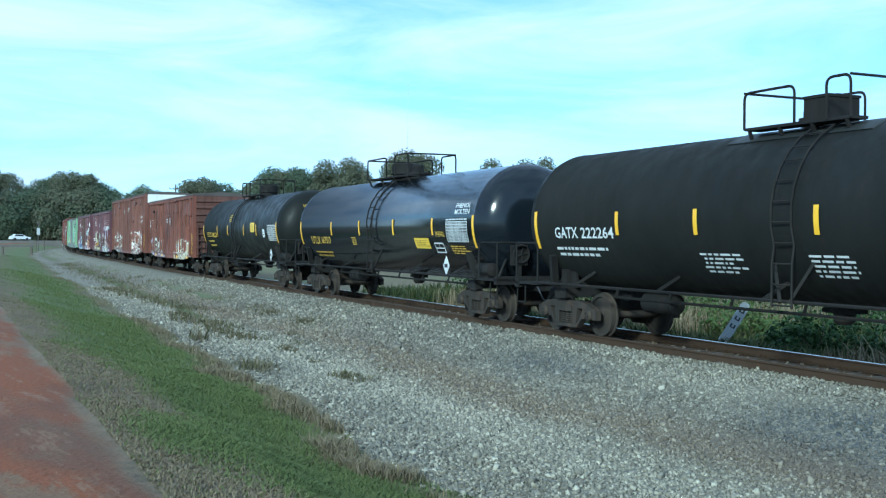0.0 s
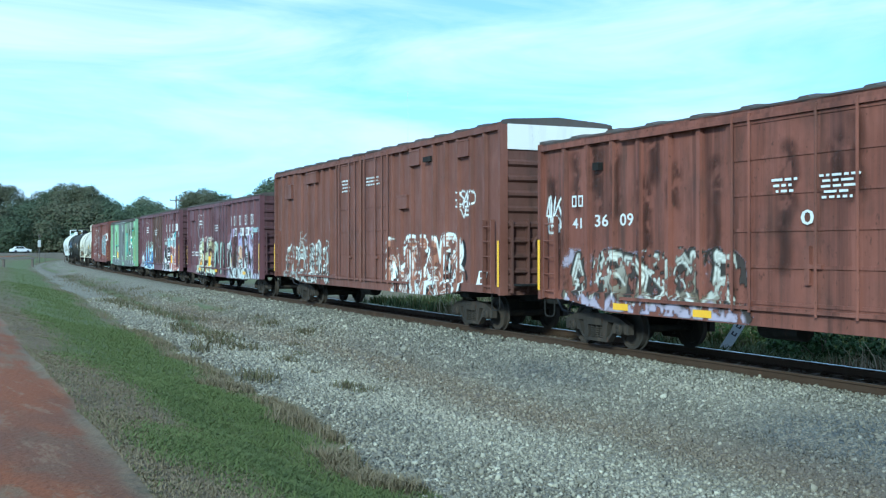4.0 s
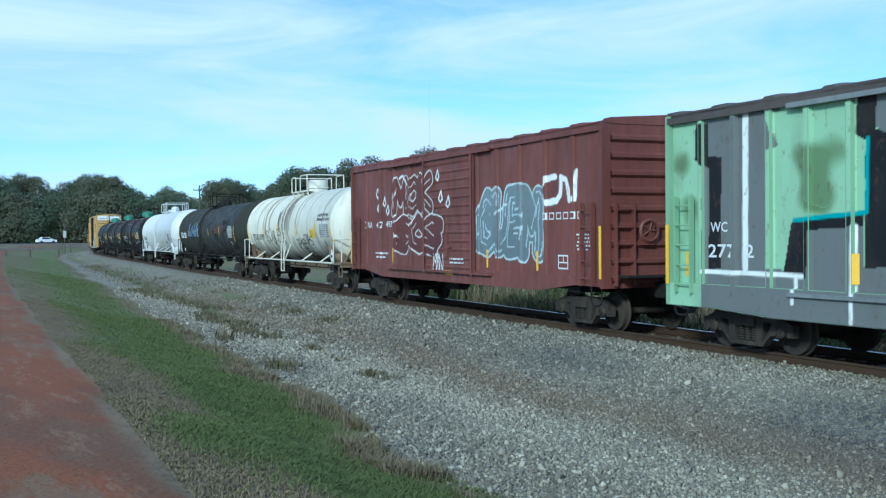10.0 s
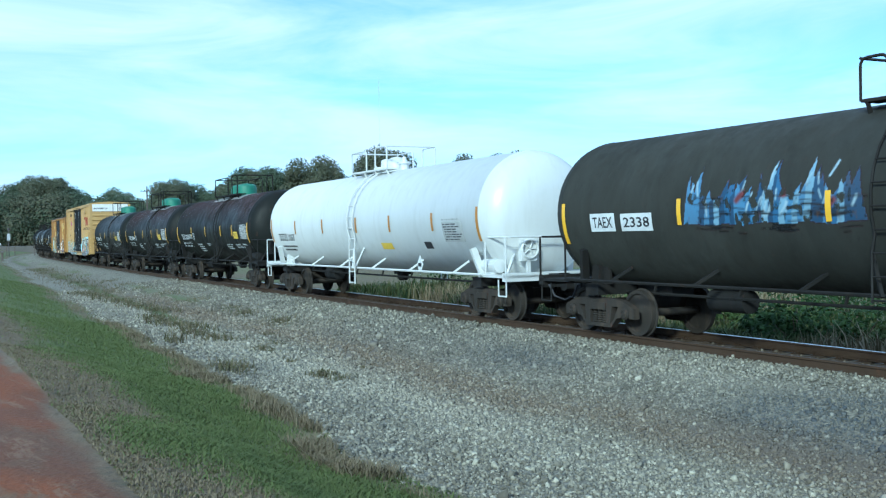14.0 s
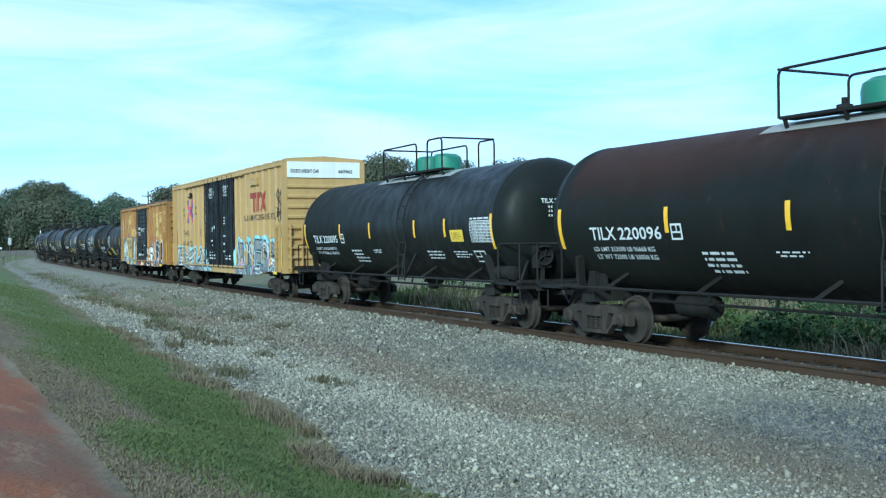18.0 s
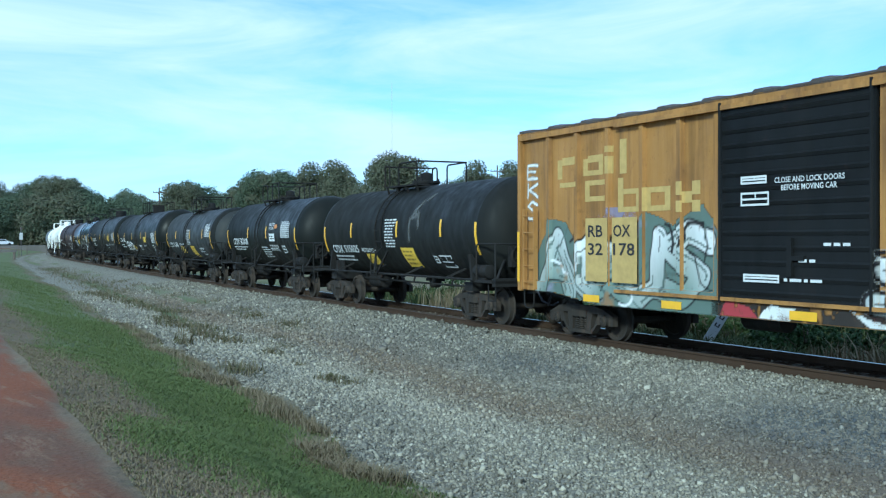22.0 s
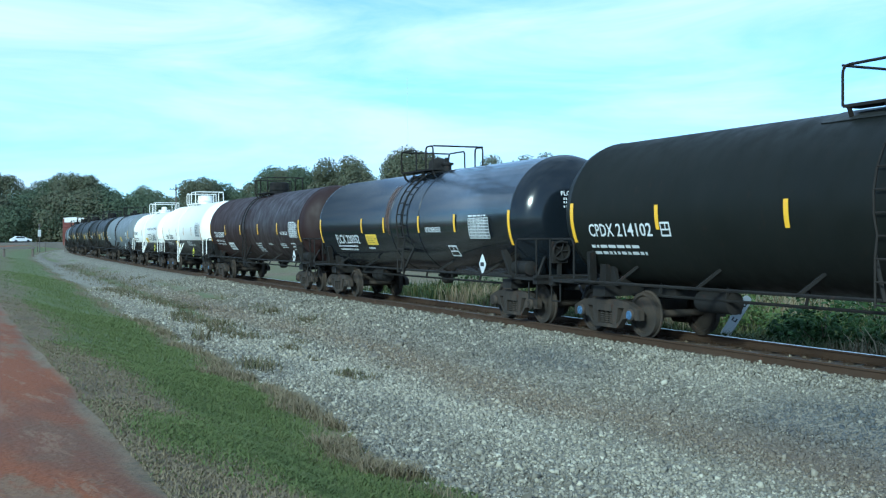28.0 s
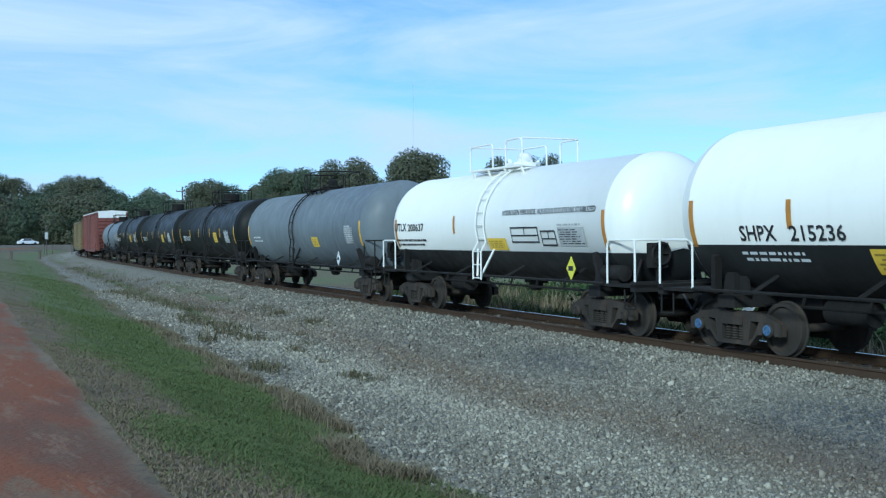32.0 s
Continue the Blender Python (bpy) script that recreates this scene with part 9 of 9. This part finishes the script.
def build_bushes():
    mats = [leaf_material("bush_leaves", [(0.016, 0.034, 0.012), (0.028, 0.055, 0.018), (0.045, 0.080, 0.024), (0.022, 0.042, 0.014)]), leaf_material("shrub_leaves", [(0.036, 0.062, 0.018), (0.060, 0.092, 0.026), (0.085, 0.105, 0.036), (0.048, 0.075, 0.022)])]
    twig = plain("twigs", (0.09, 0.07, 0.05), 0.9)
    rng = np.random.default_rng(12)
    for i, (s, u, r, h, k) in enumerate(((20.5, -7.2, 1.3, 1.5, 0), (19.0, -7.8, 1.2, 1.3, 0), (21.8, -7.6, 1.0, 1.1, 0), (17.2, -7.5, 1.1, 1.2, 1), (23.8, -9.5, 1.2, 1.0, 1), (15.4, -8.5, 1.2, 1.3, 0), (30.5, -7.0, 1.0, 1.4, 0), (27.2, -10.5, 1.4, 1.2, 1), (31.5, -12, 1.6, 1.3, 1), (26, -15, 1.8, 1.6, 0), (35, -14, 1.8, 1.5, 1), (42, -13, 1.8, 1.6, 0), (20, -14, 1.6, 1.6, 1), (16, -15, 1.8, 1.8, 0), (13, -12, 1.6, 1.6, 1), (39, -18, 2.2, 1.8, 0), (48, -16, 2.2, 1.8, 1), (55, -14, 2.0, 1.8, 0))):
        x, y, z = at(s, u, float(ground_z(s, u)))
        ob = new("bush")
        ob.location = (x, y, z)
        lobes = [(rng.uniform(-r, r) * 0.7, rng.uniform(-r, r) * 0.7, h * rng.uniform(0.3, 0.75), r * rng.uniform(0.4, 0.6), h * 0.33) for _ in range(6)]
        b = MB()
        for l in lobes:
            b.tube([(0, 0, -0.1), (l[0] * 0.5, l[1] * 0.5, l[2] * 0.6), l[:3]], [0.03, 0.02, 0.01], 5)
        part("stem", b, twig, ob)
        part("leaves", crown_mesh("leaves", lobes, 650, 0.085, mats[k], rng), None, ob)
        tagged(ob, "dark green bush beyond the track" if k == 0 else "yellow-green shrub beyond the track", "bush", "bushes beyond the track")


ROAD_Z = 1.05


def build_wayside():
    """Milepost, far road with a car, signs, poles and a radio mast."""
    white = paint("white_sign_paint", (0.40, 0.42, 0.43), 0.6, 0.1, 0.2, (0.35, 0.33, 0.3), 0.05)
    steel = plain("weathered_steel", (0.10, 0.09, 0.085), 0.7, 0.3)
    wood = plain("pole_wood", (0.11, 0.09, 0.075), 0.9)
    # leaning milepost
    x, y, _ = at(22.95, -5.6)
    mp = new("milepost")
    tagged(mp, "leaning white milepost with dark figures", "milepost")
    mp.matrix_basis = pose(x, y, -1.15, 0, 0, -14) @ pose(0, 0, 0, 0, 31, 0)
    b = MB()
    b.prism([(-0.13, -0.2), (0.13, -0.2), (0.13, 1.66), (0.07, 1.75), (-0.07, 1.75), (-0.13, 1.66)], -0.03, 0.03)
    part("board", b, white, mp)
    b = MB()
    b.tube([(0.0, 0.06, -0.2), (0.0, 0.06, 1.7)], 0.03, 6)
    part("post", b, steel, mp)
    for z in (1.02, 1.26, 1.50):
        b = MB()
        b.prism([(-0.07, z - 0.05), (0.07, z - 0.05), (0.07, z + 0.06), (0.03, z + 0.06), (0.03, z - 0.02), (-0.03, z - 0.02), (-0.03, z + 0.06), (-0.07, z + 0.06)], -0.036, -0.031)
        part("figure", b, M["dk"], mp)
    # parked white car on the road
    x, y = spot(-21.75, 262)
    car = new("car")
    car.matrix_basis = pose(x, y, ROAD_Z + 0.02, 0, 0, 40)
    tagged(car, "small white car standing on the far road", "car")
    cp = plain("white_car_paint", (0.78, 0.80, 0.82), 0.3)
    glass = plain("car_glass", (0.03, 0.04, 0.05), 0.1)
    b = MB()
    b.prism([(-2.2, 0.3), (2.2, 0.3), (2.25, 0.75), (1.3, 0.92), (-1.9, 0.95), (-2.25, 0.7)], -0.85, 0.85)
    part("body", b, cp, car)
    b = MB()
    b.prism([(-1.7, 0.93), (1.2, 0.92), (0.5, 1.40), (-1.1, 1.42)], -0.72, 0.72)
    part("cabin", b, cp, car)
    b = MB()
    b.prism([(-1.45, 0.98), (0.9, 0.98), (0.42, 1.33), (-1.0, 1.35)], -0.735, 0.735)
    part("window", b, glass, car)
    for wx in (-1.35, 1.4):
        for wy in (-0.78, 0.78):
            b = MB()
            b.lathe([(-0.1, 0.2), (-0.1, 0.31), (0.1, 0.31), (0.1, 0.2)], "y", (wx, wy, 0.31), 14)
            part("wheel", b, M["dk"], car)
    # road
    vs = [(*spot(a, d), ROAD_Z) for a, d in ((-30, 250), (-19.6, 246), (-19.3, 262), (-30, 272))]
    me = bpy.data.meshes.new("road")
    me.from_pydata(vs + [(p[0], p[1], -1.0) for p in vs], [], [(0, 1, 2, 3), (0, 4, 5, 1), (1, 5, 6, 2), (2, 6, 7, 3), (3, 7, 4, 0)])
    me.materials.append(plain("pale_asphalt", (0.13, 0.12, 0.11), 0.9, 0, 0.2, 0.3))
    tagged(new("road", me), "pale asphalt road crossing the line far off", "road", kind="structure")
    # warning sign
    x, y = spot(-20.87, 150)
    sg = new("road_sign")
    sg.matrix_basis = pose(x, y, 0.45, 0, 0, 20)
    tagged(sg, "white sign on a steel post beside the line", "sign")
    b = MB()
    b.tube([(0, 0, -0.3), (0, 0, 3.2)], 0.06, 8)
    b.lathe([(3.2, 0.14), (3.45, 0.14)], "z", (0, 0, 0), 8)
    part("post", b, steel, sg)
    b = MB()
    b.box(-0.2, 0.2, -0.08, -0.05, 1.8, 2.7)
    part("plate", b, white, sg)
    for dx in (-1.5, 1.2, 2.2, -2.6):
        st = new("marker_post")
        st.matrix_basis = pose(x + dx, y + 6, 0.45)
        b = MB()
        b.tube([(0, 0, -0.3), (0, 0, 1.1)], 0.06, 6)
        part("stake", b, wood, st)
        tagged(st, "short wooden marker post by the road", "post", "marker posts")
    # guard rail
    gr = new("guard_rail")
    x, y = spot(-22.1, 118)
    gr.matrix_basis = pose(x, y, 0.45, 0, 0, 4)
    tagged(gr, "dark guard rail on short posts", "guard rail")
    b = MB()
    b.prism([(-7, 0.50), (2.2, 0.50), (2.2, 0.72), (-7, 0.72)], -0.05, 0.05)
    part("beam", b, steel, gr)
    for px in (-6, -3.5, -1, 1.9):
        b = MB()
        b.box(px - 0.1, px + 0.1, 0.05, 0.25, -0.3, 0.75)
        part("post", b, wood, gr)
    # utility poles
    for az, el, dist in ((-14.15, 2.75, 190), (3.75, 4.0, 150), (-26, 3.4, 180)):
        x, y = spot(az, dist)
        h = EYE[2] + dist * math.tan(radians(el)) - 0.4
        po = new("utility_pole")
        po.matrix_basis = pose(x, y, 0.4, 0, 0, 25)
        tagged(po, "wooden utility pole with a crossarm", "utility pole", "utility poles")
        b = MB()
        b.tube([(0, 0, -0.3), (0, 0, h)], [0.17, 0.11], 8)
        part("pole", b, wood, po)
        b = MB()
        b.box(-1.1, 1.1, -0.06, 0.06, h - 0.9, h - 0.76)
        part("crossarm", b, wood, po)
        for dx in (-1.0, -0.4, 0.4, 1.0):
            b = MB()
            b.lathe([(h - 0.76, 0.04), (h - 0.6, 0.06), (h - 0.55, 0.03)], "z", (dx, 0, 0), 8)
            part("insulator", b, steel, po)
    # radio mast
    x, y = spot(-1.93, 1150)
    h = 1150 * math.tan(radians(8.5))
    ma = new("radio_mast")
    ma.matrix_basis = pose(x, y, 0)
    tagged(ma, "slender guyed radio mast far behind the wood", "radio mast")
    gm = plain("mast_steel", (0.50, 0.52, 0.54), 0.7)
    b = MB()
    for k in range(3):
        t = k * 2.094
        b.tube([(0.55 * math.cos(t), 0.55 * math.sin(t), -5), (0.55 * math.cos(t), 0.55 * math.sin(t), h)], 0.05, 5)
    n = 60
    for i in range(n):
        for k in range(3):
            t, q = k * 2.094, (k + 1) * 2.094
            b.tube([(0.55 * math.cos(t), 0.55 * math.sin(t), h * i / n), (0.55 * math.cos(q), 0.55 * math.sin(q), h * (i + 1) / n)], 0.03, 3)
    part("lattice", b, gm, ma)
    # pale building seen between the cars
    x, y = at(18, -62)[:2]
    ho = new("house")
    ho.matrix_basis = pose(x, y, -0.9, 0, 0, heading(18))
    tagged(ho, "low cream house with a grey roof beyond the field", "house")
    wallm = plain("cream_wall", (0.55, 0.45, 0.36), 0.8)
    b = MB()
    b.box(-7, 7, -4, 4, 0, 3.0)
    part("wall", b, wallm, ho)
    b = MB()
    b.add([(-7.5, -4.6, 2.95), (7.5, -4.6, 2.95), (7.5, 4.6, 2.95), (-7.5, 4.6, 2.95), (-7.5, 0, 4.9), (7.5, 0, 4.9)], [(0, 1, 5, 4), (2, 3, 4, 5), (1, 2, 5), (3, 0, 4), (3, 2, 1, 0)])
    part("roof", b, plain("grey_shingles", (0.16, 0.16, 0.17), 0.9, 0, 0.25, 3), ho)
    for wx in (-5, -2, 2, 5):
        b = MB()
        b.box(wx - 0.5, wx + 0.5, -4.05, -3.95, 1.0, 2.3)
        wi = part("window", b, white, ho)
        b = MB()
        b.box(wx - 0.42, wx + 0.42, -4.07, -4.04, 1.08, 2.22)
        part("pane", b, glass, wi)


build_materials()
spray_material()
build_ground()
build_trees()
build_train_front()
build_train_middle()
build_train_rear()
build_wayside()
build_bushes()
build_grass()
build_stones()
build_track()
motions()
